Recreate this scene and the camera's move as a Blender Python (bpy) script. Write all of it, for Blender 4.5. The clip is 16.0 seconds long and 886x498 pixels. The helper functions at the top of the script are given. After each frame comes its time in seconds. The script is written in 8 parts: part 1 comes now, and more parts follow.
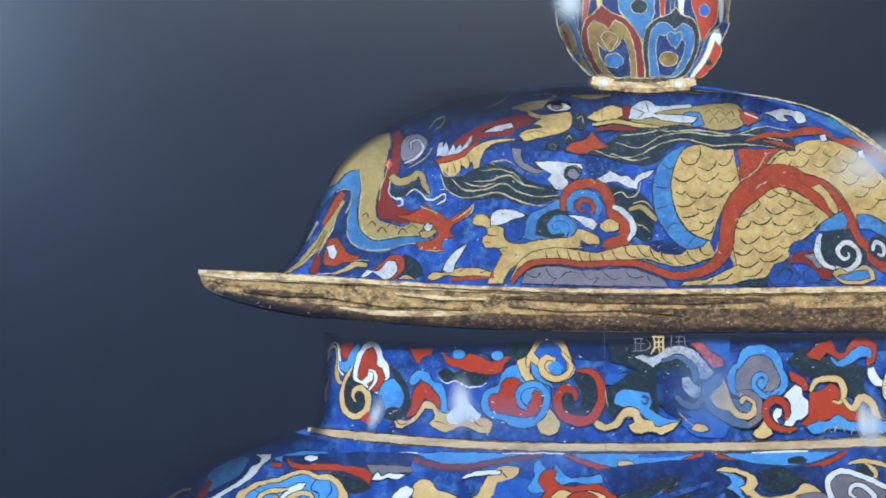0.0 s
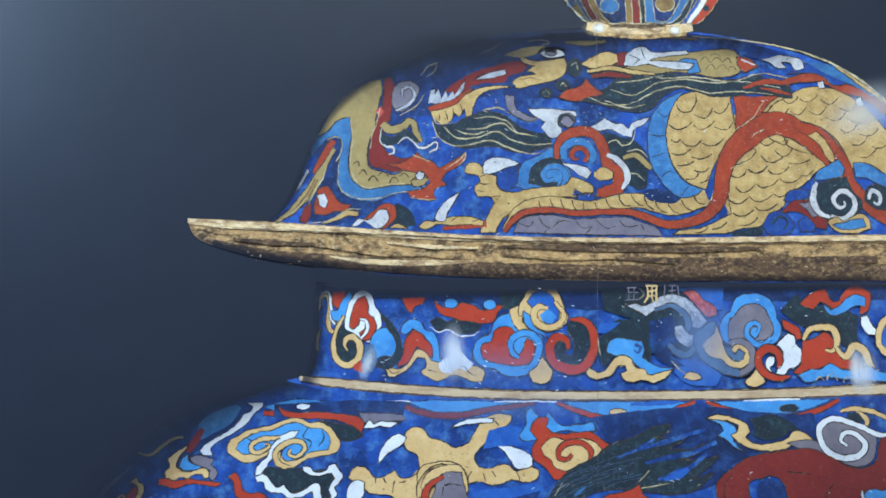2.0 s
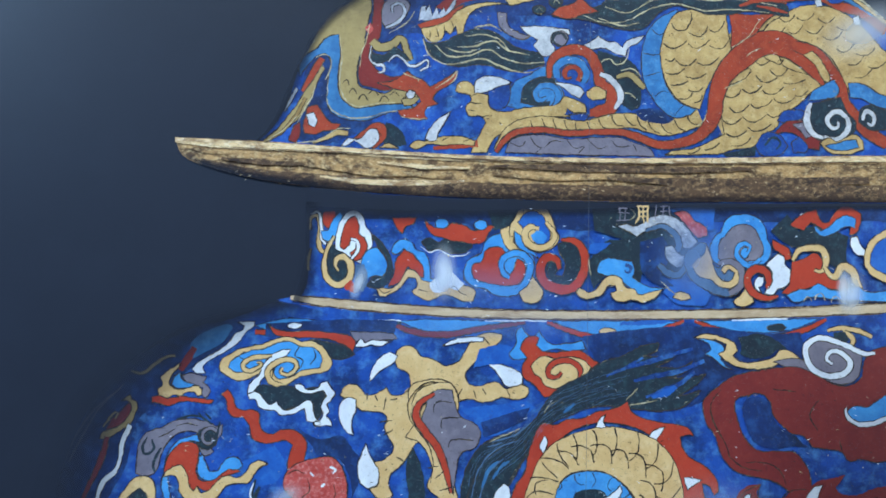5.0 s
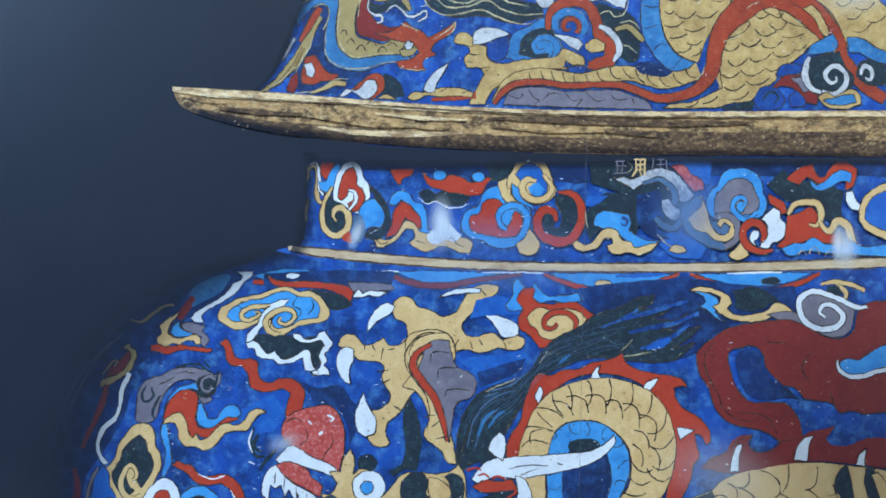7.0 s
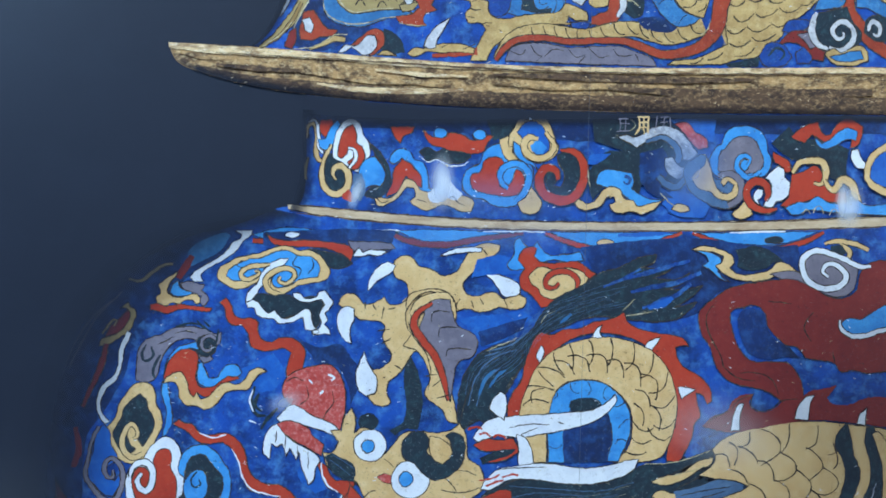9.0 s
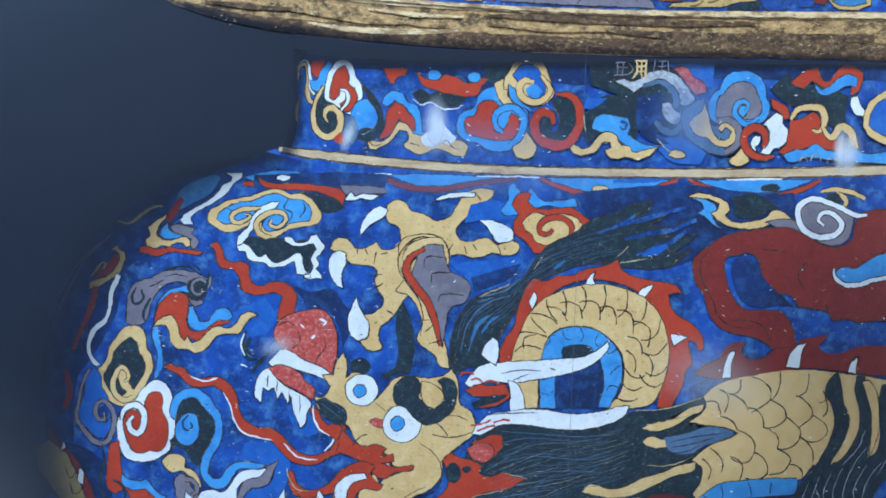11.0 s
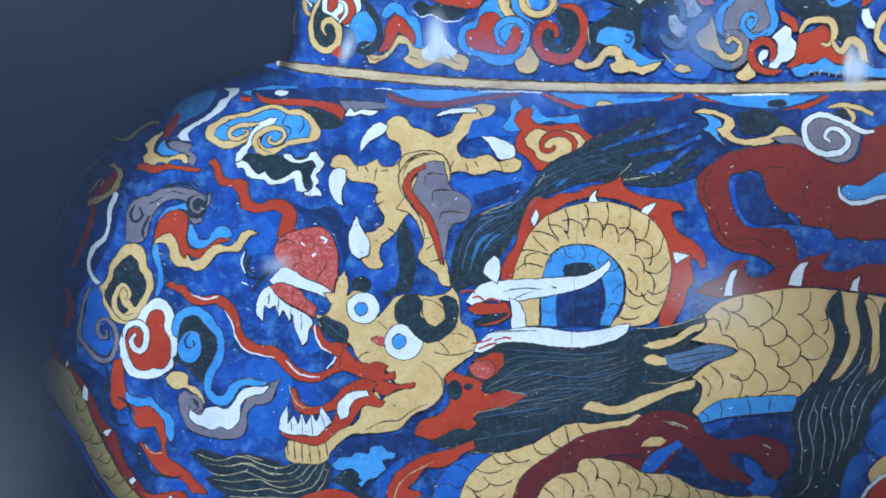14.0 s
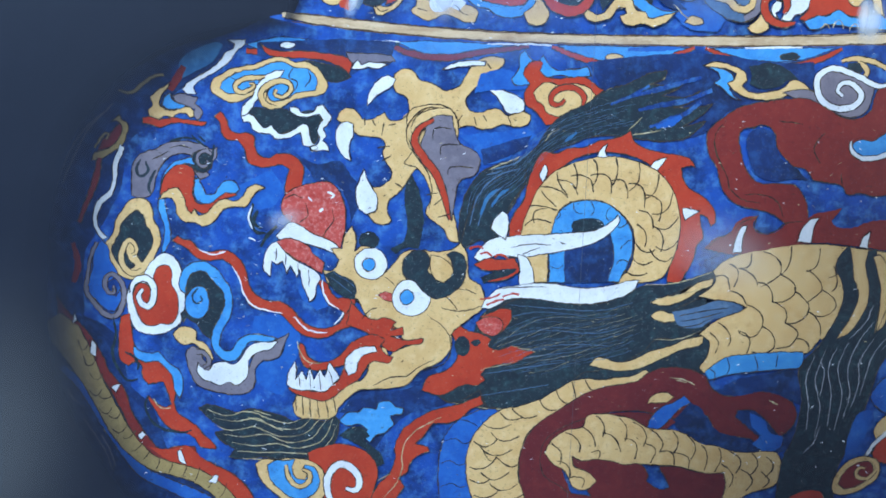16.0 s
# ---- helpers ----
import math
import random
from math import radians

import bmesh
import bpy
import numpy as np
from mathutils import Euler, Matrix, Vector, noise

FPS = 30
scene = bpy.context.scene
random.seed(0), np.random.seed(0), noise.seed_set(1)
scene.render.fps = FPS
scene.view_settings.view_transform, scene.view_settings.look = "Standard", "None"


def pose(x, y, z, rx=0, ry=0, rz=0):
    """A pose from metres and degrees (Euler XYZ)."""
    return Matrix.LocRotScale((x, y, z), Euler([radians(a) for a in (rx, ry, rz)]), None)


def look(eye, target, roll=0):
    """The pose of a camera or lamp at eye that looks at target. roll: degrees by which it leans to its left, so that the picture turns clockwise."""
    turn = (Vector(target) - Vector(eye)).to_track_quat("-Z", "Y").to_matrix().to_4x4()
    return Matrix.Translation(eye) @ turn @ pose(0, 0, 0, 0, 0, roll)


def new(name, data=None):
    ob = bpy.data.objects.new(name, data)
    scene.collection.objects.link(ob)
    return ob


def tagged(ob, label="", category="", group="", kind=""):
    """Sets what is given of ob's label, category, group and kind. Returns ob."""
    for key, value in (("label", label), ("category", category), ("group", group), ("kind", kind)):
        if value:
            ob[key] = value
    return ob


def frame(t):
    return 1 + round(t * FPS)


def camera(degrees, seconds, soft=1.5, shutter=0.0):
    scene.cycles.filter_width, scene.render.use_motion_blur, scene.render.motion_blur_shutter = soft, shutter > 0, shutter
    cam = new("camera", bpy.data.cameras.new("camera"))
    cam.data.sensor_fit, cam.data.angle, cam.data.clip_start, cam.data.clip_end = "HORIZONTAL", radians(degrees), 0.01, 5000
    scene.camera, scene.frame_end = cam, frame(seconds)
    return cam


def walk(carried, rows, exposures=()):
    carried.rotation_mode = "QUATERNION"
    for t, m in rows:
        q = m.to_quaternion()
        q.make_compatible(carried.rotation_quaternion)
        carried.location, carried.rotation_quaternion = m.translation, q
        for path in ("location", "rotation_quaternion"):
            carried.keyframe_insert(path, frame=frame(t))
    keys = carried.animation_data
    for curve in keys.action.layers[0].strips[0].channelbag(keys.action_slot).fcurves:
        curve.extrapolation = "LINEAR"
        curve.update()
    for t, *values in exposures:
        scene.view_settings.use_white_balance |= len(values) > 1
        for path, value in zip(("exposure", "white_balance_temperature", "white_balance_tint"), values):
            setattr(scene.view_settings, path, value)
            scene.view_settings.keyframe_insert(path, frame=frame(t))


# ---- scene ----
from mathutils import geometry

# ---- camera ----
cam = camera(60.0, 16.0, soft=1.75)
PATH = [
    (0, (0.0446, -1.2032, 1.6276), (0.1259, 0.7726, 1.9268), 1.19),
    (0.5, (0.0550, -1.2038, 1.6233), (0.1265, 0.7760, 1.8976), 1.09),
    (1, (0.0538, -1.1962, 1.6122), (0.1316, 0.7851, 1.8737), 1.07),
    (1.5, (0.0562, -1.1929, 1.6074), (0.1375, 0.7912, 1.8458), 1.13),
    (2, (0.0553, -1.1882, 1.5974), (0.1437, 0.7977, 1.8174), 1.08),
    (2.5, (0.0567, -1.1866, 1.5904), (0.1477, 0.8015, 1.7888), 1.07),
    (3, (0.0595, -1.1826, 1.5771), (0.1576, 0.8066, 1.7600), 0.98),
    (3.5, (0.0597, -1.1800, 1.5682), (0.1599, 0.8112, 1.7277), 1.09),
    (4, (0.0606, -1.1772, 1.5627), (0.1631, 0.8154, 1.7014), 1.05),
    (6.5, (0.0587, -1.1850, 1.5271), (0.1765, 0.8112, 1.5588), 1.25),
    (7, (0.0587, -1.1839, 1.5160), (0.1791, 0.8123, 1.5409), 1.34),
    (7.5, (0.0583, -1.1847, 1.5115), (0.1842, 0.8113, 1.5219), 1.45),
    (8, (0.0576, -1.1820, 1.5081), (0.1824, 0.8141, 1.4987), 1.35),
    (8.5, (0.0571, -1.1748, 1.5033), (0.1807, 0.8211, 1.4697), 1.31),
    (9, (0.0573, -1.1738, 1.4930), (0.1811, 0.8219, 1.4498), 1.31),
    (11.5, (0.0625, -1.1599, 1.4568), (0.2048, 0.8285, 1.2948), 1.85),
    (12, (0.0625, -1.1566, 1.4484), (0.2069, 0.8297, 1.2651), 1.87),
    (12.5, (0.0611, -1.1558, 1.4404), (0.2004, 0.8284, 1.2311), 1.94),
    (13, (0.0601, -1.1555, 1.4314), (0.1994, 0.8262, 1.2004), 1.93),
    (13.5, (0.0628, -1.1578, 1.4232), (0.2028, 0.8220, 1.1763), 1.83),
    (14, (0.0633, -1.1591, 1.4134), (0.2027, 0.8183, 1.1478), 1.61),
    (14.5, (0.0589, -1.1563, 1.4128), (0.1979, 0.8170, 1.1186), 1.62),
    (15, (0.0595, -1.1550, 1.4029), (0.1934, 0.8172, 1.0986), 1.63),
    (15.5, (0.0593, -1.1556, 1.3964), (0.1885, 0.8136, 1.0711), 1.66),
    (16, (0.0535, -1.1560, 1.3870), (0.1918, 0.8105, 1.0499), 1.64),
]
walk(cam, [(t, look(eye, target, roll)) for t, eye, target, roll in PATH], [(0.0, 0.25, 7150, 13), (3.0, 0.1, 6800, 9), (7.0, 0.06, 6450, 8), (9.0, 0.07, 6400, 8), (12.5, 0.23, 6450, 9), (16.0, 0.37, 6500, 10)])

# ---- light: a cool window on one side, an assumed neutral ceiling lamp, added fill ----
world = bpy.data.worlds.new("hall_air")
world.use_nodes = True
world.node_tree.nodes["Background"].inputs[0].default_value = (0.75, 0.86, 1.0, 1)
world.node_tree.nodes["Background"].inputs[1].default_value = 0.05
scene.world = world


def area_lamp(name, eye, target, width, height, watts, colour):
    data = bpy.data.lights.new(name, "AREA")
    data.shape, data.size, data.size_y, data.energy, data.color = "RECTANGLE", width, height, watts, colour
    ob = new(name, data)
    ob.matrix_world = look(eye, target)
    return ob


area_lamp("ceiling_lamp", (0.0, -2.1, 4.16), (0.0, -2.1, 0.0), 3.8, 1.0, 168, (0.81, 0.965, 0.98))
area_lamp("window_light", (-2.95, -1.9, 3.15), (0.0, -1.4, 1.5), 2.2, 1.7, 330, (0.41, 0.66, 0.98))
# fill added from the right to even out the mural; no window there
area_lamp("side_fill_light", (3.35, -1.6, 1.5), (0.0, -1.6, 1.5), 1.9, 2.0, 40, (0.90, 0.98, 0.98))


# ---- materials ----
def srgb(r, g, b):
    return tuple(((c / 255 + 0.055) / 1.055) ** 2.4 if c > 10 else c / 255 / 12.92 for c in (r, g, b))


def mix_colour(nodes, links, factor, first, second, blend="MIX"):
    mix = nodes.new("ShaderNodeMix")
    mix.data_type, mix.blend_type = "RGBA", blend
    for socket, value in ((mix.inputs[0], factor), (mix.inputs[6], first), (mix.inputs[7], second)):
        if hasattr(value, "links"):
            links.new(value, socket)
        elif isinstance(value, tuple):
            socket.default_value = (*value[:3], 1)
        else:
            socket.default_value = value
    return mix.outputs[2]


def ranged(nodes, links, value, low, high, a=0.0, b=1.0):
    node = nodes.new("ShaderNodeMapRange")
    node.inputs[1].default_value, node.inputs[2].default_value = low, high
    node.inputs[3].default_value, node.inputs[4].default_value = a, b
    links.new(value, node.inputs[0])
    return node.outputs[0]


def noise_of(nodes, links, place, scale, detail=4.0, rough=0.55, stretch=(1, 1, 1)):
    turn = nodes.new("ShaderNodeMapping")
    turn.inputs["Scale"].default_value = stretch
    links.new(place, turn.inputs["Vector"])
    node = nodes.new("ShaderNodeTexNoise")
    node.inputs["Scale"].default_value, node.inputs["Detail"].default_value, node.inputs["Roughness"].default_value = scale, detail, rough
    links.new(turn.outputs[0], node.inputs["Vector"])
    return node.outputs[0]


INKS = {}


def ink(name, colour, dark=None, light=None, patch=0.5, specks=0.3, streak=(1, 1, 1), rough=0.36, patch_scale=16.0, edge=(0.44, 0.64), soft=False, ragged=False, wear=0.55):
    """Printed ink: cloudy patches, mottling, fine grain and small worn specks. soft: its cover comes from the mesh's own attribute."""
    mat = bpy.data.materials.new(name)
    mat.use_nodes = True
    nodes, links = mat.node_tree.nodes, mat.node_tree.links
    shader = nodes["Principled BSDF"]
    place = nodes.new("ShaderNodeNewGeometry").outputs["Position"]
    base = srgb(*colour)
    dark = srgb(*dark) if dark else tuple(0.6 * c for c in base)
    light = srgb(*light) if light else tuple(min(1, 1.2 * c + 0.01) for c in base)
    clouds = ranged(nodes, links, noise_of(nodes, links, place, patch_scale, 6, 0.66, streak), edge[0], edge[1], 0.0, patch)
    mottle = ranged(nodes, links, noise_of(nodes, links, place, patch_scale * 3.7, 5, 0.65, streak), edge[0] + 0.05, edge[1] + 0.1, 0.0, 0.8 * patch)
    grain = ranged(nodes, links, noise_of(nodes, links, place, 260, 3, 0.6, streak), 0.5, 0.72, 0.0, 0.3 * patch)
    spots = ranged(nodes, links, noise_of(nodes, links, place, 380, 3, 0.62), 0.645, 0.70, 0.0, specks)
    tone = mix_colour(nodes, links, clouds, base, dark)
    tone = mix_colour(nodes, links, mottle, tone, light)
    tone = mix_colour(nodes, links, grain, tone, dark)
    tone = mix_colour(nodes, links, spots, tone, srgb(58, 52, 54) if sum(base) > 0.6 else srgb(150, 156, 160))
    if wear and not soft:
        where = ranged(nodes, links, noise_of(nodes, links, place, 11, 3, 0.6), 0.42, 0.62, 0.25, 1.0)
        dust = ranged(nodes, links, noise_of(nodes, links, place, 130, 7, 0.78), 0.575, 0.66, 0.0, wear)
        both = nodes.new("ShaderNodeMath")
        both.operation = "MULTIPLY"
        links.new(where, both.inputs[0])
        links.new(dust, both.inputs[1])
        tone = mix_colour(nodes, links, both.outputs[0], tone, srgb(74, 58, 48) if sum(base) > 0.45 else srgb(30, 34, 48))
        chips = ranged(nodes, links, noise_of(nodes, links, place, 170, 6, 0.75), 0.66, 0.71, 0.0, 0.7 * wear)
        tone = mix_colour(nodes, links, chips, tone, srgb(176, 168, 150))
    links.new(tone, shader.inputs["Base Color"])
    shader.inputs["Roughness"].default_value = rough
    shader.inputs["Specular IOR Level"].default_value = 0.26
    bump = nodes.new("ShaderNodeBump")
    bump.inputs["Strength"].default_value, bump.inputs["Distance"].default_value = 0.05, 0.0004
    links.new(noise_of(nodes, links, place, 700, 2), bump.inputs["Height"])
    links.new(bump.outputs[0], shader.inputs["Normal"])
    if soft:
        cover = nodes.new("ShaderNodeAttribute")
        cover.attribute_name = "cover"
        alpha = cover.outputs["Fac"]
        if ragged:
            add = nodes.new("ShaderNodeMath")
            add.operation = "ADD"
            links.new(alpha, add.inputs[0])
            links.new(noise_of(nodes, links, place, 210, 5, 0.7), add.inputs[1])
            alpha = ranged(nodes, links, add.outputs[0], 0.72, 0.86, 0.0, 0.85)
        links.new(alpha, shader.inputs["Alpha"])
    INKS[name] = mat
    return mat


NIGHT = (39, 44, 58), (36, 41, 54), (42, 48, 63)
ink("night", *NIGHT, 0.6, 0.0, patch_scale=3.0, wear=0.0)
ink("blue", (36, 80, 170), (29, 50, 100), (84, 140, 208), 0.95, 0.45, patch_scale=13, edge=(0.43, 0.62))
ink("deep_blue", (33, 54, 108), (34, 44, 70), (52, 96, 166), 0.9, 0.35, patch_scale=12, edge=(0.42, 0.66))
ink("pale", (176, 180, 196), (112, 114, 130), (216, 220, 232), 0.9, 0.8, patch_scale=40)
ink("brown", (146, 116, 74), (98, 76, 56), (176, 146, 100), 0.8, 0.4)
ink("steel", (62, 118, 172), (40, 80, 132), (92, 150, 196), 0.8, 0.3)
ink("sky", (70, 150, 220), (42, 106, 186), (104, 176, 230), 0.6, 0.3)
ink("mid_blue", (42, 98, 186), (30, 66, 150), (70, 130, 205), 0.6, 0.2)
ink("red", (181, 66, 50), (150, 50, 44), (198, 88, 66), 0.5, 0.3)
ink("dark_red", (128, 50, 50), (104, 40, 46), (148, 66, 58), 0.5, 0.3)
ink("maroon", (108, 46, 52), (88, 38, 48), (128, 58, 58), 0.6, 0.3)
ink("pink", (192, 84, 80), (168, 58, 56), (222, 164, 162), 0.9, 0.5, patch_scale=55)
ink("cream", (216, 182, 132), (200, 160, 108), (232, 206, 164), 0.7, 0.6)
ink("dull_gold", (164, 142, 98), (130, 112, 80), (190, 168, 120), 0.6, 0.5)
ink("white", (224, 228, 240), (186, 192, 212), (230, 232, 240), 0.5, 0.4)
ink("grey", (124, 118, 134), (100, 96, 116), (150, 144, 158), 0.6, 0.6)
ink("black", (42, 54, 66), (36, 44, 56), (60, 90, 100), 0.8, 0.6, patch_scale=22)
ink("wire_dark", (46, 40, 40), (34, 32, 38), (150, 130, 96), 0.8, 0.1, patch_scale=26)
ink("wire_light", (190, 176, 140), (84, 74, 64), (232, 228, 212), 0.9, 0.2, patch_scale=30)
ink("wire_gold", (66, 58, 56), (40, 40, 48), (196, 184, 150), 0.85, 0.1, patch_scale=30, edge=(0.52, 0.64))
ink("gilt", (184, 146, 102), (74, 56, 48), (234, 202, 156), 0.9, 0.8, (0.7, 1, 1.2), patch_scale=46, edge=(0.45, 0.58))
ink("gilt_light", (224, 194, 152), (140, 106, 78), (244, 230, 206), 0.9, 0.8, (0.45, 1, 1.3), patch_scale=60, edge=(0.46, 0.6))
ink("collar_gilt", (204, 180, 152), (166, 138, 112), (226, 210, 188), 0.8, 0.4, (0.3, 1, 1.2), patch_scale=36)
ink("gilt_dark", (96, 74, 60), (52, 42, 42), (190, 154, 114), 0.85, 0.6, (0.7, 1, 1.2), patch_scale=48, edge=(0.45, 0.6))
ink("lid_gold", (196, 164, 112), (160, 128, 84), (216, 190, 142), 0.85, 0.7, patch_scale=24, wear=0.9)
ink("lid_red", (164, 68, 50), (128, 54, 46), (184, 92, 66), 0.75, 0.6, patch_scale=24, wear=0.9)
ink("lid_sky", (62, 124, 184), (46, 92, 150), (104, 160, 206), 0.8, 0.5, patch_scale=24, wear=0.9)
ink("lid_white", (198, 198, 206), (150, 152, 166), (222, 222, 228), 0.8, 0.6, patch_scale=30, wear=0.9)
ink("lid_blue", (38, 72, 150), (34, 54, 104), (58, 108, 180), 0.8, 0.4, patch_scale=20, wear=0.9)
ink("slate", (84, 112, 150), (56, 80, 116), (120, 146, 176), 0.6, 0.2)
ink("seam_grey", (96, 100, 112), None, None, 0.8, 0.0)
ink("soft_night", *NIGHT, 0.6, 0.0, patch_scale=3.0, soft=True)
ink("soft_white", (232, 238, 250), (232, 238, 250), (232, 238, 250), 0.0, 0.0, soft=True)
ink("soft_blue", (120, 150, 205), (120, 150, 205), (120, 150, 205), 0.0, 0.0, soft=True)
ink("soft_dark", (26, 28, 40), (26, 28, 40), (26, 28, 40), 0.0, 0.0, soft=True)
ink("wash", (34, 36, 46), (30, 32, 42), (44, 48, 58), 0.5, 0.0, soft=True, ragged=True)
ink("soft_haze", (100, 104, 112), (94, 98, 106), (106, 110, 118), 0.4, 0.0, soft=True)
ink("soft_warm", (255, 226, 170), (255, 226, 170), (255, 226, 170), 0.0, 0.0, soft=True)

# ---- drawing tools: flat shapes of ink on the mural, in millimetres along the wall ----
LAYER, PLACED = 0.00002, []


def level_of(box):
    """One layer above every earlier shape that this one may overlap."""
    over = [k for (a, b, c, d), k in PLACED if a < box[2] and box[0] < c and b < box[3] and box[1] < d]
    k = 1 + max(over, default=0)
    PLACED.append((box, k))
    return -LAYER * k


def smooth(points, closed, step=3.5, sharp=1.9):
    """A soft curve through the points; sharp turns stay sharp."""
    p = [Vector(q[:2]) for q in points]
    n = len(p)
    slope = []
    for i in range(n):
        a, b, c = (p[i - 1], p[i], p[(i + 1) % n]) if closed or 0 < i < n - 1 else (p[max(i - 1, 0)], p[i], p[min(i + 1, n - 1)])
        u, v = b - a, c - b
        if u.length and v.length and u.angle(v) > sharp:
            slope.append((u.normalized(), v.normalized()))
        else:
            s = (c - a).normalized() if (c - a).length else Vector((1, 0))
            slope.append((s, s))
    out = []
    for i in range(n if closed else n - 1):
        j = (i + 1) % n
        a, b, d = p[i], p[j], (p[j] - p[i]).length
        u, v = slope[i][1] * d, slope[j][0] * d
        many = max(1, min(24, int(d / step)))
        for k in range(many):
            t = k / many
            q = a * (2 * t**3 - 3 * t * t + 1) + u * (t**3 - 2 * t * t + t) + b * (3 * t * t - 2 * t**3) + v * (t**3 - t * t)
            w = [points[i][m] + (points[j][m] - points[i][m]) * t for m in range(2, len(points[i]))]
            out.append((q.x, q.y, *w))
    return out if closed else out + [tuple(points[-1])]


def strip(verts, faces, mats, line, width, closed, slot, lift=0.0):
    """A thin stroke of varying width along a line."""
    n = len(line)
    first = len(verts)
    for i, q in enumerate(line):
        a, b = (line[i - 1], line[(i + 1) % n]) if closed else (line[max(i - 1, 0)], line[min(i + 1, n - 1)])
        d = Vector((b[0] - a[0], b[1] - a[1]))
        d = d.normalized() if d.length else Vector((1, 0))
        w = width(i, q) / 2
        verts.append((q[0] - d.y * w, q[1] + d.x * w, lift))
        verts.append((q[0] + d.y * w, q[1] - d.x * w, lift))
    for i in range(n if closed else n - 1):
        a, b = first + 2 * i, first + 2 * ((i + 1) % n)
        faces.append((a, b, b + 1, a + 1))
        mats.append(slot)


def waver(v):
    a = noise.noise_vector((v[0] * 0.07, v[1] * 0.07, 1.7)) * 0.9
    a += noise.noise_vector((v[0] * 0.17, v[1] * 0.17, 8.2)) * 0.9 + noise.noise_vector((v[0] * 0.42, v[1] * 0.42, 4.4)) * 1.0
    return (v[0] + a.x, v[1] + a.y, v[2])


def grime(x, z):
    """How much dark wash clings to a wire at a place."""
    return max(0.0, min(1.0, 0.45 + 1.3 * noise.noise((x * 0.03, z * 0.03, 5.5)) + 0.5 * noise.noise((x * 0.12, z * 0.12, 2.5))))


def press(parent, name, verts, faces, mats, inks, label="", cover=None):
    """The finished flat piece, laid on the mural, with the small waver of handwork."""
    if parent != mural:
        verts = [waver(v) for v in verts]
    xs, zs = [v[0] for v in verts], [v[1] for v in verts]
    y = level_of((min(xs), min(zs), max(xs), max(zs)))
    me = bpy.data.meshes.new(name)
    me.from_pydata([(v[0] / 1000, y - v[2] * LAYER, v[1] / 1000) for v in verts], [], faces)
    for n in inks:
        me.materials.append(INKS[n])
    me.polygons.foreach_set("material_index", mats)
    if cover:
        me.attributes.new("cover", "FLOAT", "POINT").data.foreach_set("value", cover)
    me.update()
    bm = bmesh.new()
    bm.from_mesh(me)
    for face in bm.faces:
        face.normal_update()
        if face.normal.y > 0:
            face.normal_flip()
    bm.to_mesh(me)
    bm.free()
    ob = new(name, me)
    ob.parent = parent
    if label:
        tagged(ob, label)
    return ob


DEEP = ("lid_red", "lid_sky", "lid_blue", "red", "dark_red", "black", "sky", "mid_blue", "maroon", "blue", "deep_blue")


def uneven(w):
    return lambda i, q: w * (0.75 + 0.5 * noise.noise((q[0] * 0.07, q[1] * 0.07, 3.1)) + 0.25)


WASH, WASH_WIDTH = 0.42, 4.5


def paint(parent, name, colour, points, line="auto", w=1.5, label="", step=2.4, sharp=1.1):
    """A filled cell with its thin wire outline and the dark wash that has settled along it."""
    if line == "auto":
        line = "wire_gold" if colour in DEEP else "wire_dark"
    loop = smooth(points, True, step, sharp)
    verts = [(x, z, 0.0) for x, z in loop]
    faces = [tuple(t) for t in geometry.tessellate_polygon([[Vector((*(waver((x, z, 0.0)) if parent != mural else (x, z))[:2], 0)) for x, z in loop]])]
    mats, cover = [0] * len(faces), None
    if line:
        strip(verts, faces, mats, loop, uneven(w), True, 1, 0.5)
        n, first = len(loop), len(verts)
        turn = 1 if sum(p[0] * q[1] - q[0] * p[1] for p, q in zip(loop, loop[1:] + loop[:1])) > 0 else -1
        cover = [0.0] * first
        for i, q in enumerate(loop):
            d = Vector((loop[(i + 2) % n][0] - loop[i - 2][0], loop[(i + 2) % n][1] - loop[i - 2][1]))
            d = d.normalized() * turn if d.length else Vector((1, 0))
            for o, c in ((-1.0, WASH), (WASH_WIDTH * 0.4, WASH * 0.45), (WASH_WIDTH, 0.0)):
                verts.append((q[0] + d.y * o, q[1] - d.x * o, -0.3))
                cover.append(c * grime(q[0], q[1]))
        for i in range(n):
            c, d = first + 3 * i, first + 3 * ((i + 1) % n)
            faces += [(c, d, d + 1, c + 1), (c + 1, d + 1, d + 2, c + 2)]
            mats += [2, 2]
    return press(parent, name, verts, faces, mats, [colour, line, "wash"] if line else [colour], label, cover)


def ribbon(parent, name, colour, points, line="auto", w=1.6, label=""):
    """A band along a curve; each point gives its own width, and a thin wire runs down both sides."""
    if line == "auto":
        line = "wire_gold" if colour in DEEP else "wire_dark"
    run = smooth(points, False, 2.4, 9.0)
    n, verts, faces, mats = len(run), [], [], []
    edge = uneven(w)
    for i, q in enumerate(run):
        a, b = run[max(i - 1, 0)], run[min(i + 1, n - 1)]
        d = Vector((b[0] - a[0], b[1] - a[1]))
        d = d.normalized() if d.length else Vector((1, 0))
        half, e = q[2] / 2, edge(i, q) / 2 if line else 0.0
        for o in (half + e, half - e, e - half, -half - e) if line else (half, -half):
            verts.append((q[0] - d.y * o, q[1] + d.x * o, 0.5 * i / n))
    many = 4 if line else 2
    for i in range(n - 1):
        for k in range(many - 1):
            a = i * many + k
            faces.append((a, a + many, a + many + 1, a + 1))
            mats.append((1, 0, 1)[k] if line else 0)
    return press(parent, name, verts, faces, mats, [colour, line] if line else [colour], label)


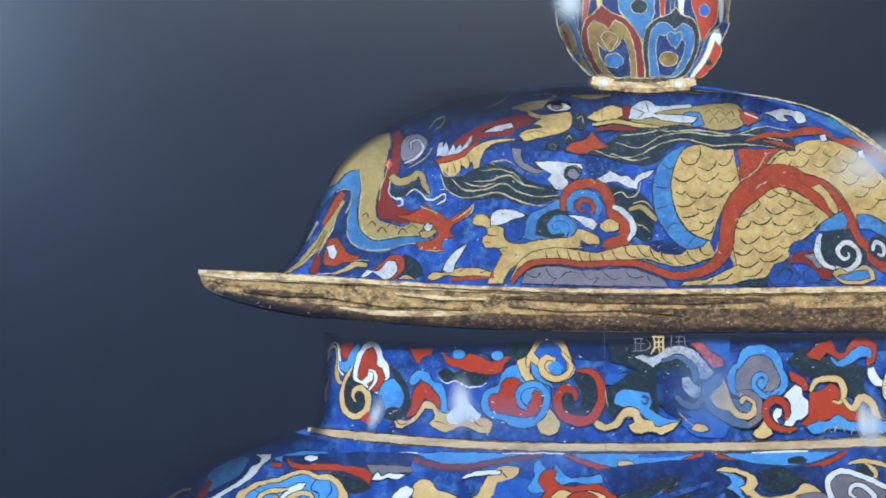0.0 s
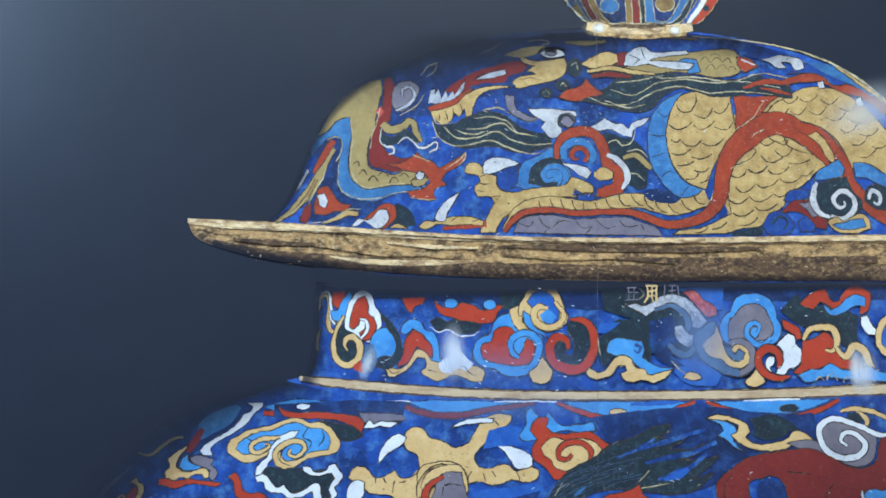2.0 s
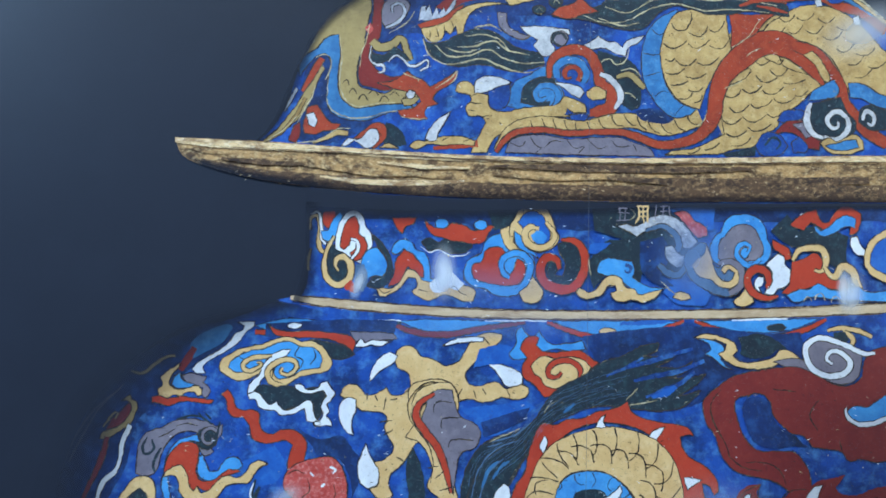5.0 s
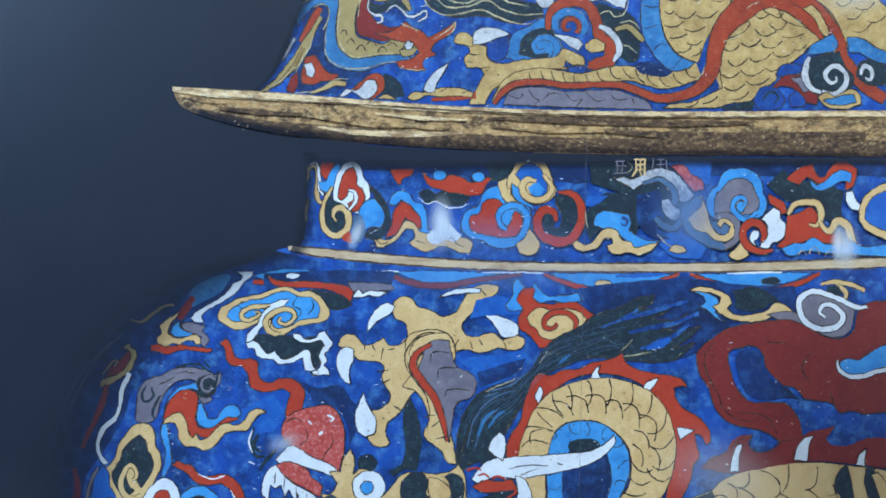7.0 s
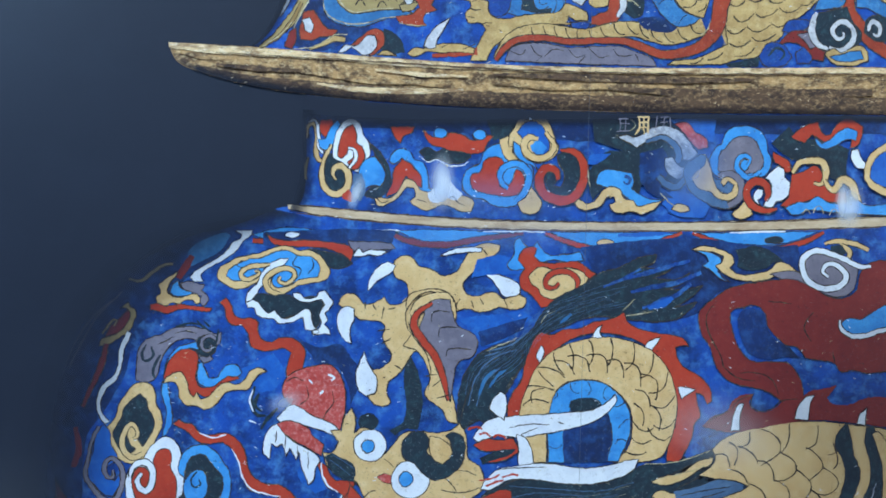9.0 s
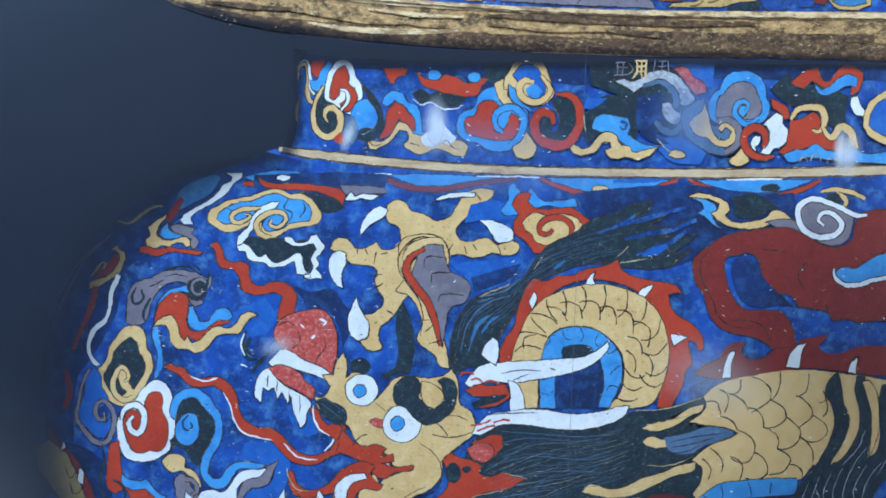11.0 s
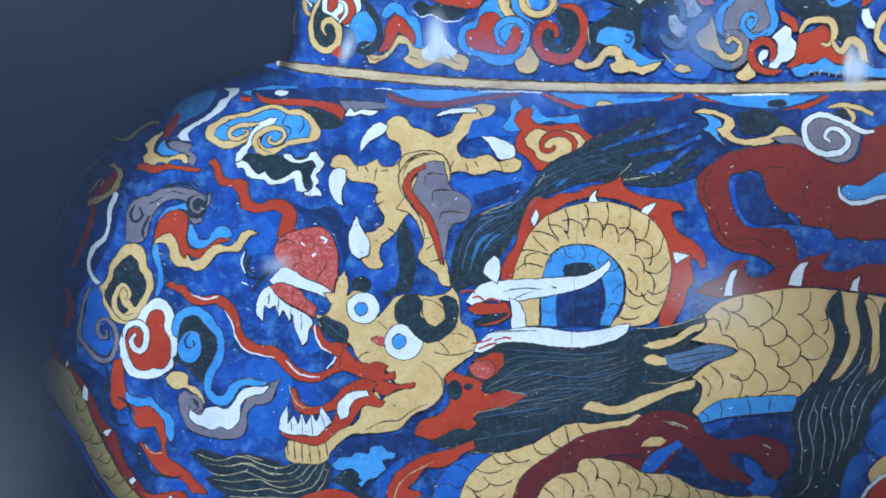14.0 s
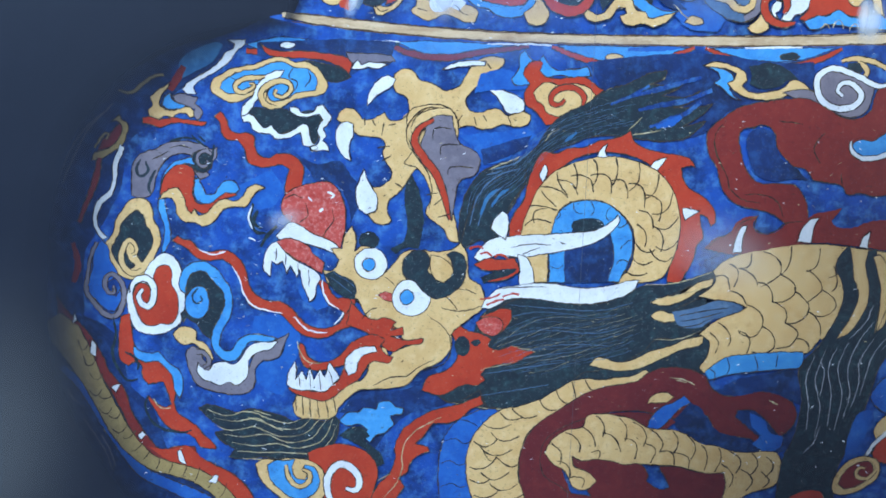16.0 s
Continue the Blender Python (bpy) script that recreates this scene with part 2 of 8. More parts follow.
def strands(parent, name, colour, points, many, w=1.3, wave=0.07, label=""):
    """Fine hairs that run along a band."""
    run = smooth(points, False)
    verts, faces, mats = [], [], []
    for k in range(many):
        f = -0.86 + 1.72 * (k + 0.5) / many
        shift, cut = random.uniform(0, 9), random.randint(0, max(1, len(run) // 5))
        line = []
        for i in range(cut, len(run) - random.randint(0, max(1, len(run) // 6))):
            a, b = run[max(i - 1, 0)], run[min(i + 1, len(run) - 1)]
            d = Vector((b[0] - a[0], b[1] - a[1])).normalized()
            o = (f + wave * math.sin(i * 0.16 + shift)) * run[i][2] / 2
            line.append((run[i][0] - d.y * o, run[i][1] + d.x * o))
        if len(line) > 2:
            n = len(line)
            strip(verts, faces, mats, line, lambda i, q: w * (0.35 + 0.9 * abs(noise.noise((q[0] * 0.05, q[1] * 0.05, shift)))), False, 0)
    return tagged(press(parent, name, verts, faces, mats, [colour], label), kind="stuff")


def stroke(parent, points, w=1.7, colour="wire_dark", name="wire"):
    """One drawn line that thins out at its ends."""
    run = smooth(points, False)
    n = len(run)
    verts, faces, mats = [], [], []
    strip(verts, faces, mats, run, lambda i, q: w * (0.35 + 0.8 * math.sin(math.pi * (i + 0.5) / n) ** 0.5), False, 0)
    return press(parent, name, verts, faces, mats, [colour])


def arcs(parent, name, colour, w, lines):
    """Short bowed lines of the same kind, drawn as one pattern."""
    verts, faces, mats = [], [], []
    for line in lines:
        if len(line) == 3:
            a, m, b = (Vector(q) for q in line)
            c = 2 * m - (a + b) / 2
            run = [tuple(a * (1 - t) ** 2 + 2 * c * t * (1 - t) + b * t * t) for t in (k / 12 for k in range(13))]
        else:
            run = smooth(line, False, 2.0, 9.0)
        strip(verts, faces, mats, run, uneven(w), False, 0)
    return tagged(press(parent, name, verts, faces, mats, [colour]), kind="stuff")


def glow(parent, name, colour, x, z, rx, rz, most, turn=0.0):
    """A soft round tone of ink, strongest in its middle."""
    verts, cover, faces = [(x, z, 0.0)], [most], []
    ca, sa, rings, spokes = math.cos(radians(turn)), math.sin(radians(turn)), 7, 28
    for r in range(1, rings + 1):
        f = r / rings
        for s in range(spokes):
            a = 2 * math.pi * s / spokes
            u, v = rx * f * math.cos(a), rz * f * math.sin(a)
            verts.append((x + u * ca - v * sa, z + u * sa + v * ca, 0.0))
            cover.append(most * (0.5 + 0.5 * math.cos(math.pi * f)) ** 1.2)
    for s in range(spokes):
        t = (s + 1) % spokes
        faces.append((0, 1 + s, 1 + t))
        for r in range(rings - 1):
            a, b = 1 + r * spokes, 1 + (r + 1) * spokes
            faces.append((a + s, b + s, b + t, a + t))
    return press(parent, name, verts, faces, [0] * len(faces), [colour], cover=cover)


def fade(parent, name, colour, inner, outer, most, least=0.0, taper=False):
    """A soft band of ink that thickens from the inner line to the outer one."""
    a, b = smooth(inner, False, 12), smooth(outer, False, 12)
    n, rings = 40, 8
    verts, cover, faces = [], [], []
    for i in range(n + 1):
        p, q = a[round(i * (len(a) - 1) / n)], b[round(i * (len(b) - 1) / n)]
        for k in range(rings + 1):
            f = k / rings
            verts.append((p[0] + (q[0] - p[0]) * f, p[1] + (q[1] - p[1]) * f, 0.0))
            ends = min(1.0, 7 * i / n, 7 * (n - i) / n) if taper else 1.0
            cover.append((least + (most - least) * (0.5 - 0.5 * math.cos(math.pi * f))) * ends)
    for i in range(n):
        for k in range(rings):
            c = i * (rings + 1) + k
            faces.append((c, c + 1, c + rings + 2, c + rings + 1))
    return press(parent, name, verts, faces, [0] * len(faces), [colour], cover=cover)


# ---- the hall ----
def box_mesh(name, low, high, mat, bevel=0.0):
    bm = bmesh.new()
    bmesh.ops.create_cube(bm, size=1)
    for v in bm.verts:
        v.co = [low[k] + (high[k] - low[k]) * (v.co[k] + 0.5) for k in range(3)]
    if bevel:
        bmesh.ops.bevel(bm, geom=bm.edges[:], offset=bevel, segments=2, affect="EDGES")
    me = bpy.data.meshes.new(name)
    bm.to_mesh(me)
    bm.free()
    me.materials.append(mat)
    return new(name, me)


wall_paint = ink("wall_paint", (58, 62, 74), (50, 54, 66), (66, 70, 82), 0.6, 0.0, rough=0.7, patch_scale=4, wear=0.0)
floor_stone = ink("floor_stone", (92, 90, 90), (74, 72, 74), (112, 110, 108), 0.7, 0.2, rough=0.5, patch_scale=6, wear=0.0)
ceiling_paint = ink("ceiling_paint", (120, 122, 128), (108, 110, 116), (134, 136, 140), 0.5, 0.0, rough=0.85, patch_scale=4, wear=0.0)
W, E, S, TOP = -3.0, 3.4, -4.6, 4.2
for name, low, high, mat, label in (
    ("floor", (W, S, -0.1), (E, 0.02, 0.0), floor_stone, "grey stone hall floor"),
    ("ceiling", (W, S, TOP), (E, 0.02, TOP + 0.1), ceiling_paint, "plain grey painted ceiling"),
    ("wall_north", (W, 0.02, -0.1), (E, 0.17, TOP + 0.1), wall_paint, "dark blue-grey painted wall behind the mural"),
    ("wall_south", (W, S - 0.15, -0.1), (E, S, TOP + 0.1), wall_paint, "dark blue-grey painted wall"),
    ("wall_west", (W - 0.15, S, -0.1), (W, 0.02, TOP + 0.1), wall_paint, "dark blue-grey painted wall"),
    ("wall_east", (E, S, -0.1), (E + 0.15, 0.02, TOP + 0.1), wall_paint, "dark blue-grey painted wall"),
):
    tagged(box_mesh(name, low, high, mat), label, name.split("_")[0], kind="structure")

# ---- the mural: two printed boards that meet at one upright joint ----
LEFT, RIGHT, BOTTOM, UPPER, JOINT = -0.78, 1.04, 0.66, 2.38, 0.3506
mural = tagged(new("wall_mural"), "large printed mural of a blue cloisonne lidded jar on dark board", "mural")
for a, b in ((LEFT, JOINT - 0.0002), (JOINT + 0.0002, RIGHT)):
    board = box_mesh("board", (a, 0.0, BOTTOM), (b, 0.02, UPPER), INKS["night"])
    board.parent = mural


def section(name, colour, points, label, line=None):
    return paint(mural, name, colour, points, line, 1.5, label, step=8, sharp=0.9)


def flecks(parent, name, colour, low, high, many):
    """Worn-off specks and short scratches of the print, scattered over a stretch."""
    verts, faces, mats = [], [], []
    for _ in range(many):
        x, z, a, r = random.uniform(low[0], high[0]), random.uniform(low[1], high[1]), random.uniform(-0.7, 0.7), random.uniform(0.8, 3.2)
        if grime(x, z) < 0.4:
            continue
        strip(verts, faces, mats, [(x - r * math.cos(a), z - r * math.sin(a)), (x, z + random.uniform(-0.5, 0.5)), (x + r * math.cos(a), z + r * math.sin(a))], lambda i, q: (0.2, random.uniform(0.6, 1.3), 0.2)[i], False, 0)
    return tagged(press(parent, name, verts, faces, mats, [colour]), kind="stuff")


# ---- the jar's large forms ----
neck = section("neck_picture", "blue", [(-81, 1703), (-81, 1664), (-80, 1621), (-80, 1578), (-83, 1544), (-93, 1524), (-41, 1518), (28, 1514), (201, 1508), (420, 1510), (644, 1519), (917, 1537), (933, 1723), (424, 1711), (110, 1707)], "blue jar neck with coloured cloud scrolls")
body = section("body_picture", "blue", [(-106, 1527), (-170, 1502), (-242, 1475), (-315, 1438), (-381, 1380), (-432, 1305), (-461, 1222), (-472, 1145), (-463, 1059), (-435, 951), (-397, 859), (-350, 764), (-291, 676), (353, 668), (1048, 659), (975, 1148), (915, 1552), (651, 1518), (392, 1503), (139, 1506), (-9, 1515)], "rounded blue jar body with coiling scrollwork")
lid = section("lid_picture", "blue", [(-161, 1766), (-140, 1786), (-120, 1823), (-100, 1887), (-67, 1949), (-5, 2002), (86, 2044), (197, 2079), (290, 2090), (413, 2098), (556, 2092), (670, 2070), (746, 2043), (820, 1997), (893, 1936), (946, 1881), (936, 1759), (471, 1748), (21, 1755)], "domed jar lid with gold and red scrollwork")
rim = section("rim_picture", "gilt", [(-287, 1767), (-156, 1765), (20, 1757), (199, 1752), (380, 1754), (563, 1759), (749, 1767), (937, 1774), (931, 1697), (652, 1691), (424, 1686), (244, 1685), (67, 1688), (-66, 1695), (-171, 1708), (-241, 1725), (-275, 1740)], "worn gilt flange of the jar lid")
knob = section("knob_picture", "deep_blue", [(275, 2403), (273, 2228), (281, 2178), (302, 2140), (333, 2106), (423, 2102), (504, 2108), (539, 2144), (562, 2185), (573, 2241), (577, 2418), (429, 2411)], "petalled knob of the jar lid")

# ---- body: shoulder band under the gilt collar line ----
paint(body, "lappet", "sky", [(-159, 1483), (-109, 1495), (-40, 1490), (-6, 1485), (-57, 1476), (-124, 1473)], "wire_dark", 1.2)
paint(body, "lappet", "sky", [(58, 1494), (114, 1497), (201, 1495), (236, 1492), (167, 1478), (106, 1477)], "wire_dark", 1.2)
paint(body, "lappet", "sky", [(297, 1497), (385, 1499), (493, 1500), (455, 1485), (385, 1477), (323, 1485)], "wire_dark", 1.2)
paint(body, "lappet", "sky", [(531, 1501), (643, 1505), (724, 1508), (687, 1493), (642, 1485), (571, 1489)], "wire_dark", 1.2)
ribbon(body, "lappet_edge", "red", [(-158, 1474, 6.7), (-108, 1474, 8.4), (-57, 1476, 10), (-14, 1485, 6.7)])
ribbon(body, "lappet_edge", "dark_red", [(41, 1493, 5.9), (80, 1478, 9.3), (132, 1474, 10), (193, 1485, 8.5), (253, 1494, 5.1)])
ribbon(body, "lappet_edge", "red", [(288, 1495, 5.2), (332, 1480, 8.6), (384, 1471, 9.5), (446, 1480, 8.6), (504, 1501, 5.2)])
ribbon(body, "lappet_edge", "red", [(520, 1501, 5.2), (571, 1485, 8.7), (642, 1478, 8.7), (696, 1489, 8.8), (733, 1507, 5.3)])
paint(body, "dot", "cream", [(397, 1483), (394, 1486), (387, 1488), (379, 1488), (372, 1486), (369, 1482), (371, 1479), (378, 1477), (387, 1477), (394, 1479)])
paint(body, "dot", "black", [(667, 1493), (664, 1496), (656, 1498), (647, 1497), (639, 1495), (636, 1492), (639, 1489), (646, 1488), (656, 1488), (664, 1490)])
paint(body, "dot", "white", [(-88, 1485), (-90, 1487), (-95, 1488), (-102, 1488), (-108, 1487), (-110, 1484), (-108, 1482), (-102, 1480), (-95, 1481), (-90, 1482)])
ribbon(body, "wisp", "black", [(-6, 1485, 5.1), (28, 1489, 7.6), (63, 1491, 5.1)], None)
ribbon(body, "wisp", "white", [(-32, 1490, 1.7), (11, 1492, 3.4), (63, 1495, 1.7)], None)
ribbon(body, "wisp", "white", [(192, 1495, 1.7), (245, 1497, 2.6), (288, 1497, 1.7)], None)
ribbon(body, "wisp", "white", [(580, 1503, 1.7), (625, 1505, 3.5), (670, 1507, 1.8)], None)
ribbon(body, "wisp", "mid_blue", [(402, 1495, 4.3), (447, 1497, 6.9), (482, 1500, 3.5)], None)
ribbon(body, "collar", "collar_gilt", [(-106, 1527, 7.6), (-58, 1521, 13), (28, 1515, 14), (114, 1510, 14), (288, 1507, 14), (465, 1510, 14), (643, 1516, 15), (788, 1524, 16), (917, 1531, 16)], label="pale gilt collar line")
stroke(body, [(-93, 1531), (27, 1521), (201, 1513), (421, 1515), (644, 1522), (825, 1532)], 1.6, "gilt_dark")
stroke(body, [(-93, 1517), (28, 1507), (201, 1500), (420, 1502), (643, 1508), (824, 1517)], 2.2, "gilt_dark")

# ---- body: clouds and ribbons of the shoulder ----
paint(body, "ground_patch", "deep_blue", [(-142, 1487), (-25, 1495), (57, 1494), (49, 1461), (8, 1452), (-25, 1439), (-58, 1462), (-106, 1468), (-143, 1467)], None)
paint(body, "ground_patch", "deep_blue", [(-407, 1339), (-364, 1412), (-299, 1454), (-234, 1484), (-170, 1490), (-187, 1458), (-244, 1424), (-302, 1366), (-331, 1332), (-342, 1274), (-373, 1215), (-399, 1172), (-404, 1077), (-436, 1094), (-456, 1171), (-438, 1272)], None)
paint(body, "ground_patch", "deep_blue", [(-462, 1076), (-404, 1077), (-355, 1042), (-341, 970), (-309, 934), (-285, 859), (-234, 812), (-174, 763), (-219, 705), (-332, 764), (-413, 878), (-451, 970)], None)
paint(body, "ground_patch", "deep_blue", [(13, 962), (66, 961), (119, 972), (156, 963), (147, 939), (103, 930), (58, 897), (32, 859), (14, 878), (22, 916), (-22, 925)], None)
paint(body, "ground_patch", "deep_blue", [(-91, 1330), (-70, 1306), (-57, 1289), (-24, 1281), (-7, 1239), (-7, 1222), (10, 1274), (-7, 1299), (-24, 1319), (-57, 1314)], None)
paint(body, "ground_patch", "mid_blue", [(-174, 1278), (-124, 1304), (-108, 1280), (-116, 1254), (-141, 1245), (-166, 1261)], None)
paint(body, "ground_patch", "mid_blue", [(-152, 1080), (-109, 1080), (-83, 1053), (-92, 999), (-110, 953), (-136, 962), (-161, 1007)], None)
paint(body, "ground_patch", "mid_blue", [(-74, 1160), (-40, 1152), (-32, 1099), (-57, 1090), (-83, 1116)], None)
paint(body, "cloud_back", "black", [(-90, 1459), (-70, 1463), (-49, 1460), (-25, 1455), (-7, 1443), (-17, 1437), (-33, 1434), (-49, 1438), (-66, 1449)])
paint(body, "cloud_edge", "red", [(-138, 1485), (-126, 1479), (-106, 1475), (-74, 1477), (-41, 1474), (-17, 1471), (-7, 1462), (-10, 1446), (-21, 1455), (-45, 1464), (-74, 1466), (-106, 1467), (-126, 1469)])
paint(body, "dot", "white", [(-88, 1485), (-90, 1482), (-95, 1480), (-102, 1480), (-108, 1481), (-110, 1484), (-108, 1487), (-102, 1489), (-95, 1489), (-90, 1487)])
paint(body, "cloud_edge", "grey", [(-15, 1478), (16, 1476), (49, 1475), (57, 1467), (33, 1463), (8, 1457), (-9, 1465)])
paint(body, "cloud_edge", "white", [(-7, 1454), (1, 1467), (8, 1459), (20, 1464), (33, 1463), (46, 1462), (33, 1455), (16, 1456), (5, 1453)])
paint(body, "cloud", "cream", [(-209, 1417), (-207, 1431), (-194, 1440), (-181, 1448), (-163, 1452), (-147, 1456), (-126, 1464), (-106, 1467), (-88, 1461), (-70, 1461), (-58, 1455), (-48, 1444), (-41, 1430), (-46, 1418), (-58, 1413), (-70, 1411), (-86, 1408), (-99, 1401), (-115, 1392), (-131, 1395), (-139, 1404), (-143, 1414), (-155, 1409), (-168, 1402), (-184, 1400), (-196, 1406)])
paint(body, "cloud_fill", "sky", [(-196, 1420), (-192, 1430), (-178, 1440), (-161, 1446), (-143, 1449), (-124, 1458), (-105, 1460), (-90, 1453), (-70, 1452), (-61, 1444), (-56, 1433), (-59, 1421), (-74, 1419), (-89, 1416), (-98, 1409), (-113, 1404), (-125, 1406), (-131, 1419), (-143, 1422), (-164, 1415), (-184, 1413)])
paint(body, "cloud_fill", "white", [(-108, 1442), (-104, 1449), (-116, 1448), (-131, 1440), (-143, 1427), (-151, 1409), (-164, 1396), (-166, 1382), (-159, 1375), (-151, 1382), (-148, 1398), (-138, 1411), (-128, 1419), (-131, 1405), (-123, 1428), (-115, 1434)])
stroke(body, [(-90, 1453), (-97, 1440), (-85, 1432), (-89, 1421)], 1.5, "wire_dark")
stroke(body, [(-70, 1450), (-66, 1437), (-74, 1427)], 1.5, "wire_dark")
stroke(body, [(-183, 1438), (-171, 1432), (-157, 1436)], 1.5, "wire_dark")
ribbon(body, "curl", "cream", [(-131, 1439, 4.1), (-143, 1437, 7.4), (-162, 1434, 7.4), (-175, 1424, 7.4), (-168, 1415, 7.4), (-154, 1419, 6.6), (-147, 1427, 4.9), (-155, 1428, 3.3)])
ribbon(body, "curl", "cream", [(-115, 1394, 6.6), (-133, 1400, 9.1), (-138, 1413, 8.2), (-128, 1426, 8.2), (-110, 1433, 8.2), (-95, 1428, 7.4), (-97, 1417, 6.6), (-108, 1410, 6.6), (-118, 1415, 5.8), (-115, 1421, 4.1)])
paint(body, "cloud_back", "black", [(-161, 1381), (-148, 1394), (-126, 1392), (-110, 1394), (-99, 1391), (-90, 1386), (-70, 1392), (-58, 1389), (-49, 1377), (-53, 1364), (-57, 1348), (-66, 1343), (-70, 1360), (-82, 1365), (-99, 1361), (-115, 1354), (-132, 1362), (-148, 1370)])
paint(body, "wave", "white", [(-156, 1384), (-148, 1381), (-141, 1372), (-132, 1365), (-122, 1369), (-117, 1361), (-109, 1356), (-94, 1362), (-78, 1372), (-70, 1369), (-67, 1356), (-64, 1346), (-57, 1341), (-67, 1339), (-77, 1341), (-79, 1351), (-81, 1360), (-91, 1355), (-102, 1350), (-117, 1349), (-125, 1356), (-138, 1357), (-150, 1362), (-154, 1373), (-163, 1373), (-166, 1381)])
paint(body, "wave", "white", [(-97, 1396), (-86, 1395), (-78, 1388), (-62, 1390), (-56, 1399), (-48, 1401), (-41, 1391), (-36, 1383), (-41, 1373), (-48, 1366), (-44, 1356), (-48, 1348), (-41, 1341), (-39, 1333), (-48, 1335), (-57, 1333), (-66, 1334), (-67, 1339), (-57, 1343), (-53, 1351), (-56, 1363), (-54, 1371), (-48, 1379), (-53, 1387), (-66, 1384), (-82, 1383), (-94, 1388)])
paint(body, "dot", "white", [(-56, 1338), (-57, 1336), (-59, 1335), (-62, 1334), (-65, 1336), (-66, 1338), (-65, 1340), (-62, 1341), (-59, 1341), (-57, 1340)], w=1)
paint(body, "ribbon", "red", [(-205, 1380), (-196, 1387), (-187, 1375), (-184, 1364), (-173, 1356), (-156, 1357), (-148, 1350), (-147, 1335), (-139, 1324), (-127, 1321), (-115, 1328), (-101, 1328), (-86, 1322), (-76, 1309), (-78, 1293), (-83, 1272), (-103, 1264), (-103, 1284), (-97, 1305), (-107, 1311), (-124, 1309), (-142, 1307), (-157, 1315), (-163, 1335), (-173, 1345), (-187, 1346), (-195, 1357), (-198, 1373)])
paint(body, "wave", "white", [(-185, 1489), (-159, 1490), (-161, 1481), (-171, 1474), (-181, 1459), (-195, 1448), (-215, 1436), (-229, 1427), (-234, 1420), (-230, 1411), (-244, 1411), (-250, 1416), (-245, 1424), (-229, 1435), (-210, 1447), (-193, 1462), (-187, 1472), (-177, 1475), (-174, 1483)], w=1.3)
paint(body, "patch", "steel", [(-253, 1455), (-235, 1472), (-202, 1485), (-191, 1481), (-203, 1461), (-235, 1440), (-252, 1432)], None)
ribbon(body, "ribbon", "dark_red", [(-268, 1415, 8.2), (-258, 1431, 11.4), (-247, 1449, 8.1)], None)
paint(body, "step_motif", "cream", [(-299, 1386), (-293, 1394), (-296, 1405), (-284, 1415), (-268, 1425), (-273, 1415), (-281, 1405), (-283, 1395), (-277, 1389), (-265, 1386), (-254, 1390), (-243, 1392), (-235, 1387), (-232, 1379), (-240, 1377), (-247, 1383), (-257, 1382), (-265, 1376), (-277, 1378), (-285, 1374), (-298, 1377)])
paint(body, "step_motif", "sky", [(-280, 1394), (-276, 1405), (-268, 1410), (-264, 1402), (-253, 1396), (-243, 1397), (-248, 1392), (-263, 1388), (-274, 1389)])
paint(body, "step_motif", "grey", [(-264, 1407), (-252, 1411), (-240, 1408), (-228, 1407), (-233, 1397), (-227, 1394), (-222, 1384), (-229, 1374), (-234, 1380), (-233, 1389), (-243, 1393), (-251, 1396), (-261, 1401)])
paint(body, "wave", "red", [(-308, 1375), (-297, 1377), (-284, 1373), (-265, 1376), (-247, 1374), (-229, 1373), (-216, 1371), (-220, 1366), (-237, 1367), (-253, 1369), (-270, 1367), (-283, 1361), (-298, 1366), (-308, 1367)])
ribbon(body, "wave", "dull_gold", [(-340, 1413, 3.3), (-322, 1410, 4.9), (-306, 1423, 5.7), (-290, 1434, 4.9), (-275, 1437, 3.3)], w=1)
stroke(body, [(-380, 1396), (-347, 1429), (-318, 1457)], 2.2, "grey")
stroke(body, [(-434, 1272), (-420, 1310), (-398, 1347), (-365, 1380)], 2.2, "grey")
stroke(body, [(-426, 1277), (-408, 1314), (-386, 1355), (-349, 1393)], 2.2, "grey")
stroke(body, [(-473, 1162), (-462, 1213), (-451, 1255)], 2.2, "grey")
paint(body, "cloud_fill", "dark_red", [(-376, 1316), (-369, 1335), (-354, 1352), (-338, 1369), (-330, 1363), (-336, 1349), (-347, 1334), (-361, 1323)])
paint(body, "cloud_edge", "dull_gold", [(-353, 1368), (-341, 1378), (-337, 1371), (-329, 1365), (-330, 1353), (-335, 1340), (-345, 1329), (-357, 1322), (-370, 1313), (-382, 1311), (-379, 1321), (-369, 1326), (-358, 1330), (-347, 1338), (-339, 1350), (-337, 1361), (-345, 1369)])
ribbon(body, "curl", "dull_gold", [(-377, 1330, 2.5), (-368, 1343, 4.1), (-358, 1351, 3.3), (-360, 1341, 3.3)], w=1)
paint(body, "wave", "white", [(-341, 1336), (-335, 1331), (-341, 1316), (-346, 1299), (-349, 1278), (-356, 1262), (-368, 1249), (-377, 1233), (-379, 1217), (-373, 1207), (-365, 1198), (-372, 1195), (-380, 1205), (-385, 1219), (-383, 1238), (-374, 1255), (-361, 1267), (-354, 1282), (-353, 1303), (-347, 1322)], w=1.3)
ribbon(body, "ribbon", "dark_red", [(-371, 1315, 6.6), (-376, 1290, 9.1), (-387, 1261, 8.3), (-397, 1240, 6.7), (-405, 1219, 5.8)])
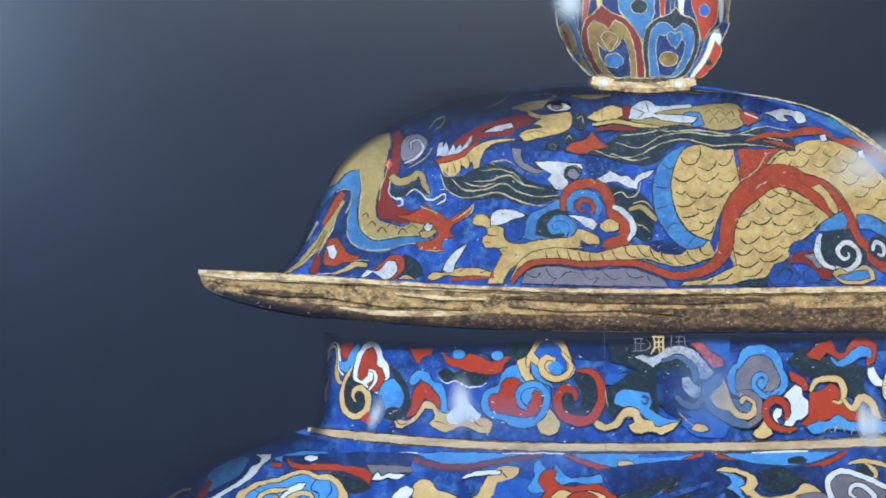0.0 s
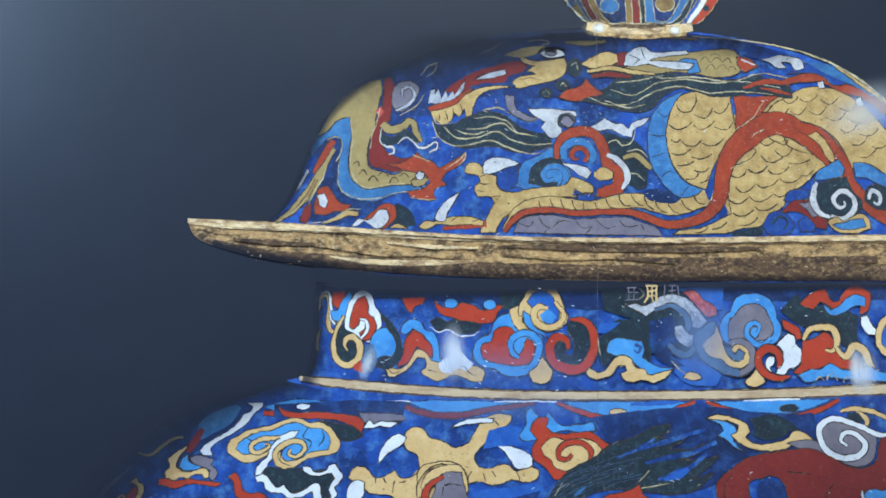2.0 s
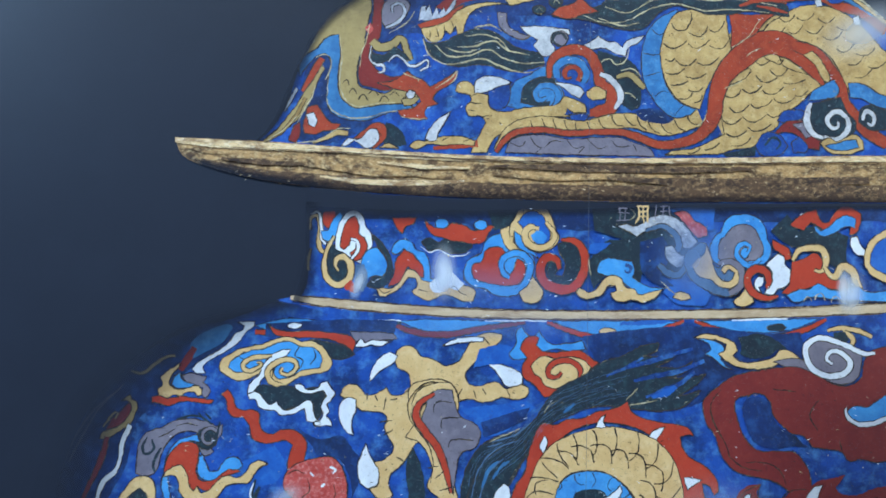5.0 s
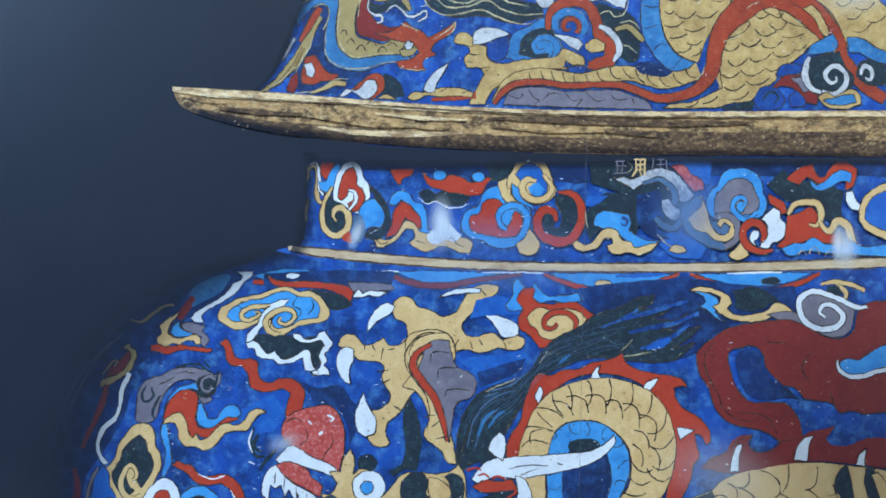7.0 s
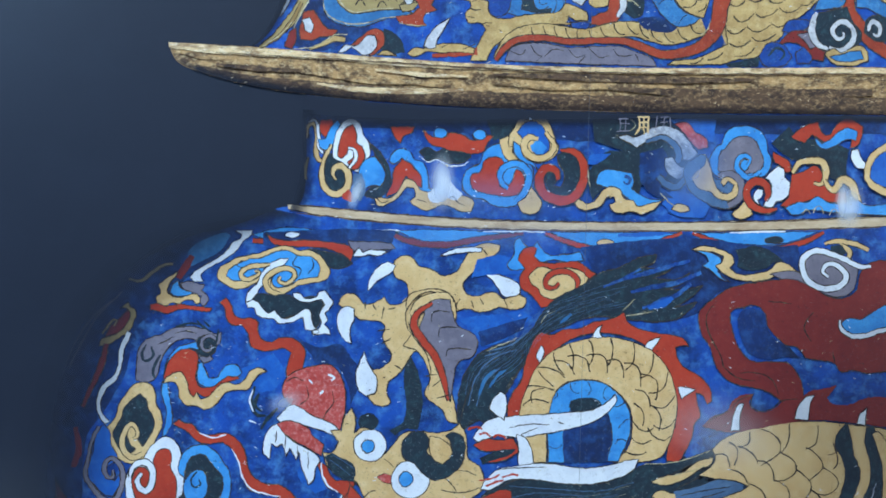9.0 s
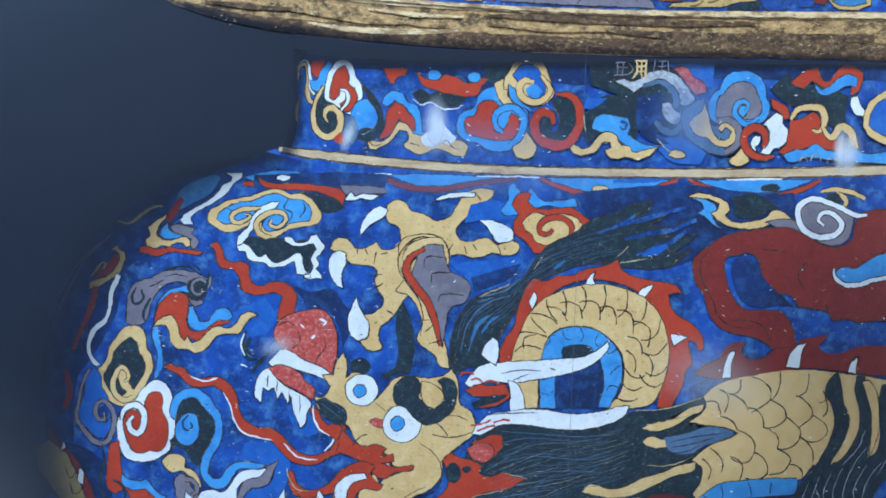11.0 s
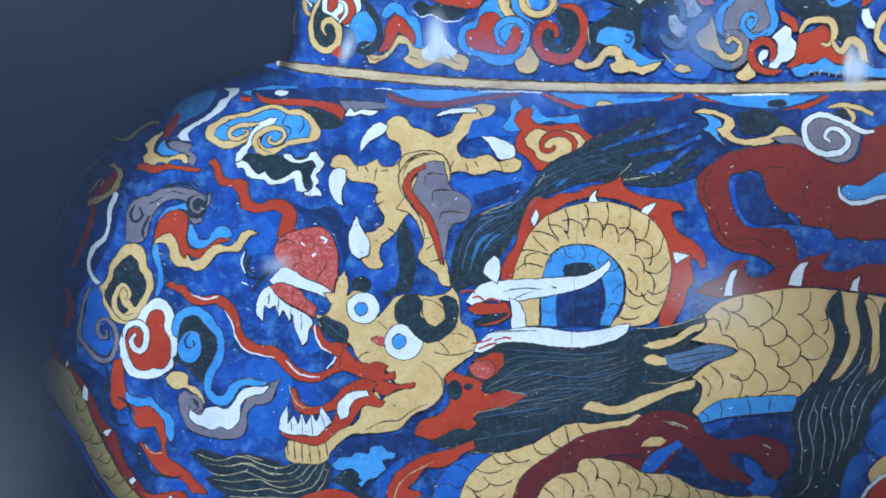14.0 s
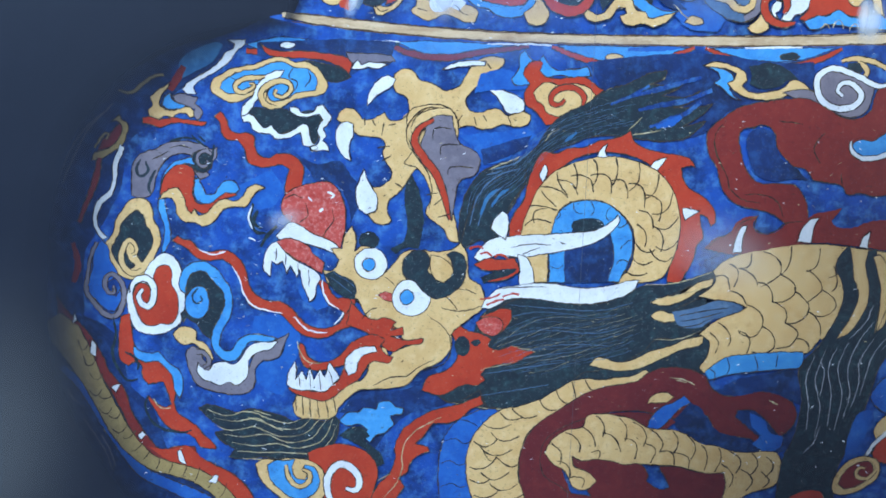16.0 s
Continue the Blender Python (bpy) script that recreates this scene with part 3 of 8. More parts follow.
paint(body, "swirl_back", "grey", [(-327, 1283), (-325, 1304), (-316, 1320), (-302, 1327), (-289, 1330), (-279, 1337), (-266, 1341), (-250, 1343), (-234, 1341), (-220, 1337), (-210, 1331), (-202, 1334), (-203, 1321), (-213, 1309), (-221, 1302), (-213, 1294), (-227, 1287), (-235, 1298), (-231, 1314), (-239, 1322), (-255, 1324), (-271, 1319), (-284, 1305), (-292, 1288), (-299, 1263), (-314, 1258), (-328, 1262)])
stroke(body, [(-312, 1315), (-319, 1301), (-314, 1290), (-303, 1298), (-305, 1312)], 4, "black")
stroke(body, [(-292, 1300), (-303, 1275), (-299, 1263)], 4, "black")
stroke(body, [(-271, 1332), (-254, 1336), (-238, 1333)], 1.5, "wire_dark")
stroke(body, [(-296, 1315), (-283, 1321), (-272, 1327)], 1.5, "wire_dark")
paint(body, "swirl_fill", "black", [(-209, 1314), (-212, 1304), (-220, 1298), (-230, 1298), (-238, 1304), (-241, 1313), (-238, 1323), (-230, 1329), (-219, 1329), (-211, 1324)])
ribbon(body, "curl", "grey", [(-208, 1322, 4.2), (-219, 1329, 5.8), (-230, 1322, 5.0), (-229, 1309, 5.0), (-218, 1307, 4.2), (-217, 1315, 3.3)], w=1)
stroke(body, [(-238, 1351), (-228, 1342), (-217, 1334)], 3, "black")
stroke(body, [(-228, 1351), (-220, 1342)], 3, "black")
stroke(body, [(-206, 1339), (-209, 1322), (-216, 1307)], 3, "black")
stroke(body, [(-270, 1342), (-250, 1348), (-234, 1346)], 3, "black")
paint(body, "ribbon", "sky", [(-239, 1320), (-251, 1316), (-266, 1311), (-277, 1299), (-285, 1280), (-287, 1263), (-290, 1246), (-286, 1229), (-281, 1217), (-283, 1200), (-287, 1174), (-279, 1183), (-273, 1200), (-274, 1221), (-278, 1241), (-281, 1259), (-279, 1276), (-272, 1288), (-262, 1303), (-249, 1310), (-235, 1308)])
paint(body, "flame", "red", [(-287, 1262), (-284, 1280), (-275, 1296), (-262, 1307), (-245, 1308), (-237, 1300), (-236, 1285), (-240, 1268), (-235, 1255), (-226, 1250), (-211, 1257), (-197, 1266), (-181, 1270), (-174, 1265), (-191, 1259), (-203, 1251), (-214, 1240), (-226, 1237), (-237, 1243), (-245, 1229), (-256, 1238), (-258, 1253), (-266, 1266), (-274, 1268)])
paint(body, "wave", "sky", [(-236, 1287), (-230, 1289), (-225, 1277), (-219, 1265), (-207, 1267), (-200, 1278), (-190, 1286), (-178, 1285), (-170, 1274), (-178, 1268), (-191, 1268), (-202, 1261), (-214, 1252), (-229, 1253), (-237, 1264)])
paint(body, "wave", "cream", [(-288, 1257), (-281, 1266), (-271, 1273), (-260, 1273), (-252, 1261), (-249, 1246), (-242, 1236), (-237, 1243), (-231, 1233), (-220, 1237), (-209, 1249), (-195, 1259), (-178, 1256), (-166, 1263), (-157, 1277), (-145, 1282), (-133, 1277), (-144, 1272), (-153, 1260), (-162, 1248), (-179, 1248), (-195, 1242), (-208, 1225), (-225, 1218), (-238, 1223), (-253, 1224), (-262, 1234), (-265, 1249), (-271, 1258)])
paint(body, "cloud", "cream", [(-371, 1181), (-365, 1194), (-357, 1205), (-352, 1224), (-341, 1241), (-329, 1255), (-314, 1258), (-303, 1252), (-298, 1238), (-297, 1225), (-289, 1210), (-288, 1191), (-296, 1174), (-304, 1156), (-316, 1142), (-330, 1135), (-347, 1140), (-359, 1151), (-367, 1164)])
paint(body, "cloud_fill", "black", [(-360, 1181), (-354, 1194), (-347, 1205), (-344, 1219), (-333, 1231), (-321, 1240), (-311, 1230), (-309, 1218), (-301, 1206), (-300, 1189), (-307, 1174), (-316, 1161), (-325, 1175), (-326, 1190), (-334, 1197), (-341, 1188), (-338, 1175), (-334, 1163), (-326, 1156), (-336, 1149), (-349, 1156), (-357, 1169)])
ribbon(body, "curl", "cream", [(-316, 1149, 5.9), (-328, 1144, 8.5), (-341, 1151, 9.3), (-346, 1166, 9.3), (-343, 1182, 8.4), (-334, 1194, 7.6), (-325, 1189, 6.7), (-324, 1177, 5.1), (-330, 1172, 3.4)], w=1.3)
paint(body, "cloud_fill", "mid_blue", [(-386, 1181), (-372, 1194), (-364, 1181), (-362, 1164), (-353, 1145), (-360, 1135), (-368, 1130), (-367, 1112), (-357, 1108), (-350, 1119), (-348, 1104), (-358, 1086), (-372, 1088), (-386, 1103), (-397, 1116), (-393, 1138), (-387, 1159)])
ribbon(body, "cloud_edge", "grey", [(-380, 1191, 5.0), (-389, 1172, 5.0), (-396, 1142, 5.1), (-399, 1116, 6.8), (-389, 1099, 7.7), (-374, 1081, 8.5), (-357, 1079, 8.5), (-346, 1099, 7.7), (-345, 1121, 7.6), (-353, 1138, 7.6), (-364, 1142, 6.8), (-372, 1129, 6.8), (-367, 1114, 5.9), (-359, 1114, 5.1), (-359, 1125, 3.4)], w=1.3)
paint(body, "cloud", "white", [(-308, 1156), (-296, 1169), (-286, 1176), (-274, 1174), (-264, 1164), (-258, 1148), (-260, 1131), (-255, 1114), (-255, 1092), (-262, 1069), (-276, 1057), (-290, 1051), (-309, 1049), (-326, 1055), (-336, 1073), (-340, 1095), (-339, 1117), (-330, 1134), (-316, 1142)])
paint(body, "cloud_fill", "red", [(-300, 1141), (-291, 1155), (-278, 1157), (-272, 1147), (-274, 1131), (-266, 1112), (-265, 1092), (-270, 1073), (-281, 1066), (-292, 1067), (-296, 1064), (-311, 1064), (-322, 1074), (-328, 1091), (-331, 1108), (-327, 1123), (-319, 1130), (-309, 1126), (-304, 1113), (-299, 1122)])
ribbon(body, "curl", "white", [(-334, 1113, 4.3), (-329, 1130, 8.5), (-314, 1137, 10.2), (-302, 1127, 10.2), (-301, 1109, 10.2), (-308, 1094, 10.3), (-318, 1097, 9.4), (-323, 1109, 7.7), (-317, 1120, 5.1)])
paint(body, "ribbon", "red", [(-351, 1077), (-337, 1082), (-335, 1060), (-334, 1038), (-326, 1024), (-308, 1017), (-294, 1008), (-281, 989), (-272, 961), (-276, 938), (-271, 924), (-254, 911), (-241, 901), (-231, 887), (-216, 873), (-214, 864), (-237, 868), (-246, 883), (-263, 892), (-284, 898), (-297, 915), (-305, 929), (-313, 943), (-315, 952), (-304, 941), (-290, 934), (-280, 938), (-284, 957), (-292, 975), (-314, 970), (-322, 984), (-323, 1002), (-332, 1006), (-342, 999), (-355, 1011), (-355, 1042)])
stroke(body, [(-346, 1022), (-335, 1015), (-327, 1002), (-329, 993)], 4, "black")
stroke(body, [(-315, 952), (-319, 934), (-310, 910), (-293, 897), (-267, 892), (-250, 895)], 4, "black")
stroke(body, [(-362, 1077), (-359, 1051), (-365, 1019), (-357, 993), (-345, 977), (-328, 979)], 4, "black")
ribbon(body, "wave", "wire_light", [(-307, 946, 1.3), (-296, 932, 1.8), (-281, 932, 1.3)], None, w=1)
paint(body, "ribbon", "sky", [(-334, 1031), (-323, 1023), (-307, 1020), (-297, 1023), (-289, 1014), (-279, 1002), (-266, 993), (-261, 970), (-267, 947), (-274, 961), (-277, 981), (-288, 998), (-298, 1007), (-316, 1006), (-331, 1013)])
paint(body, "cloud_back", "black", [(-252, 1114), (-254, 1131), (-243, 1144), (-230, 1151), (-216, 1146), (-210, 1135), (-200, 1128), (-194, 1114), (-196, 1092), (-204, 1075), (-212, 1052), (-217, 1043), (-227, 1050), (-237, 1065), (-253, 1077), (-258, 1069), (-262, 1083), (-251, 1089)])
paint(body, "ribbon", "sky", [(-262, 1122), (-260, 1142), (-250, 1157), (-234, 1164), (-218, 1161), (-203, 1149), (-195, 1136), (-187, 1123), (-184, 1101), (-187, 1081), (-198, 1061), (-203, 1045), (-204, 1032), (-195, 1024), (-185, 1027), (-178, 1040), (-165, 1049), (-150, 1051), (-131, 1049), (-116, 1044), (-130, 1038), (-147, 1040), (-161, 1038), (-170, 1022), (-183, 1009), (-197, 1009), (-211, 1021), (-217, 1039), (-213, 1061), (-203, 1079), (-196, 1099), (-198, 1119), (-207, 1127), (-215, 1137), (-226, 1149), (-241, 1147), (-250, 1135), (-254, 1114)])
paint(body, "scroll_eye", "sky", [(-255, 1096), (-253, 1109), (-244, 1121), (-235, 1126), (-225, 1123), (-220, 1110), (-220, 1092), (-230, 1077), (-245, 1077), (-253, 1085)])
ribbon(body, "scroll_line", "black", [(-235, 1123, 2.6), (-243, 1112, 3.4), (-240, 1100, 3.4), (-230, 1103, 2.6), (-231, 1112, 1.7)], None)
paint(body, "cloud_edge", "cream", [(-275, 1050), (-264, 1061), (-247, 1061), (-239, 1055), (-239, 1041), (-229, 1038), (-219, 1027), (-214, 1011), (-220, 1007), (-224, 1018), (-233, 1027), (-244, 1036), (-261, 1034)])
paint(body, "cloud_edge", "grey", [(-254, 1005), (-255, 1023), (-244, 1032), (-233, 1025), (-230, 1011), (-221, 1002), (-218, 989), (-200, 982), (-179, 987), (-161, 998), (-154, 1017), (-142, 1028), (-128, 1033), (-116, 1044), (-99, 1053), (-105, 1040), (-111, 1021), (-122, 1011), (-140, 1008), (-151, 993), (-151, 973), (-162, 958), (-184, 954), (-203, 956), (-218, 960), (-239, 969), (-249, 987)])
paint(body, "cloud_fill", "white", [(-238, 1007), (-233, 998), (-222, 993), (-215, 1003), (-200, 1007), (-183, 1003), (-171, 1016), (-161, 1031), (-148, 1038), (-128, 1039), (-116, 1040), (-128, 1028), (-148, 1022), (-161, 1009), (-162, 987), (-170, 975), (-181, 969), (-192, 974), (-205, 969), (-218, 974), (-230, 978), (-239, 991)])
ribbon(body, "curl", "grey", [(-230, 998, 5.2), (-221, 1007, 7.0), (-228, 1021, 7.8), (-240, 1023, 7.8)], w=1.3)
paint(body, "ribbon", "red", [(-272, 1195), (-263, 1202), (-253, 1197), (-242, 1194), (-232, 1182), (-216, 1179), (-196, 1182), (-180, 1176), (-169, 1165), (-163, 1150), (-159, 1131), (-150, 1115), (-134, 1105), (-112, 1103), (-96, 1094), (-83, 1078), (-68, 1066), (-50, 1061), (-31, 1065), (-18, 1076), (-13, 1095), (-4, 1115), (3, 1108), (-1, 1092), (21, 1072), (47, 1074), (64, 1064), (56, 1055), (78, 1046), (109, 1048), (107, 1041), (78, 1037), (61, 1029), (47, 1035), (30, 1045), (12, 1063), (-18, 1061), (-40, 1048), (-62, 1046), (-83, 1055), (-99, 1071), (-113, 1084), (-135, 1089), (-156, 1095), (-166, 1113), (-173, 1137), (-183, 1157), (-197, 1167), (-222, 1165), (-238, 1171), (-250, 1183)])
stroke(body, [(-232, 1182), (-213, 1175), (-192, 1179)], 2.2, "white")
stroke(body, [(-183, 1158), (-173, 1137), (-166, 1113), (-153, 1096), (-130, 1089), (-109, 1084)], 2.2, "white")
stroke(body, [(-31, 1068), (-19, 1081), (-11, 1103)], 2.2, "white")
stroke(body, [(-92, 1080), (-70, 1059), (-40, 1054)], 2.2, "white")
paint(body, "flame", "red", [(-56, 1139), (-42, 1134), (-36, 1121), (-25, 1110), (-10, 1112), (-1, 1099), (-12, 1085), (-23, 1092), (-38, 1099), (-47, 1116)])
stroke(body, [(-49, 1139), (-47, 1121), (-37, 1102), (-23, 1092)], 2.6, "white")

# ---- body: the long scaled tail on the far side ----
ribbon(body, "tail_lining", "mid_blue", [(-441, 997, 12.0), (-409, 961, 15.6), (-382, 910, 15.7), (-358, 869, 15.8), (-326, 826, 17.7), (-283, 802, 19.6), (-235, 778, 21.6), (-192, 744, 21.7)])
paint(body, "crest", "dark_red", [(-443, 1111), (-428, 1085), (-409, 1064), (-393, 1042), (-381, 1019), (-374, 997), (-362, 979), (-349, 961), (-344, 938), (-337, 920), (-327, 901), (-317, 885), (-298, 864), (-270, 870), (-246, 868), (-242, 854), (-216, 838), (-186, 821), (-164, 797), (-147, 763), (-174, 758), (-200, 792), (-234, 821), (-286, 842), (-318, 859), (-340, 892), (-356, 929), (-371, 961), (-391, 997), (-414, 1037), (-438, 1063)])
paint(body, "crest", "red", [(-318, 869), (-285, 863), (-259, 870), (-246, 859), (-223, 840), (-189, 821), (-164, 794), (-151, 763), (-174, 765), (-200, 794), (-243, 826), (-286, 845)], None)
ribbon(body, "scaled_band", "dull_gold", [(-449, 1076, 25.5), (-434, 1050, 47.8), (-415, 1015, 41.3), (-396, 974, 29.4), (-377, 933, 29.6), (-360, 897, 29.8), (-337, 864, 26.5), (-308, 840, 23.0), (-273, 829, 21.4), (-239, 816, 23.2), (-204, 787, 23.4), (-178, 753, 21.7)])
arcs(body, "scale_pattern", "wire_dark", 1.4, [[(-415, 1041), (-408, 1024), (-397, 1042)], [(-408, 1015), (-401, 999), (-388, 1013)], [(-400, 988), (-392, 977), (-380, 988)], [(-403, 961), (-393, 952), (-382, 963)], [(-388, 952), (-378, 946), (-367, 957)], [(-389, 932), (-379, 922), (-369, 932)], [(-376, 920), (-364, 915), (-357, 926)], [(-370, 898), (-360, 891), (-349, 902)], [(-355, 883), (-345, 883), (-336, 895)], [(-344, 861), (-335, 864), (-326, 876)], [(-325, 848), (-319, 854), (-315, 863)], [(-308, 831), (-303, 838), (-301, 850)], [(-288, 825), (-283, 833), (-281, 842)], [(-268, 819), (-262, 827), (-260, 840)]])
arcs(body, "scale_pattern", "wire_dark", 1.4, [[(-248, 812), (-243, 819), (-239, 833)], [(-228, 800), (-220, 810), (-218, 821)], [(-209, 783), (-203, 792), (-199, 806)]])
paint(body, "spike", "white", [(-422, 1066), (-418, 1084), (-416, 1071)], w=1.2)
paint(body, "spike", "white", [(-398, 1022), (-394, 1040), (-388, 1031), (-390, 1013)], w=1.2)
paint(body, "spike", "white", [(-370, 965), (-363, 970), (-355, 970), (-363, 957)], w=1.2)
paint(body, "spike", "white", [(-333, 887), (-326, 895), (-321, 889), (-328, 880)], w=1.2)
paint(body, "spike", "white", [(-273, 859), (-268, 863), (-263, 850), (-260, 838), (-270, 844)], w=1.2)
paint(body, "spike", "white", [(-227, 810), (-217, 821), (-210, 819), (-215, 806)], w=1.2)
stroke(body, [(-413, 915), (-396, 887), (-382, 859), (-373, 831)], 2.6, "grey")
stroke(body, [(-435, 961), (-427, 947), (-419, 941)], 2.6, "grey")
stroke(body, [(-387, 887), (-376, 864), (-369, 836)], 2.6, "grey")
ribbon(body, "ribbon", "dark_red", [(-415, 1189, 6.7), (-410, 1155, 10.1), (-418, 1129, 6.8)], None)
ribbon(body, "ribbon", "dark_red", [(-456, 951, 3.5), (-437, 915, 7.0), (-414, 869, 5.3)], None)

# ---- body: open claw ----
paint(body, "ground_patch", "black", [(79, 1309), (90, 1293), (99, 1267), (104, 1241), (103, 1215), (97, 1189), (75, 1189), (62, 1180), (54, 1188), (75, 1202), (79, 1232), (74, 1267)], None)
paint(body, "ground_patch", "black", [(37, 1201), (34, 1193), (27, 1188), (17, 1188), (9, 1192), (6, 1201), (9, 1209), (17, 1214), (26, 1214), (34, 1209)], None)
stroke(body, [(-151, 1253), (-156, 1232), (-148, 1211), (-133, 1209)], 5, "black")
stroke(body, [(-145, 1243), (-150, 1226), (-140, 1215)], 5, "black")
stroke(body, [(-116, 1220), (-133, 1202), (-140, 1188)], 5, "black")
stroke(body, [(-153, 1249), (-158, 1232), (-152, 1215)], 2.2, "white")
stroke(body, [(-158, 1202), (-148, 1197)], 2.2, "white")
paint(body, "forearm", "cream", [(71, 1388), (109, 1402), (147, 1396), (153, 1370), (118, 1352), (98, 1310), (60, 1338)], None)
paint(body, "claw_hand", "cream", [(-28, 1380), (-21, 1393), (-6, 1397), (5, 1389), (12, 1381), (25, 1383), (42, 1392), (49, 1382), (59, 1381), (69, 1384), (77, 1393), (78, 1405), (73, 1416), (58, 1423), (55, 1435), (58, 1449), (71, 1456), (84, 1453), (93, 1442), (108, 1438), (121, 1433), (130, 1427), (141, 1429), (154, 1436), (162, 1451), (170, 1465), (182, 1474), (200, 1478), (218, 1476), (217, 1466), (208, 1458), (203, 1450), (204, 1442), (193, 1436), (179, 1433), (167, 1423), (162, 1412), (169, 1399), (185, 1397), (210, 1403), (227, 1393), (244, 1401), (260, 1395), (260, 1385), (252, 1378), (237, 1377), (219, 1380), (203, 1373), (186, 1372), (168, 1377), (153, 1372), (148, 1391), (130, 1398), (110, 1402), (92, 1393), (76, 1372), (78, 1347), (94, 1326), (104, 1312), (90, 1309), (76, 1288), (66, 1275), (52, 1262), (48, 1245), (55, 1232), (51, 1227), (36, 1225), (27, 1230), (20, 1240), (31, 1245), (34, 1257), (27, 1274), (22, 1281), (37, 1283), (52, 1293), (55, 1305), (47, 1317), (41, 1332), (44, 1346), (38, 1354), (22, 1356), (5, 1358), (-6, 1367)])
paint(body, "forearm", "cream", [(73, 1318), (91, 1352), (80, 1368), (92, 1389), (117, 1400), (142, 1398), (153, 1374), (148, 1345), (118, 1381), (97, 1364), (97, 1342), (119, 1319), (137, 1289), (145, 1260), (153, 1229), (159, 1199), (144, 1203), (135, 1220), (122, 1229), (108, 1243), (114, 1267), (108, 1289), (94, 1310)])
paint(body, "forearm_back", "grey", [(103, 1364), (105, 1380), (122, 1390), (143, 1390), (148, 1366), (157, 1349), (178, 1339), (187, 1325), (180, 1303), (158, 1294), (151, 1268), (147, 1232), (138, 1255), (134, 1285), (121, 1312), (97, 1342)])
ribbon(body, "forearm_edge", "red", [(116, 1384, 5.0), (94, 1370, 8.4), (88, 1351, 11.8), (102, 1327, 11.9), (121, 1303, 11.9), (134, 1272, 10.3), (144, 1234, 4.3)])
stroke(body, [(76, 1371), (77, 1393), (96, 1403), (121, 1406), (142, 1398), (156, 1374)], 1.7, "wire_dark")
stroke(body, [(79, 1355), (89, 1331), (107, 1308), (115, 1280), (112, 1250)], 1.7, "wire_dark")
stroke(body, [(114, 1356), (118, 1371), (143, 1371)], 1.7, "wire_dark")
stroke(body, [(127, 1332), (129, 1346), (157, 1348)], 1.7, "wire_dark")
stroke(body, [(138, 1302), (143, 1314), (177, 1313)], 1.7, "wire_dark")
stroke(body, [(119, 1255), (133, 1268)], 1.7, "wire_dark")
stroke(body, [(126, 1238), (147, 1244)], 1.7, "wire_dark")
stroke(body, [(108, 1272), (125, 1275)], 1.7, "wire_dark")
stroke(body, [(13, 1384), (14, 1373)], 1.7, "wire_dark")
stroke(body, [(25, 1381), (29, 1372)], 1.7, "wire_dark")
stroke(body, [(42, 1377), (39, 1359)], 1.7, "wire_dark")
stroke(body, [(49, 1374), (59, 1376)], 1.7, "wire_dark")
stroke(body, [(33, 1340), (51, 1344)], 1.7, "wire_dark")
stroke(body, [(39, 1321), (53, 1329)], 1.7, "wire_dark")
stroke(body, [(31, 1270), (35, 1256)], 1.7, "wire_dark")
stroke(body, [(60, 1288), (71, 1282)], 1.7, "wire_dark")
stroke(body, [(151, 1380), (158, 1391)], 1.7, "wire_dark")
stroke(body, [(179, 1377), (175, 1389)], 1.7, "wire_dark")
stroke(body, [(195, 1384), (189, 1392)], 1.7, "wire_dark")
stroke(body, [(232, 1379), (226, 1393)], 1.7, "wire_dark")
stroke(body, [(192, 1468), (199, 1460)], 1.7, "wire_dark")
paint(body, "claw", "white", [(17, 1401), (18, 1416), (25, 1430), (36, 1442), (49, 1446), (59, 1440), (50, 1428), (38, 1421), (27, 1413)])
paint(body, "claw", "white", [(-29, 1353), (-27, 1368), (-16, 1377), (-3, 1374), (-4, 1357), (-9, 1341), (-7, 1320), (-17, 1325), (-26, 1339)])
paint(body, "claw", "white", [(13, 1309), (18, 1293), (27, 1279), (34, 1266), (31, 1247), (17, 1240), (5, 1251), (1, 1274), (6, 1292)])
paint(body, "claw", "white", [(126, 1456), (140, 1465), (165, 1471), (190, 1471), (189, 1465), (165, 1463), (141, 1459)])
paint(body, "claw", "white", [(197, 1429), (213, 1430), (233, 1424), (249, 1414), (251, 1401), (239, 1396), (225, 1397), (216, 1410), (209, 1420)])

# ---- body: red cloud and dark mane wisps ----
paint(body, "ground_patch", "deep_blue", [(343, 1475), (410, 1485), (522, 1493), (637, 1483), (690, 1486), (704, 1445), (608, 1425), (565, 1407), (524, 1371), (446, 1361), (366, 1367), (296, 1382), (320, 1416), (362, 1443)], None)
paint(body, "ground_patch", "mid_blue", [(183, 1453), (224, 1459), (263, 1439), (247, 1431), (226, 1430), (200, 1429), (175, 1424)], None)
paint(body, "ground_patch", "mid_blue", [(154, 1362), (203, 1367), (254, 1373), (271, 1365), (230, 1330), (196, 1321), (178, 1341)], None)
paint(body, "ground_patch", "deep_blue", [(187, 1341), (229, 1355), (263, 1365), (255, 1346), (213, 1325), (192, 1319)], None)
paint(body, "cloud_back", "sky", [(229, 1447), (240, 1462), (240, 1480), (248, 1488), (257, 1476), (266, 1471), (276, 1482), (283, 1471), (296, 1462), (318, 1463), (343, 1467), (349, 1455), (327, 1451), (297, 1454), (276, 1446), (255, 1439), (234, 1439)])
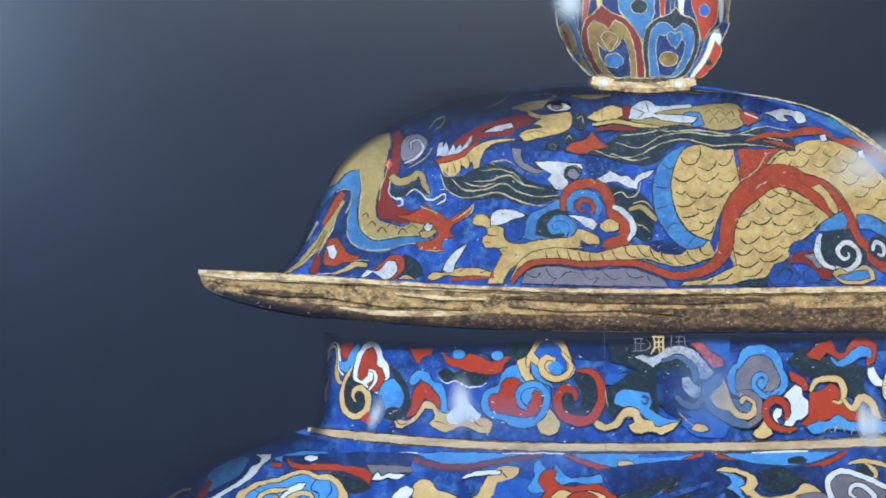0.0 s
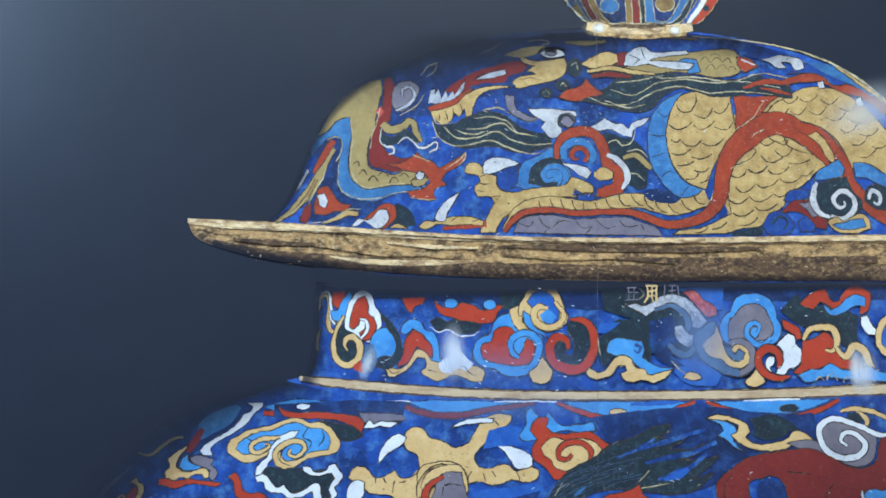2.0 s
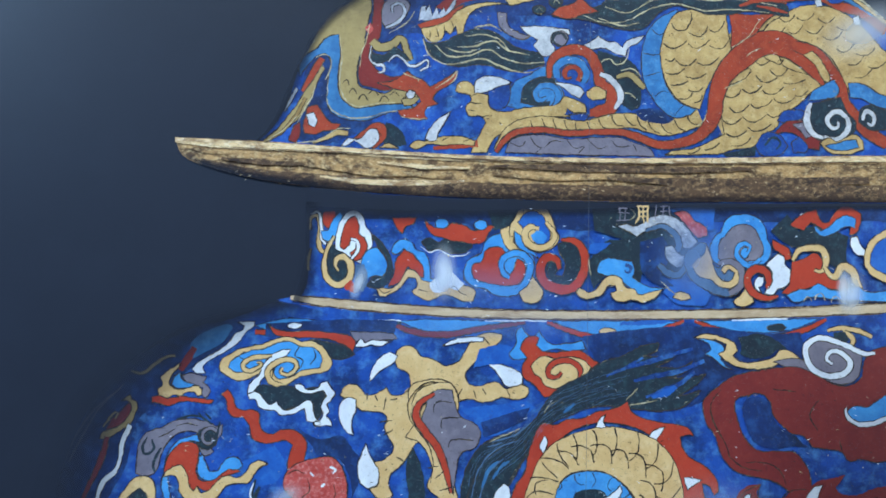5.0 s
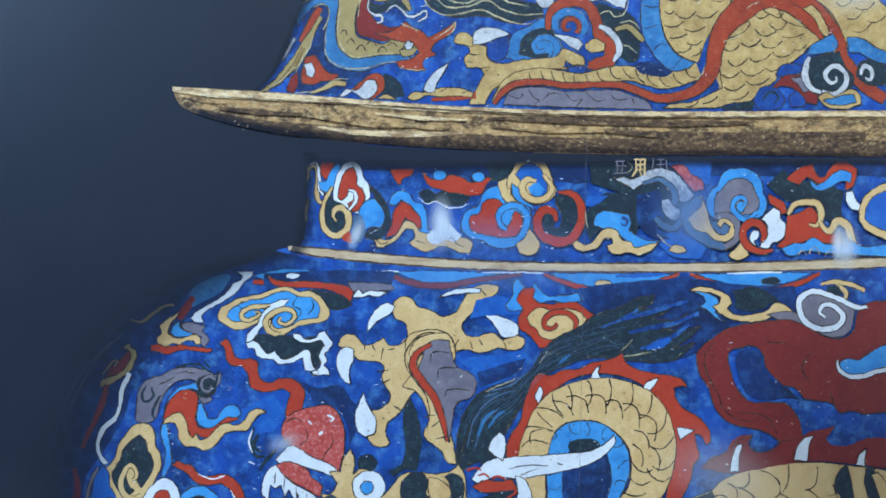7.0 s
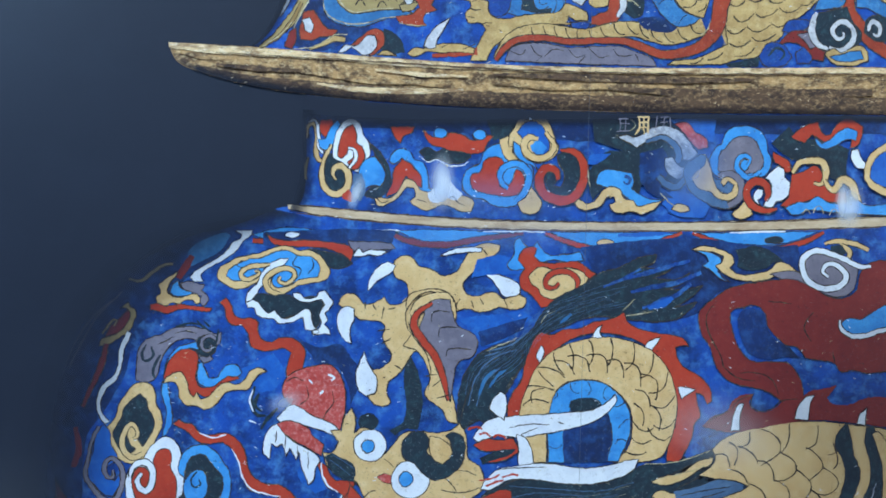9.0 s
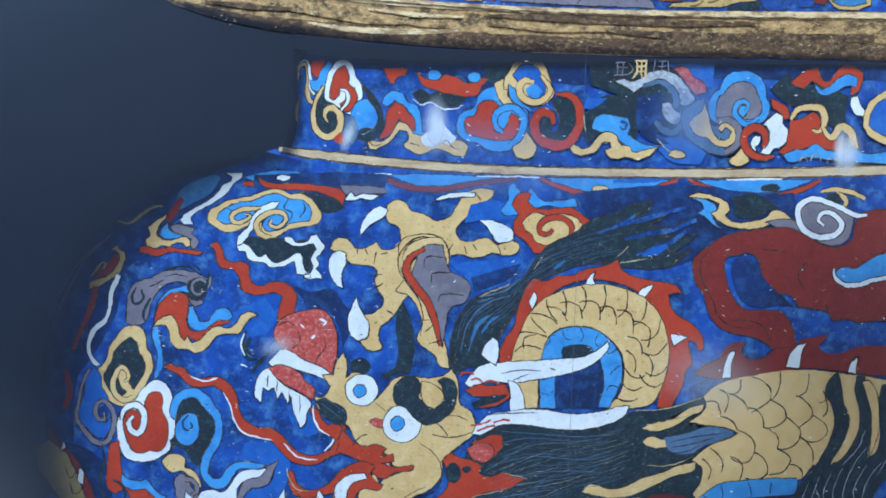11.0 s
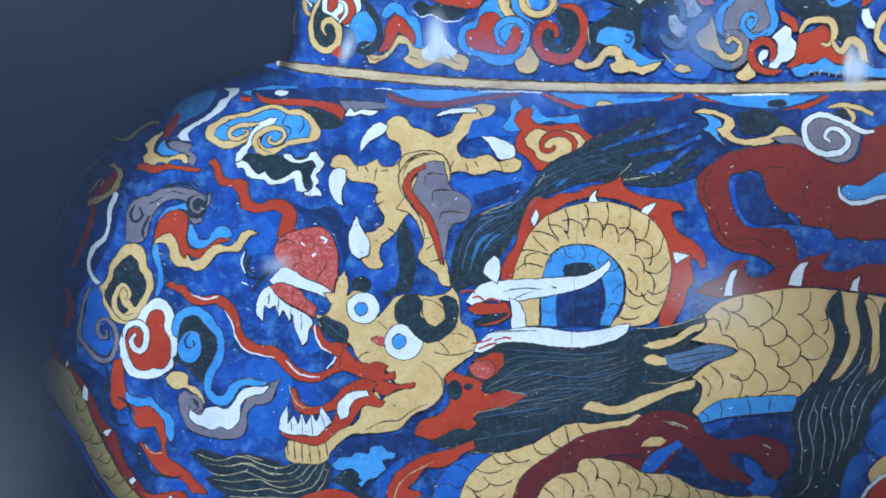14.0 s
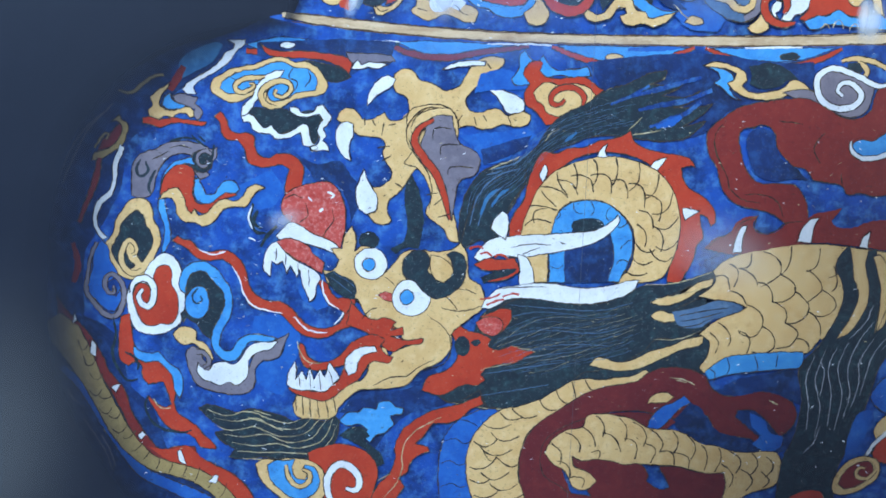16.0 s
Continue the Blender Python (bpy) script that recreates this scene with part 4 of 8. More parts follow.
paint(body, "cloud", "red", [(246, 1455), (254, 1470), (268, 1474), (276, 1471), (271, 1460), (280, 1452), (297, 1449), (318, 1451), (340, 1452), (357, 1442), (369, 1434), (354, 1422), (338, 1409), (317, 1398), (300, 1386), (284, 1380), (277, 1390), (265, 1402), (252, 1410), (250, 1427), (257, 1441)])
paint(body, "cloud_fill", "cream", [(263, 1428), (271, 1438), (286, 1443), (306, 1439), (323, 1443), (345, 1438), (357, 1427), (350, 1416), (334, 1407), (313, 1398), (299, 1394), (283, 1400), (279, 1410), (269, 1416)])
ribbon(body, "curl", "red", [(338, 1409, 3.4), (340, 1424, 8.5), (328, 1435, 8.5), (311, 1437, 9.3), (294, 1429, 9.3), (291, 1415, 7.6), (303, 1411, 6.8), (312, 1418, 5.1)])
paint(body, "mane", "black", [(159, 1190), (158, 1229), (165, 1269), (180, 1296), (195, 1312), (217, 1321), (247, 1329), (268, 1344), (282, 1365), (295, 1384), (313, 1399), (346, 1415), (375, 1435), (405, 1445), (438, 1461), (464, 1466), (460, 1454), (439, 1445), (474, 1446), (495, 1455), (483, 1440), (458, 1429), (497, 1428), (518, 1439), (507, 1422), (477, 1411), (520, 1414), (539, 1419), (522, 1401), (492, 1383), (531, 1393), (502, 1367), (463, 1361), (419, 1364), (366, 1367), (324, 1353), (290, 1336), (274, 1322), (262, 1296), (246, 1270), (234, 1248), (217, 1235), (209, 1217), (192, 1204)])
paint(body, "wisp", "black", [(218, 1209), (201, 1201), (183, 1205), (170, 1190), (159, 1186), (173, 1243), (197, 1286), (235, 1313), (257, 1313), (254, 1288), (237, 1261)])
stroke(body, [(174, 1225), (185, 1269), (210, 1300), (248, 1315)], 2, "slate")
stroke(body, [(187, 1226), (198, 1261), (223, 1287)], 2, "slate")
stroke(body, [(205, 1312), (239, 1322), (264, 1341)], 2, "slate")
stroke(body, [(198, 1304), (222, 1311)], 2, "slate")
stroke(body, [(190, 1243), (200, 1269), (215, 1283)], 4, "steel")
stroke(body, [(207, 1256), (219, 1274), (232, 1283)], 4, "steel")
stroke(body, [(315, 1357), (332, 1371)], 4, "steel")
stroke(body, [(410, 1375), (419, 1384), (431, 1396)], 1.6, "wire_light")
stroke(body, [(201, 1312), (222, 1321), (247, 1332)], 1.6, "wire_light")
stroke(body, [(285, 1357), (293, 1369), (307, 1376)], 1.6, "wire_light")
stroke(body, [(419, 1369), (462, 1377)], 1.6, "wire_light")
ribbon(body, "wisp", "blue", [(415, 1427, 3.4), (449, 1437, 7.7), (483, 1448, 6.8), (517, 1457, 4.3)], None)
ribbon(body, "wisp", "blue", [(425, 1407, 3.4), (463, 1416, 7.7), (498, 1423, 7.7), (536, 1440, 5.1)], None)
ribbon(body, "wisp", "blue", [(444, 1382, 3.4), (474, 1394, 8.6), (499, 1405, 6.9), (520, 1422, 5.1)], None)
ribbon(body, "wisp", "mid_blue", [(453, 1382, 5.1), (474, 1389, 12.0), (491, 1399, 6.9)], None)
ribbon(body, "wisp", "blue", [(381, 1414, 2.6), (414, 1429, 5.1), (439, 1443, 3.4)], None)
paint(body, "wisp", "sky", [(524, 1474), (540, 1473), (560, 1467), (568, 1456), (562, 1442), (572, 1431), (583, 1426), (567, 1430), (549, 1444), (537, 1450), (547, 1457), (542, 1466)])
paint(body, "wisp", "cream", [(519, 1476), (534, 1481), (551, 1480), (572, 1474), (584, 1468), (589, 1456), (581, 1448), (588, 1441), (607, 1437), (628, 1441), (646, 1446), (659, 1458), (674, 1456), (690, 1444), (673, 1439), (656, 1436), (639, 1429), (612, 1427), (588, 1431), (569, 1441), (558, 1450), (569, 1456), (570, 1466), (555, 1472), (537, 1473)])
paint(body, "wisp", "black", [(589, 1476), (628, 1483), (656, 1470), (668, 1460), (653, 1458), (641, 1449), (615, 1444), (593, 1450), (595, 1462)], None)
paint(body, "cloud", "grey", [(646, 1439), (668, 1444), (690, 1444), (710, 1428), (725, 1418), (698, 1419), (670, 1430)])
ribbon(body, "wisp", "cream", [(734, 1489, 5.2), (756, 1493, 8.6), (786, 1489, 8.6), (807, 1480, 6.9)])
ribbon(body, "wisp", "cream", [(761, 1489, 5.2), (776, 1476, 8.6), (774, 1462, 8.6), (793, 1454, 6.9)])
paint(body, "wisp", "black", [(744, 1486), (763, 1487), (770, 1474), (759, 1470), (745, 1478)], None)

# ---- body: grey scroll and the large red cloud ----
paint(body, "cloud", "dark_red", [(533, 1372), (542, 1387), (561, 1402), (578, 1414), (599, 1421), (634, 1427), (661, 1431), (687, 1431), (720, 1418), (744, 1405), (772, 1404), (788, 1416), (794, 1443), (810, 1461), (854, 1466), (880, 1284), (842, 1288), (813, 1284), (786, 1289), (768, 1286), (757, 1299), (729, 1305), (710, 1308), (695, 1324), (676, 1328), (660, 1341), (646, 1356), (641, 1376), (625, 1390), (603, 1386), (587, 1380), (585, 1365), (591, 1343), (598, 1326), (610, 1309), (628, 1300), (656, 1301), (679, 1299), (695, 1284), (707, 1253), (700, 1235), (677, 1235), (652, 1252), (629, 1259), (592, 1267), (568, 1286), (558, 1308), (553, 1325), (540, 1342)])
paint(body, "ground_patch", "deep_blue", [(596, 1365), (603, 1380), (623, 1384), (640, 1375), (644, 1356), (660, 1336), (681, 1324), (701, 1307), (674, 1308), (647, 1304), (619, 1312), (607, 1329)], None)
stroke(body, [(562, 1396), (546, 1372), (552, 1342), (570, 1312), (578, 1291), (597, 1276), (628, 1270)], 1.6, "wire_dark")
stroke(body, [(602, 1282), (631, 1283), (655, 1272), (667, 1248)], 1.6, "wire_dark")
stroke(body, [(720, 1381), (705, 1357), (717, 1333)], 1.6, "wire_dark")
stroke(body, [(757, 1299), (753, 1317)], 1.6, "wire_dark")
stroke(body, [(646, 1396), (683, 1393)], 1.6, "wire_dark")
stroke(body, [(603, 1382), (611, 1389)], 1.6, "wire_dark")
paint(body, "cloud", "grey", [(694, 1453), (699, 1471), (718, 1479), (745, 1475), (769, 1465), (788, 1454), (788, 1434), (780, 1413), (758, 1405), (735, 1410), (713, 1424)])
ribbon(body, "curl", "white", [(811, 1455, 5.2), (793, 1454, 8.7), (769, 1464, 8.6), (741, 1474, 9.5), (716, 1477, 9.5), (700, 1465, 10.3), (700, 1445, 10.4), (713, 1426, 10.4), (738, 1418, 10.4), (762, 1423, 9.6), (771, 1438, 9.5), (758, 1453, 8.6), (740, 1456, 7.8), (732, 1445, 6.9), (742, 1437, 6.1)])
paint(body, "inlet", "sky", [(761, 1359), (776, 1371), (799, 1370), (811, 1379), (837, 1393), (864, 1398), (869, 1361), (833, 1355), (807, 1346), (783, 1348)])
ribbon(body, "inlet_edge", "white", [(763, 1369, 4.4), (765, 1356, 7.0), (779, 1345, 7.9), (805, 1344, 8.8), (829, 1352, 7.9), (869, 1361, 7.9)])

# ---- body: the great coil with horns ----
paint(body, "flame", "red", [(240, 1192), (235, 1222), (241, 1244), (255, 1266), (262, 1296), (272, 1327), (283, 1341), (303, 1338), (320, 1347), (342, 1348), (367, 1359), (393, 1364), (415, 1375), (421, 1360), (438, 1350), (464, 1344), (491, 1341), (511, 1335), (519, 1323), (509, 1325), (498, 1321), (501, 1306), (515, 1289), (537, 1277), (554, 1259), (559, 1240), (553, 1231), (544, 1246), (533, 1250), (536, 1232), (541, 1215), (532, 1201), (528, 1178), (508, 1142), (489, 1142), (494, 1196), (500, 1232), (458, 1318), (368, 1342), (300, 1306), (253, 1201)])
paint(body, "coil", "cream", [(252, 1187), (256, 1227), (266, 1258), (280, 1288), (300, 1310), (326, 1324), (356, 1333), (390, 1336), (426, 1330), (458, 1317), (482, 1295), (496, 1267), (503, 1236), (502, 1205), (494, 1173), (480, 1149), (453, 1141), (403, 1140), (425, 1159), (432, 1186), (432, 1213), (421, 1237), (400, 1256), (373, 1268), (346, 1269), (320, 1260), (308, 1241), (304, 1215), (298, 1192), (299, 1139), (269, 1143)])
paint(body, "coil_lining", "sky", [(302, 1139), (299, 1201), (303, 1228), (314, 1253), (333, 1265), (359, 1269), (386, 1263), (411, 1246), (427, 1221), (430, 1195), (424, 1168), (412, 1141), (394, 1142), (401, 1176), (398, 1203), (388, 1225), (366, 1236), (344, 1232), (333, 1218), (324, 1193), (327, 1139)])
paint(body, "ground_patch", "deep_blue", [(327, 1139), (324, 1193), (333, 1218), (349, 1231), (368, 1234), (388, 1224), (398, 1203), (399, 1172), (392, 1140)], None)
paint(body, "coil_eye", "black", [(384, 1229), (379, 1222), (366, 1217), (350, 1217), (336, 1221), (331, 1228), (336, 1236), (349, 1240), (365, 1241), (379, 1237)], None)
arcs(body, "scale_pattern", "wire_dark", 2.0, [[(254, 1192), (275, 1205), (297, 1203)], [(259, 1227), (276, 1238), (300, 1232)], [(273, 1232), (273, 1249), (293, 1254)], [(264, 1258), (285, 1258), (308, 1252)], [(283, 1281), (292, 1270), (307, 1258)], [(280, 1288), (306, 1285), (324, 1272)], [(305, 1310), (310, 1293), (324, 1276)], [(305, 1299), (327, 1294), (339, 1277)], [(330, 1324), (337, 1303), (335, 1285)], [(327, 1305), (353, 1303), (363, 1281)], [(360, 1331), (368, 1312), (362, 1292)], [(357, 1307), (384, 1306), (391, 1280)], [(395, 1334), (398, 1313), (391, 1291)], [(390, 1299), (410, 1298), (417, 1272)]])
arcs(body, "scale_pattern", "wire_dark", 2.0, [[(430, 1328), (432, 1302), (418, 1284)], [(417, 1296), (440, 1288), (444, 1259)], [(463, 1311), (459, 1284), (443, 1273)], [(443, 1279), (469, 1268), (468, 1238)], [(487, 1284), (479, 1256), (458, 1250)], [(436, 1255), (454, 1247), (460, 1226)], [(499, 1245), (483, 1227), (464, 1229)], [(433, 1232), (449, 1220), (449, 1197)], [(460, 1231), (476, 1215), (476, 1191)], [(502, 1209), (485, 1194), (467, 1199)], [(432, 1208), (449, 1190), (467, 1194)], [(430, 1181), (446, 1170), (464, 1176)], [(458, 1195), (476, 1176), (495, 1182)], [(420, 1159), (439, 1152), (456, 1157)]])
arcs(body, "scale_pattern", "wire_dark", 1.4, [[(308, 1239), (314, 1244), (312, 1253), (321, 1254)], [(333, 1263), (337, 1251), (348, 1248)], [(360, 1267), (365, 1255), (361, 1245)], [(391, 1258), (385, 1247), (391, 1238)], [(419, 1235), (409, 1228), (402, 1232)], [(428, 1208), (417, 1203), (411, 1194)], [(424, 1172), (413, 1177), (406, 1169)], [(302, 1201), (312, 1196), (320, 1204)], [(303, 1166), (313, 1161), (322, 1168)]])
paint(body, "horn_spike", "white", [(279, 1310), (286, 1321), (291, 1314), (288, 1301), (284, 1295), (278, 1304)])
paint(body, "horn_spike", "white", [(365, 1335), (370, 1346), (380, 1356), (378, 1344), (381, 1334)])
paint(body, "horn_spike", "white", [(449, 1322), (457, 1331), (474, 1337), (468, 1327), (460, 1317)])
paint(body, "horn_spike", "white", [(504, 1260), (518, 1259), (532, 1255), (521, 1248), (510, 1241)])

# ---- body: dark mane and flames behind the head ----
paint(body, "ground_patch", "black", [(196, 1083), (239, 1111), (374, 1113), (508, 1142), (563, 1161), (558, 1087), (580, 1050), (566, 993), (474, 985), (346, 964), (238, 931), (156, 942), (120, 963), (172, 1010)], None)
paint(body, "mane", "black", [(199, 963), (156, 942), (120, 963), (154, 1000), (189, 1047), (214, 1084), (240, 1107), (266, 1113), (329, 1108), (383, 1106), (427, 1123), (453, 1137), (481, 1137), (508, 1142), (534, 1151), (563, 1161), (564, 1150), (531, 1138), (500, 1123), (473, 1114), (501, 1114), (536, 1126), (563, 1133), (542, 1117), (511, 1101), (502, 1094), (538, 1101), (570, 1113), (602, 1111), (620, 1102), (595, 1088), (570, 1083), (547, 1061), (515, 1050), (478, 1049), (461, 1030), (426, 1011), (390, 997), (363, 992), (346, 973), (328, 954), (292, 943), (247, 933), (211, 935)])
paint(body, "wisp", "cream", [(465, 1109), (487, 1119), (514, 1124), (540, 1142), (564, 1150), (561, 1138), (545, 1131), (523, 1116), (497, 1105), (476, 1105)])
paint(body, "wisp", "cream", [(466, 1086), (479, 1096), (507, 1091), (534, 1101), (521, 1087), (494, 1077), (476, 1081)])
paint(body, "wisp", "slate", [(502, 1094), (538, 1101), (570, 1113), (602, 1111), (620, 1102), (595, 1088), (570, 1083), (546, 1069), (513, 1073)], None)
stroke(body, [(512, 1087), (548, 1095), (594, 1102)], 1.4, "wire_dark")
stroke(body, [(517, 1079), (558, 1087), (585, 1095)], 1.4, "wire_dark")
stroke(body, [(504, 1068), (541, 1073), (568, 1086)], 1.4, "wire_dark")
paint(body, "wisp", "cream", [(373, 1006), (389, 1019), (417, 1011), (444, 1015), (471, 1029), (502, 1038), (529, 1050), (556, 1055), (553, 1041), (526, 1033), (503, 1023), (481, 1012), (454, 1000), (422, 996), (394, 1000)])
ribbon(body, "wisp", "black", [(414, 983, 5.4), (455, 985, 9.1), (500, 1012, 10.9), (540, 1031, 9.1), (560, 1041, 3.6)], None)
stroke(body, [(241, 1084), (294, 1092), (366, 1085)], 1, "slate")
stroke(body, [(224, 1047), (295, 1062), (377, 1058), (440, 1072)], 1, "slate")
stroke(body, [(209, 991), (271, 1001), (334, 1011)], 1, "slate")
stroke(body, [(201, 954), (255, 963), (309, 973)], 1, "slate")
stroke(body, [(270, 1029), (333, 1039), (406, 1038)], 1, "slate")
stroke(body, [(240, 1102), (311, 1098), (384, 1095), (437, 1109)], 1, "slate")
stroke(body, [(226, 1010), (288, 1020), (352, 1028)], 1, "slate")
paint(body, "flame", "red", [(119, 986), (146, 996), (163, 1019), (157, 1046), (144, 1066), (163, 1069), (179, 1060), (197, 1056), (215, 1047), (209, 1036), (225, 1029), (247, 1036), (270, 1029), (286, 1027), (270, 1018), (253, 1008), (233, 1006), (210, 999), (200, 989), (207, 980), (196, 971), (173, 972), (156, 963), (138, 954), (106, 963)])
paint(body, "flame_curl", "black", [(182, 1036), (180, 1026), (174, 1020), (166, 1020), (160, 1026), (157, 1035), (159, 1045), (165, 1051), (173, 1051), (179, 1045)], None)
paint(body, "flame_curl", "black", [(198, 1041), (196, 1038), (193, 1036), (189, 1036), (185, 1038), (183, 1041), (185, 1044), (188, 1046), (193, 1047), (196, 1045)], None)
paint(body, "flame", "red", [(196, 1083), (215, 1091), (231, 1097), (244, 1095), (245, 1079), (237, 1066), (228, 1056), (213, 1067)])
stroke(body, [(247, 1036), (270, 1031), (284, 1027)], 1.1, "wire_light")
stroke(body, [(199, 996), (226, 1003), (248, 1007)], 1.1, "wire_light")
stroke(body, [(156, 942), (211, 933), (265, 933), (319, 950), (346, 971)], 1.1, "wire_light")
stroke(body, [(453, 1137), (499, 1140), (534, 1150), (559, 1159)], 1.1, "wire_light")
stroke(body, [(473, 1114), (509, 1122), (545, 1131)], 1.1, "wire_light")
stroke(body, [(478, 1049), (515, 1050), (551, 1064)], 1.1, "wire_light")

strands(body, "mane_hair", "slate", [(217, 1010, 98), (288, 1038, 116), (369, 1048, 98), (449, 1072, 81)], 16, w=0.8, wave=0.05)
strands(body, "mane_hair", "wire_light", [(226, 1010, 89), (297, 1038, 107), (377, 1058, 89), (457, 1086, 54)], 7, w=0.5, wave=0.06)
strands(body, "mane_hair", "slate", [(182, 1226, 35), (198, 1274, 52), (240, 1305, 43), (289, 1357, 43), (356, 1388, 51), (425, 1407, 51)], 9, w=0.8, wave=0.06)
strands(body, "mane_hair", "slate", [(754, 837, 85), (769, 917, 84), (776, 985, 88), (807, 1043, 73)], 10, w=0.8, wave=0.04)

# ---- body: the head ----
paint(body, "flame_snout", "pink", [(-108, 1239), (-109, 1254), (-99, 1271), (-83, 1280), (-62, 1286), (-41, 1288), (-26, 1278), (-17, 1260), (-14, 1235), (-15, 1211), (-22, 1187), (-36, 1187), (-47, 1200), (-70, 1214), (-91, 1222)])
stroke(body, [(-49, 1200), (-41, 1217), (-32, 1230), (-34, 1246)], 1.5, "wire_dark")
stroke(body, [(-83, 1225), (-70, 1238), (-74, 1255)], 1.5, "wire_dark")
stroke(body, [(-104, 1261), (-91, 1267), (-78, 1263)], 1.5, "wire_dark")
stroke(body, [(-41, 1273), (-32, 1269), (-36, 1263)], 3, "white")
stroke(body, [(-70, 1264), (-64, 1259)], 3, "white")
stroke(body, [(-53, 1243), (-47, 1247)], 3, "white")
paint(body, "snout", "white", [(-110, 1213), (-98, 1225), (-83, 1222), (-66, 1211), (-49, 1204), (-30, 1196), (-22, 1185), (-27, 1177), (-49, 1187), (-70, 1193), (-91, 1196), (-112, 1199), (-118, 1204)])
paint(body, "mouth", "pink", [(-121, 1194), (-104, 1201), (-87, 1199), (-70, 1191), (-61, 1178), (-45, 1165), (-49, 1147), (-57, 1152), (-70, 1160), (-87, 1169), (-104, 1181)])
paint(body, "teeth", "white", [(-137, 1166), (-134, 1178), (-125, 1192), (-117, 1196), (-104, 1180), (-87, 1167), (-70, 1158), (-57, 1150), (-51, 1141), (-57, 1129), (-59, 1112), (-68, 1103), (-72, 1116), (-79, 1134), (-83, 1153), (-87, 1141), (-96, 1160), (-102, 1147), (-108, 1166), (-117, 1161), (-124, 1166), (-127, 1142), (-136, 1152)])
stroke(body, [(-117, 1185), (-118, 1168)], 1.3, "wire_dark")
stroke(body, [(-103, 1177), (-104, 1160)], 1.3, "wire_dark")
stroke(body, [(-85, 1162), (-85, 1149)], 1.3, "wire_dark")
stroke(body, [(-70, 1153), (-68, 1129)], 1.3, "wire_dark")
paint(body, "head", "cream", [(-36, 1187), (-19, 1187), (-13, 1211), (-5, 1222), (2, 1205), (1, 1183), (11, 1191), (28, 1188), (44, 1171), (47, 1151), (63, 1169), (75, 1184), (97, 1187), (114, 1185), (131, 1185), (149, 1190), (161, 1199), (171, 1186), (174, 1168), (176, 1146), (194, 1133), (202, 1111), (200, 1097), (183, 1083), (166, 1069), (153, 1056), (153, 1037), (145, 1019), (128, 1005), (106, 995), (84, 972), (57, 966), (31, 964), (9, 962), (-9, 948), (-22, 934), (-31, 917), (-57, 914), (-84, 917), (-94, 934), (-88, 953), (-70, 951), (-44, 945), (-27, 958), (-14, 976), (13, 979), (30, 1018), (47, 1035), (56, 1018), (65, 1027), (109, 1042), (78, 1046), (64, 1064), (29, 1073), (12, 1095), (3, 1110), (-23, 1117), (-40, 1134), (-47, 1152), (-32, 1154), (-23, 1170)])
paint(body, "brow", "black", [(-45, 1147), (-32, 1152), (-19, 1145), (-4, 1139), (4, 1126), (1, 1108), (-16, 1112), (-32, 1124)], None)
paint(body, "flame", "red", [(-4, 1104), (16, 1083), (34, 1076), (47, 1080), (64, 1073), (57, 1059), (75, 1066), (78, 1053), (56, 1050), (82, 1044), (109, 1048), (105, 1039), (78, 1035), (65, 1026), (47, 1032), (37, 1045), (12, 1059), (-10, 1068)])
paint(body, "jaw", "red", [(-83, 1040), (-76, 1034), (-70, 1017), (-56, 1008), (-36, 1010), (-18, 1022), (-5, 1038), (17, 1050), (31, 1053), (49, 1045), (40, 1034), (48, 1023), (61, 1016), (55, 1007), (30, 1009), (17, 995), (8, 979), (-12, 967), (-31, 951), (-49, 944), (-70, 949), (-88, 955), (-101, 964), (-97, 971), (-79, 964), (-57, 960), (-35, 967), (-22, 983), (-12, 1004), (-31, 999), (-57, 994), (-75, 1001), (-83, 1017)])
paint(body, "teeth", "white", [(-104, 971), (-99, 994), (-90, 1008), (-87, 994), (-89, 979), (-79, 994), (-73, 979), (-68, 999), (-61, 979), (-52, 997), (-44, 983), (-38, 1008), (-31, 999), (-21, 983), (-31, 972), (-44, 960), (-66, 962), (-88, 962)])
paint(body, "teeth", "white", [(-14, 999), (-9, 1018), (8, 1031), (32, 1034), (37, 1025), (17, 1020), (8, 1009), (4, 992), (-7, 986)])
stroke(body, [(-84, 985), (-82, 967)], 1.3, "wire_dark")
stroke(body, [(-68, 990), (-66, 964)], 1.3, "wire_dark")
stroke(body, [(-53, 990), (-50, 962)], 1.3, "wire_dark")
stroke(body, [(-38, 995), (-31, 972)], 1.3, "wire_dark")
ribbon(body, "lip", "wire_light", [(-87, 1041, 1.7), (-82, 1024, 1.8), (-70, 1008, 1.8), (-49, 1006, 1.8)], None)
stroke(body, [(-79, 951), (-77, 920)], 1.6, "wire_dark")
stroke(body, [(-68, 948), (-66, 917)], 1.6, "wire_dark")
stroke(body, [(-56, 944), (-53, 916)], 1.6, "wire_dark")
stroke(body, [(-43, 945), (-38, 917)], 1.6, "wire_dark")
stroke(body, [(-31, 951), (-27, 927)], 1.6, "wire_dark")
stroke(body, [(-89, 948), (-89, 927)], 1.6, "wire_dark")
stroke(body, [(12, 1077), (25, 1092), (36, 1095)], 1.6, "wire_dark")
stroke(body, [(117, 1082), (139, 1065), (151, 1042), (145, 1010), (110, 995)], 1.6, "wire_dark")
stroke(body, [(31, 970), (57, 983), (84, 986), (101, 1000), (127, 1014)], 1.6, "wire_dark")
stroke(body, [(204, 1102), (178, 1094), (152, 1092), (134, 1096)], 1.6, "wire_dark")
stroke(body, [(68, 1100), (90, 1096), (108, 1091)], 1.6, "wire_dark")
